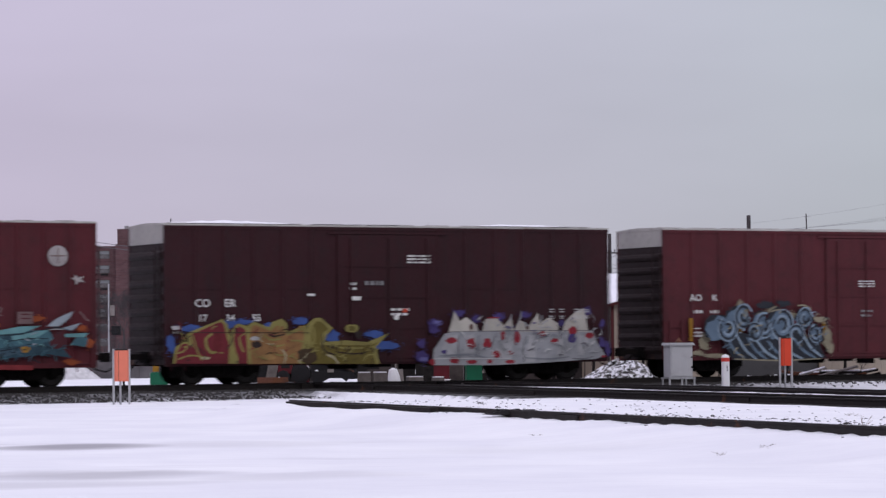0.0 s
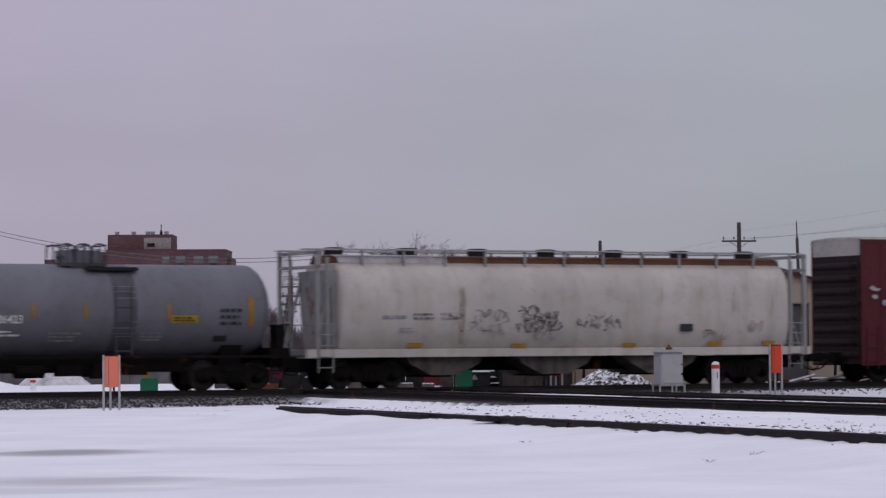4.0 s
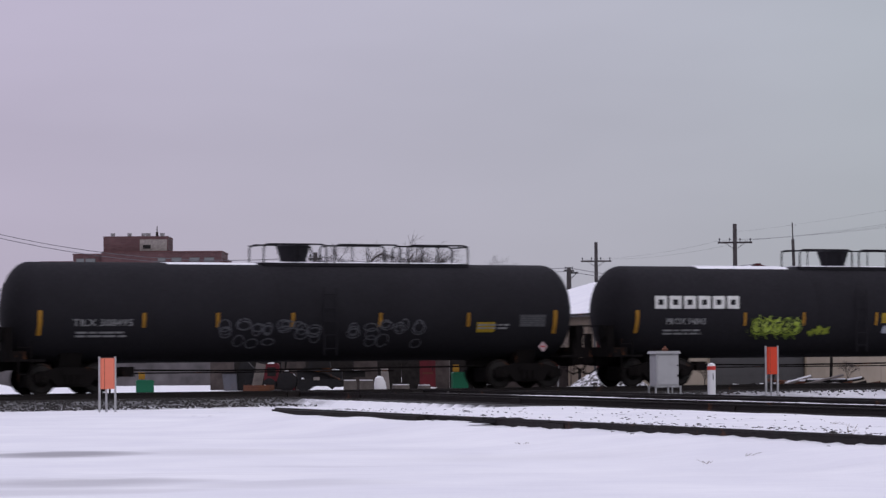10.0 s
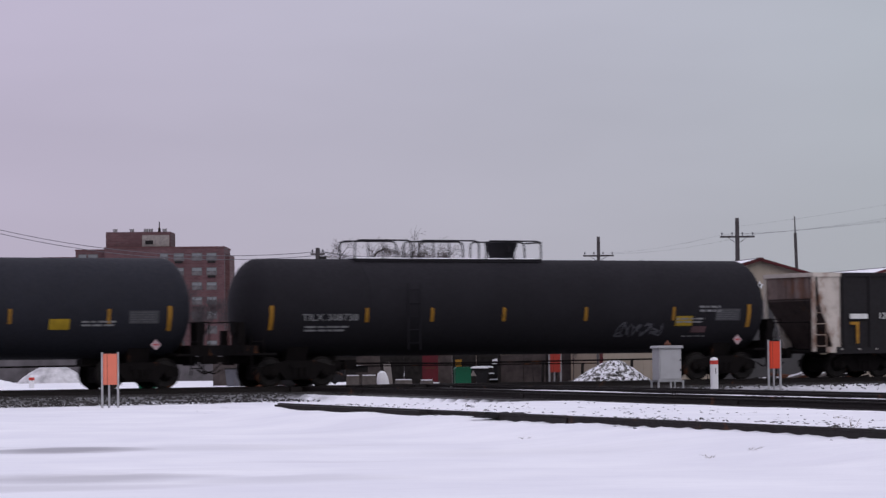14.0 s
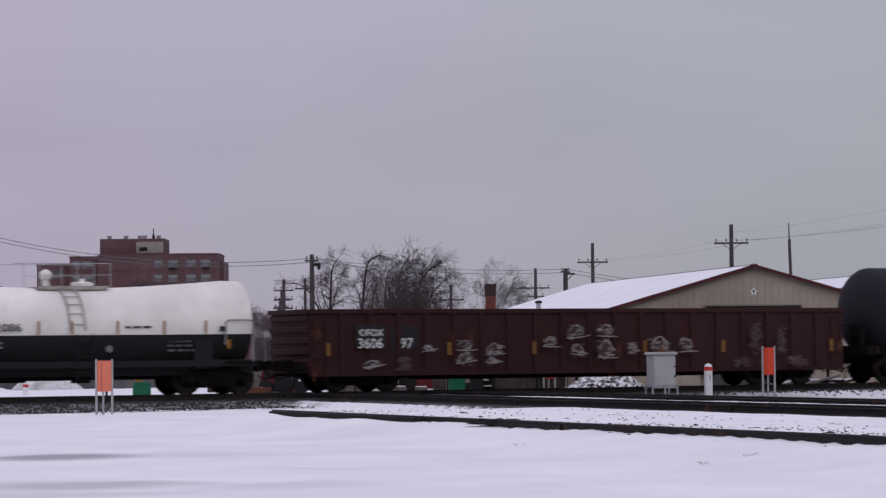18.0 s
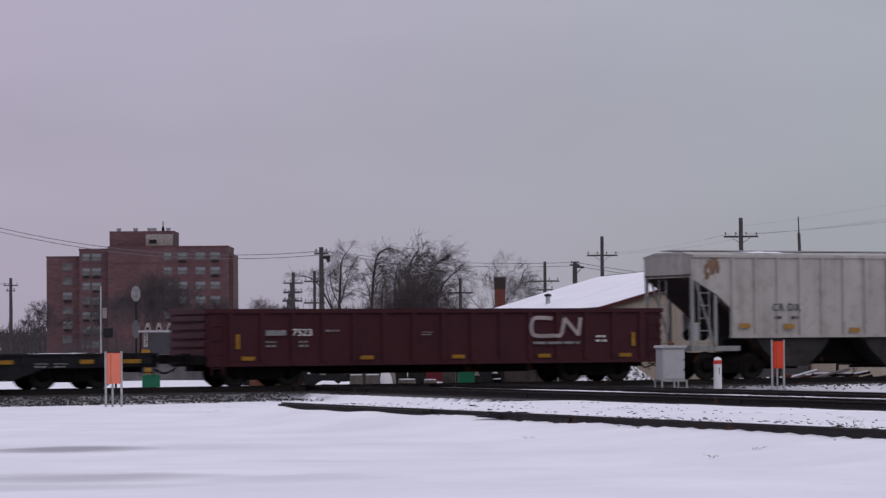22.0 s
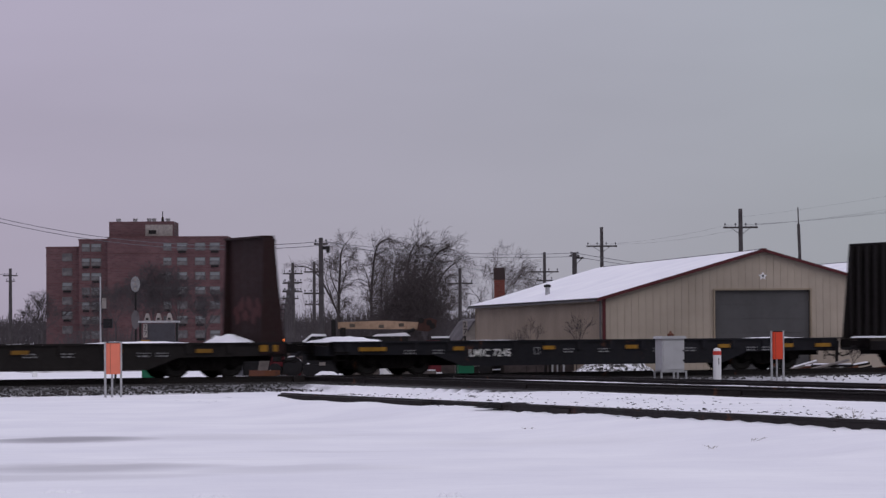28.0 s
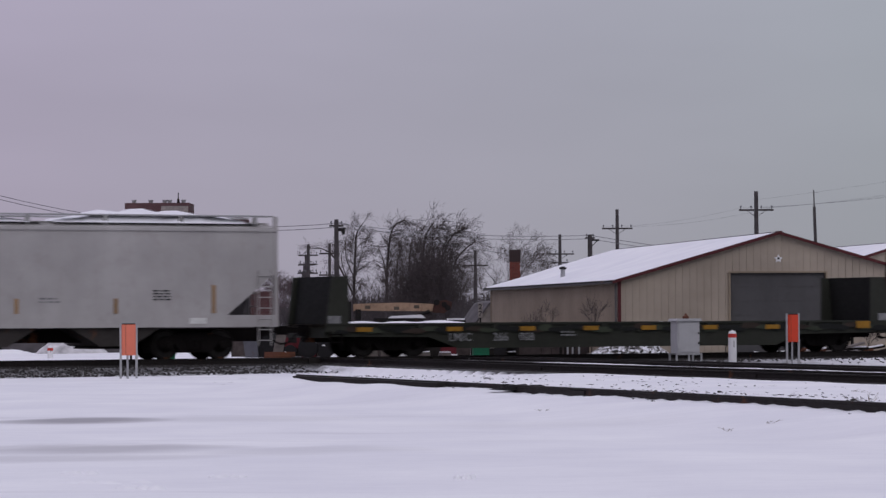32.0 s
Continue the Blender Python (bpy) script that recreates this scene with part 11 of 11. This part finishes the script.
ut = thing("utility_trailer", "low black trailer with snow along its ledges", "trailer", "parked machines", "", pose(1.45, 122, -0.38))
part("bed", Shape().box(-0.42, 0.4, -0.5, 0.5, 0.3, 0.66), BLACKPAINT, ut)
part("tail_rail", Shape().box(-0.45, 0.42, -0.53, -0.5, 0.6, 0.68), DARKMETAL, ut)
part("wheel", Shape().lathe([(-0.62, 0.1), (-0.61, 0.24), (-0.46, 0.24)], 18, "y", (0.1, 0, 0.24)), BLACKPAINT, ut)
part("drawbar", Shape().pipe([(0.3, 0, 0.35), (0.9, 0, 0.3), (1.75, 0, 0.24)], 0.05), DARKMETAL, ut)
part("warning_triangle", Shape().prism([(-0.36, 0.36), (-0.1, 0.36), (-0.23, 0.6)], -0.545, -0.532, "y"), CONCRETE, ut, "pale warning triangle")
snow_dabs(ut, ((-0.42, 0.4, -0.42, 0.67, 0.06), (-0.3, 0.6, -0.1, 0.7, 0.06), (0.35, 0.65, -0.3, 0.45, 0.04), (0.4, 1.2, -0.3, 0.2, 0.05), (0.9, 1.75, -0.1, 0.26, 0.05)))
hm = thing("snow_blower", "black hooded machine under a cap of snow", "machine", "parked machines", "", pose(2.35, 122.2, -0.38))
part("hood", Shape().prism([(-0.3, 0.35), (0.36, 0.3), (0.34, 0.5), (0.1, 0.92), (-0.18, 0.96), (-0.34, 0.8)], -0.35, 0.35, "y"), BLACKPAINT, hm)
part("auger_housing", Shape().prism([(-0.5, 0.08), (0.42, 0.08), (0.38, 0.36), (-0.42, 0.36)], -0.4, 0.4, "y"), DARKMETAL, hm)
part("chute", Shape().pipe([(-0.25, -0.2, 0.8), (-0.3, -0.25, 1.0), (-0.12, -0.3, 1.08)], 0.06, 8), DARKMETAL, hm)
part("wheel", Shape().lathe([(-0.48, 0.1), (-0.47, 0.2), (-0.38, 0.2)], 16, "y", (0.05, 0, 0.2)), BLACKPAINT, hm)
snow_dabs(hm, ((-0.36, 0.14, -0.2, 0.95, 0.12), (-0.42, -0.1, -0.3, 0.82, 0.05)))
part("snow_slope", Shape().prism([(0.1, 0.94), (0.36, 0.48), (0.44, 0.46), (0.2, 0.97)], -0.36, 0.2, "y"), SNOW, hm)

# low fence of weathered panels before the barn
pf = thing("panel_fence", "low fence of weathered grey-brown panels", "fence", "", "", pose(2.75, 120.9, -0.42, 0, 0, -24))
for k in range(9):
    part("panel", Shape().box(k * 1.05 - 0.5, k * 1.05 + 0.53, -0.03, 0.03, 0.0, 1.24 + 0.03 * ((k * 5) % 3)), PANELWOOD, pf)
for k in range(10):
    if k % 3 != 1:
        part("fence_post", Shape().box(k * 1.05 - 0.56, k * 1.05 - 0.46, -0.11, -0.03, 0.0, 1.3), TIE_WOOD, pf)
fl = thing("panel_fence", "low fence of dark weathered panels behind the machines", "fence", "", "", pose(-9.1, 125.2, -0.42, 0, 0, -3))
for k in range(12):
    part("panel", Shape().box(k * 1.0 - 0.5, k * 1.0 + 0.48, -0.03, 0.03, 0.0, 1.24 + 0.03 * ((k * 7) % 3)), TIE_WOOD if k % 3 else PANELWOOD, fl)
part("cable", Shape().pipe([(-0.5, -0.16, 0.95), (4.5, -0.16, 0.92), (9.0, -0.16, 0.95)], 0.02), DARKMETAL, pf)

for k, (x, w_, hg) in enumerate(((-4.6, 0.7, 0.3), (-3.9, 0.5, 0.26), (0.9, 0.8, 0.1), (2.9, 0.7, 0.11))):
    heap("snow_ridge", x, 115.5 + 0.3 * k, w_, 0.35, hg, SNOW, "thin ridge of shovelled snow", 70 + k, 0.0, 0.8, 20, 6)

# crane truck with its tan boom lowered
ct = thing("crane_truck", "dark crane truck with a lowered tan boom", "crane truck", "", "", pose(-2.9, 135, -0.38))
part("chassis", Shape().box(-2.6, 2.6, -1.0, 1.0, 0.7, 0.95), DARKMETAL, ct)
part("deck_box", Shape().box(-1.0, 1.2, -1.0, 1.0, 0.95, 1.6), DARKMETAL, ct)
part("deck_snow", Shape().prism([(-0.4, 1.6), (1.3, 1.6), (1.1, 1.76), (0.4, 1.72), (-0.2, 1.7)], -1.0, 0.9, "y"), SNOW, ct)
bm0 = part("boom", Shape().prism([(-1.95, 1.95), (1.75, 1.9), (1.8, 2.22), (0.2, 2.3), (-1.95, 2.25)], -0.22, 0.22, "y"), BOOM, ct, "tan painted boom")
for xx, zz in ((-1.3, 0.05), (0.0, 0.0), (0.9, 0.06)):
    part("boom_plate", Shape().box(xx - 0.12, xx + 0.12, -0.235, -0.22, 1.97 + zz, 2.12 + zz), PLANK, bm0)
hd0 = part("boom_head", Shape().prism([(1.6, 1.85), (2.1, 1.8), (2.45, 2.0), (2.5, 2.3), (2.2, 2.42), (1.7, 2.3)], -0.28, 0.28, "y"), coat("rusty_boom_head", (0.06, 0.03, 0.025), 0.9, 0.5, 0.2), ct)
for xx, zz in ((1.8, 2.3), (2.15, 2.2), (2.3, 2.05)):
    part("sheave", Shape().lathe([(-0.34, 0.13), (-0.28, 0.13)], 12, "y", (xx, 0, zz)), DARKMETAL, hd0)
part("boom_cylinder", Shape().tube((-0.3, -0.3, 1.3), (1.5, -0.3, 1.9), 0.08, 0.08, 8), DARKMETAL, ct)
part("mast_post", Shape().box(-2.25, -2.05, -0.2, 0.2, 0.9, 2.35).box(-1.85, -1.6, -0.3, 0.3, 1.0, 2.0), DARKMETAL, ct)
cab = part("cab", Shape().prism([(-3.6, 0.7), (-2.2, 0.7), (-2.2, 1.45), (-2.5, 1.62), (-3.1, 1.62), (-3.6, 1.2)], -1.0, 1.0, "y"), DARKMETAL, ct)
part("cab_snow", Shape().prism([(-3.55, 1.25), (-3.1, 1.62), (-2.5, 1.62), (-2.55, 1.72), (-3.1, 1.74), (-3.6, 1.34)], -0.95, 0.95, "y"), SNOW, cab)
for xx in (-2.9, -0.6, 0.6, 1.9):
    part("wheel", Shape().lathe([(-1.1, 0.48), (-0.8, 0.48)], 18, "y", (xx, 0, 0.48)), BLACKPAINT, ct)
part("counterweight", Shape().box(2.2, 3.1, -0.9, 0.9, 0.95, 1.5), BLACKPAINT, ct)
part("counter_snow", Shape().box(2.25, 3.05, -0.85, 0.85, 1.5, 1.58), SNOW, ct)

lw = thing("retaining_wall", "long low grey concrete wall across the yard", "wall", "", "", pose(-16, 143, -0.45))
for k in range(9):
    part("wall_panel", Shape().box(-9 + k * 2.0, -7.008 + k * 2.0, -0.1, 0.1, 0, 1.35), WALLGREY, lw)


# ---- signals ----
def number_sign(parent, x, z, y=-0.1):
    part("number_board", Shape().box(x - 0.11, x + 0.11, y - 0.02, y, z - 0.36, z + 0.36), CONCRETE, parent)
    lettering("2", 0.27, STENCIL, parent, x, z + 0.17, y - 0.03, name="numeral")
    lettering("7", 0.27, STENCIL, parent, x, z - 0.17, y - 0.03, name="numeral")


rk = thing("equipment_rack", "steel rack with three white bell-shaped housings", "signal equipment", "", "", pose(-15.3, 160, -0.38))
part("beam", Shape().box(-1.12, 1.12, -0.1, 0.1, 2.42, 2.52), GALVPOST, rk)
for xx in (-1.0, 0.95):
    part("rack_post", Shape().box(xx - 0.06, xx + 0.06, -0.06, 0.06, 0, 2.42), DARKMETAL, rk)
part("dark_box", Shape().box(-0.7, 0.85, -0.05, 0.25, 1.2, 2.38), coat("dark_signal_box", (0.05, 0.048, 0.055), 0.7), rk)
for xx in (-0.62, -0.02, 0.56):
    h_ = part("bell_housing", Shape().lathe([(2.52, 0.17), (2.65, 0.16), (2.84, 0.1), (2.9, 0.09), (2.92, 0.02)], 16, "z", (xx, 0, 0)), CONCRETE, rk, smooth=40)
    part("housing_panel", Shape().box(xx - 0.07, xx + 0.07, -0.18, -0.15, 2.57, 2.68), DARKMETAL, h_)
number_sign(rk, -0.72, 2.0, -0.12)
part("yellow_plate", Shape().box(-0.95, -0.5, -0.16, -0.13, 1.28, 1.5), YELLOW, rk)

sm_ = thing("signal_mast", "railway signal mast with an oval white target", "signal", "", "", pose(-16.66, 161, -0.38))
part("mast", Shape().tube((0, 0.1, 0), (0, 0.1, 4.9), 0.06, 0.05, 8), DARKMETAL, sm_)
ov = Shape().prism([(0.25 * math.cos(a), 4.5 + 0.42 * math.sin(a)) for a in [k * 0.3142 for k in range(20)]], -0.03, 0.03, "y")
tg = part("oval_target", ov, DIMWHITE, sm_)
for z in (4.25, 4.5, 4.75):
    part("lens_hood", Shape().tube((0, -0.12, z), (0, -0.03, z), 0.07, 0.07, 10), CONCRETE, tg)
part("lower_target", Shape().prism([(0.22 * math.cos(a), 2.6 + 0.5 * math.sin(a)) for a in [k * 0.3142 for k in range(20)]], -0.02, 0.02, "y"), coat("dull_target", (0.12, 0.11, 0.115), 0.8), sm_)
ms = thing("lattice_mast", "thin pale mast with a dark signal head", "signal", "", "", pose(-18.42, 160, -0.38))
part("mast", Shape().tube((0, 0, 0), (0, 0, 4.9), 0.055, 0.04, 6), GALVPOST, ms)
hd_ = part("signal_head", Shape().box(0.15, 0.65, -0.15, 0.15, 2.15, 2.65), BLACKPAINT, ms)
part("head_hood", Shape().tube((0.4, -0.35, 2.4), (0.4, -0.15, 2.4), 0.13, 0.13, 10), BLACKPAINT, hd_)
part("head_arm", Shape().box(0, 0.2, -0.03, 0.03, 2.35, 2.42), DARKMETAL, ms)
part("step_box", Shape().box(0.08, 0.3, -0.1, 0.1, 3.2, 3.75), CONCRETE, ms)
ds = thing("distant_signal", "far railway signal showing an amber light", "signal", "", "", pose(-22.8, 420, -0.38))
part("mast", Shape().tube((0, 0, 0), (0, 0, 1.3), 0.1, 0.1, 6), DARKMETAL, ds)
part("lamp", Shape().lathe([(-0.1, 0.2), (-0.2, 0.14), (-0.25, 0.01)], 14, "y", (0, 0, 1.15)), SIGNAL_GLOW, ds, "glowing amber lamp")
pn = thing("number_post", "white board numbered two seven by the shed", "sign", "", "", pose(0.93, 145.2, -0.38))
part("post", Shape().tube((0, 0, 0), (0, 0, 1.8), 0.04, 0.04, 6), DARKMETAL, pn)
number_sign(pn, 0, 1.95, -0.06)
part("yellow_plate", Shape().lathe([(-0.1, 0.18), (-0.07, 0.18)], 18, "y", (-0.12, 0, 1.12)).box(-0.32, 0.08, -0.1, -0.07, 0.9, 1.05), YELLOW, pn, "amber warning plate")

# small posts before the barn
for k, (x, y, h) in enumerate(((7.05, 112.5, 1.05), (5.2, 112.5, 0.9), (14.9, 114.6, 1.3), (3.9, 118.0, 0.9))):
    p_ = thing("stub_post", "short weathered wooden post", "post", "stub posts", "", pose(x, y, -0.38, 0, 2, 0))
    part("post_shaft", Shape().tube((0, 0, 0), (0, 0, h), 0.06, 0.055, 8), TIE_WOOD, p_)

# leafless shrubs against the barn
for k, (x, y, h) in enumerate(((2.9, 121.0, 1.5), (3.6, 119.5, 2.0), (5.0, 115.2, 2.2), (3.2, 124.0, 1.2), (10.0, 113.4, 0.9), (15.5, 114.0, 1.0))):
    bare_tree(x, y, h * 1.1, 60 + k, (0.0, 0), 4, 0.5, "thin leafless shrub against the barn wall", False, 0.025, 0.6, name="shrub")

# dry weeds in the snow
for k, (x, y, h) in enumerate(((5.85, 43.2, 0.2), (4.25, 41.5, 0.07), (3.6, 40.8, 0.08), (1.3, 48.0, 0.05), (6.6, 50.5, 0.06))):
    w_ = thing("dry_weed", "dry brown weed stalk in the snow", "weed", "dry weeds", "", pose(x, y, ground_z(x, y) - 0.02))
    rr, s = random.Random(k + 70), Shape()
    for j in range(5):
        a = Vector((rr.gauss(0, 0.03), rr.gauss(0, 0.03), 0))
        b_ = a + Vector((rr.gauss(0, 0.06), rr.gauss(0, 0.06), h * rr.uniform(0.6, 1.1)))
        s.tube(a, b_, 0.003, 0.002, 4)
        s.tube(a.lerp(b_, 0.6), b_ + Vector((rr.gauss(0, 0.05), 0, 0)), 0.0025, 0.0015, 4)
    part("stalks", s, DRYWEED, w_)

# clumps of kicked-up snow near the camera
for k, (x, y, w, h) in enumerate(((-3.0, 28.2, 0.35, 0.06), (0.02, 29.6, 0.16, 0.07), (-3.6, 29.5, 0.5, 0.05), (-2.4, 30.0, 0.25, 0.05), (-4.0, 31.0, 0.3, 0.05))):
    c_ = thing("snow_clump", "small clump of kicked-up snow", "snow clump", "snow clumps", "", pose(x, y, ground_z(x, y) - 0.02))
    rr, s = random.Random(k), Shape()
    for j in range(6):
        s.lathe([(0, w * 0.3), (h * 0.6, w * 0.22), (h, 0.01)], 10, "z", (rr.gauss(0, w * 0.4), rr.gauss(0, w * 0.3), 0))
    part("lump", s, SNOW, c_, smooth=60)

# loose ballast stones beside the rails
bs = thing("ballast_stones", "dark crushed ballast stones by the rails", "ballast", "", "stuff")
rnd = random.Random(90)
vs, fs = [], []
for k in range(12400):
    if k < 8000:
        u, w = rnd.uniform(-24, 20), -1.0 - abs(rnd.gauss(0, 2.2))
        if w < -6.3 or u > -5 and w < -2.6 and rnd.random() < 0.96:
            continue
        x, y, _ = on_track(u, w)
    else:
        a, q = rnd.choice((rnd.uniform(0.2, 8.8), rnd.gauss(1.0, 0.5), rnd.gauss(8.2, 0.5), rnd.gauss(8.2, 0.5), rnd.uniform(11.6, 13.2))), rnd.uniform(-28, 12)
        if noise.noise((a * 0.5, q * 0.3, 7)) < 0.02 and rnd.random() < 0.8:
            continue
        x, y = SIDE[0] * a + RUN[0] * q, 57 + SIDE[1] * a + RUN[1] * q
    r = rnd.uniform(0.02, 0.055) if k < 8000 else (rnd.uniform(0.005, 0.015) if k % 70 else rnd.uniform(0.02, 0.035))
    z = ground_z(x, y)
    n = len(vs)
    for dx, dy, dz in ((1, 0, 0), (-0.4, 0.9, 0), (-0.5, -0.8, 0), (0.1, 0.1, 1.0), (0.3, -0.2, -0.8)):
        vs.append((x + r * dx * rnd.uniform(0.7, 1.4) * (1 if k < 8000 else 3.0), y + r * dy * rnd.uniform(0.7, 1.4), z + r * 0.3 + r * dz * rnd.uniform(0.6, 1.0)))
    fs += [(n, n + 1, n + 3), (n + 1, n + 2, n + 3), (n + 2, n, n + 3), (n + 1, n, n + 4), (n + 2, n + 1, n + 4), (n, n + 2, n + 4)]
s = Shape()
s.v, s.f, s.m = vs, fs, [0] * len(fs)
me = bpy.data.meshes.new("stones")
me.from_pydata(vs, [], fs)
me.materials.append(STONE)
part("stones", me, None, bs)


# ---- what moves ----
def motions():
    for car, mid in CARS:
        walk(car, [(float(t), pose(*on_track(mid + train_at(t)), 0, 0, BEARING)) for t in range(33)])
    for w, x, mid in WHEELSETS:
        # turning is keyed for the seconds in which the wheelset passes the camera
        seen = [k for k in range(0, 961) if -34 < mid + train_at(k / 30) < 38]
        rows = [(k / 30, pose(x, 0, R_WHEEL, 0, math.degrees((train_at(k / 30) - train_at(seen[0] / 30)) / R_WHEEL), 0)) for k in seen]
        if seen[0] > 0:
            rows.insert(0, (0.0, rows[0][1]))
        if seen[-1] < 960:
            rows.append((32.0, rows[-1][1]))
        walk(w, rows)


motions()
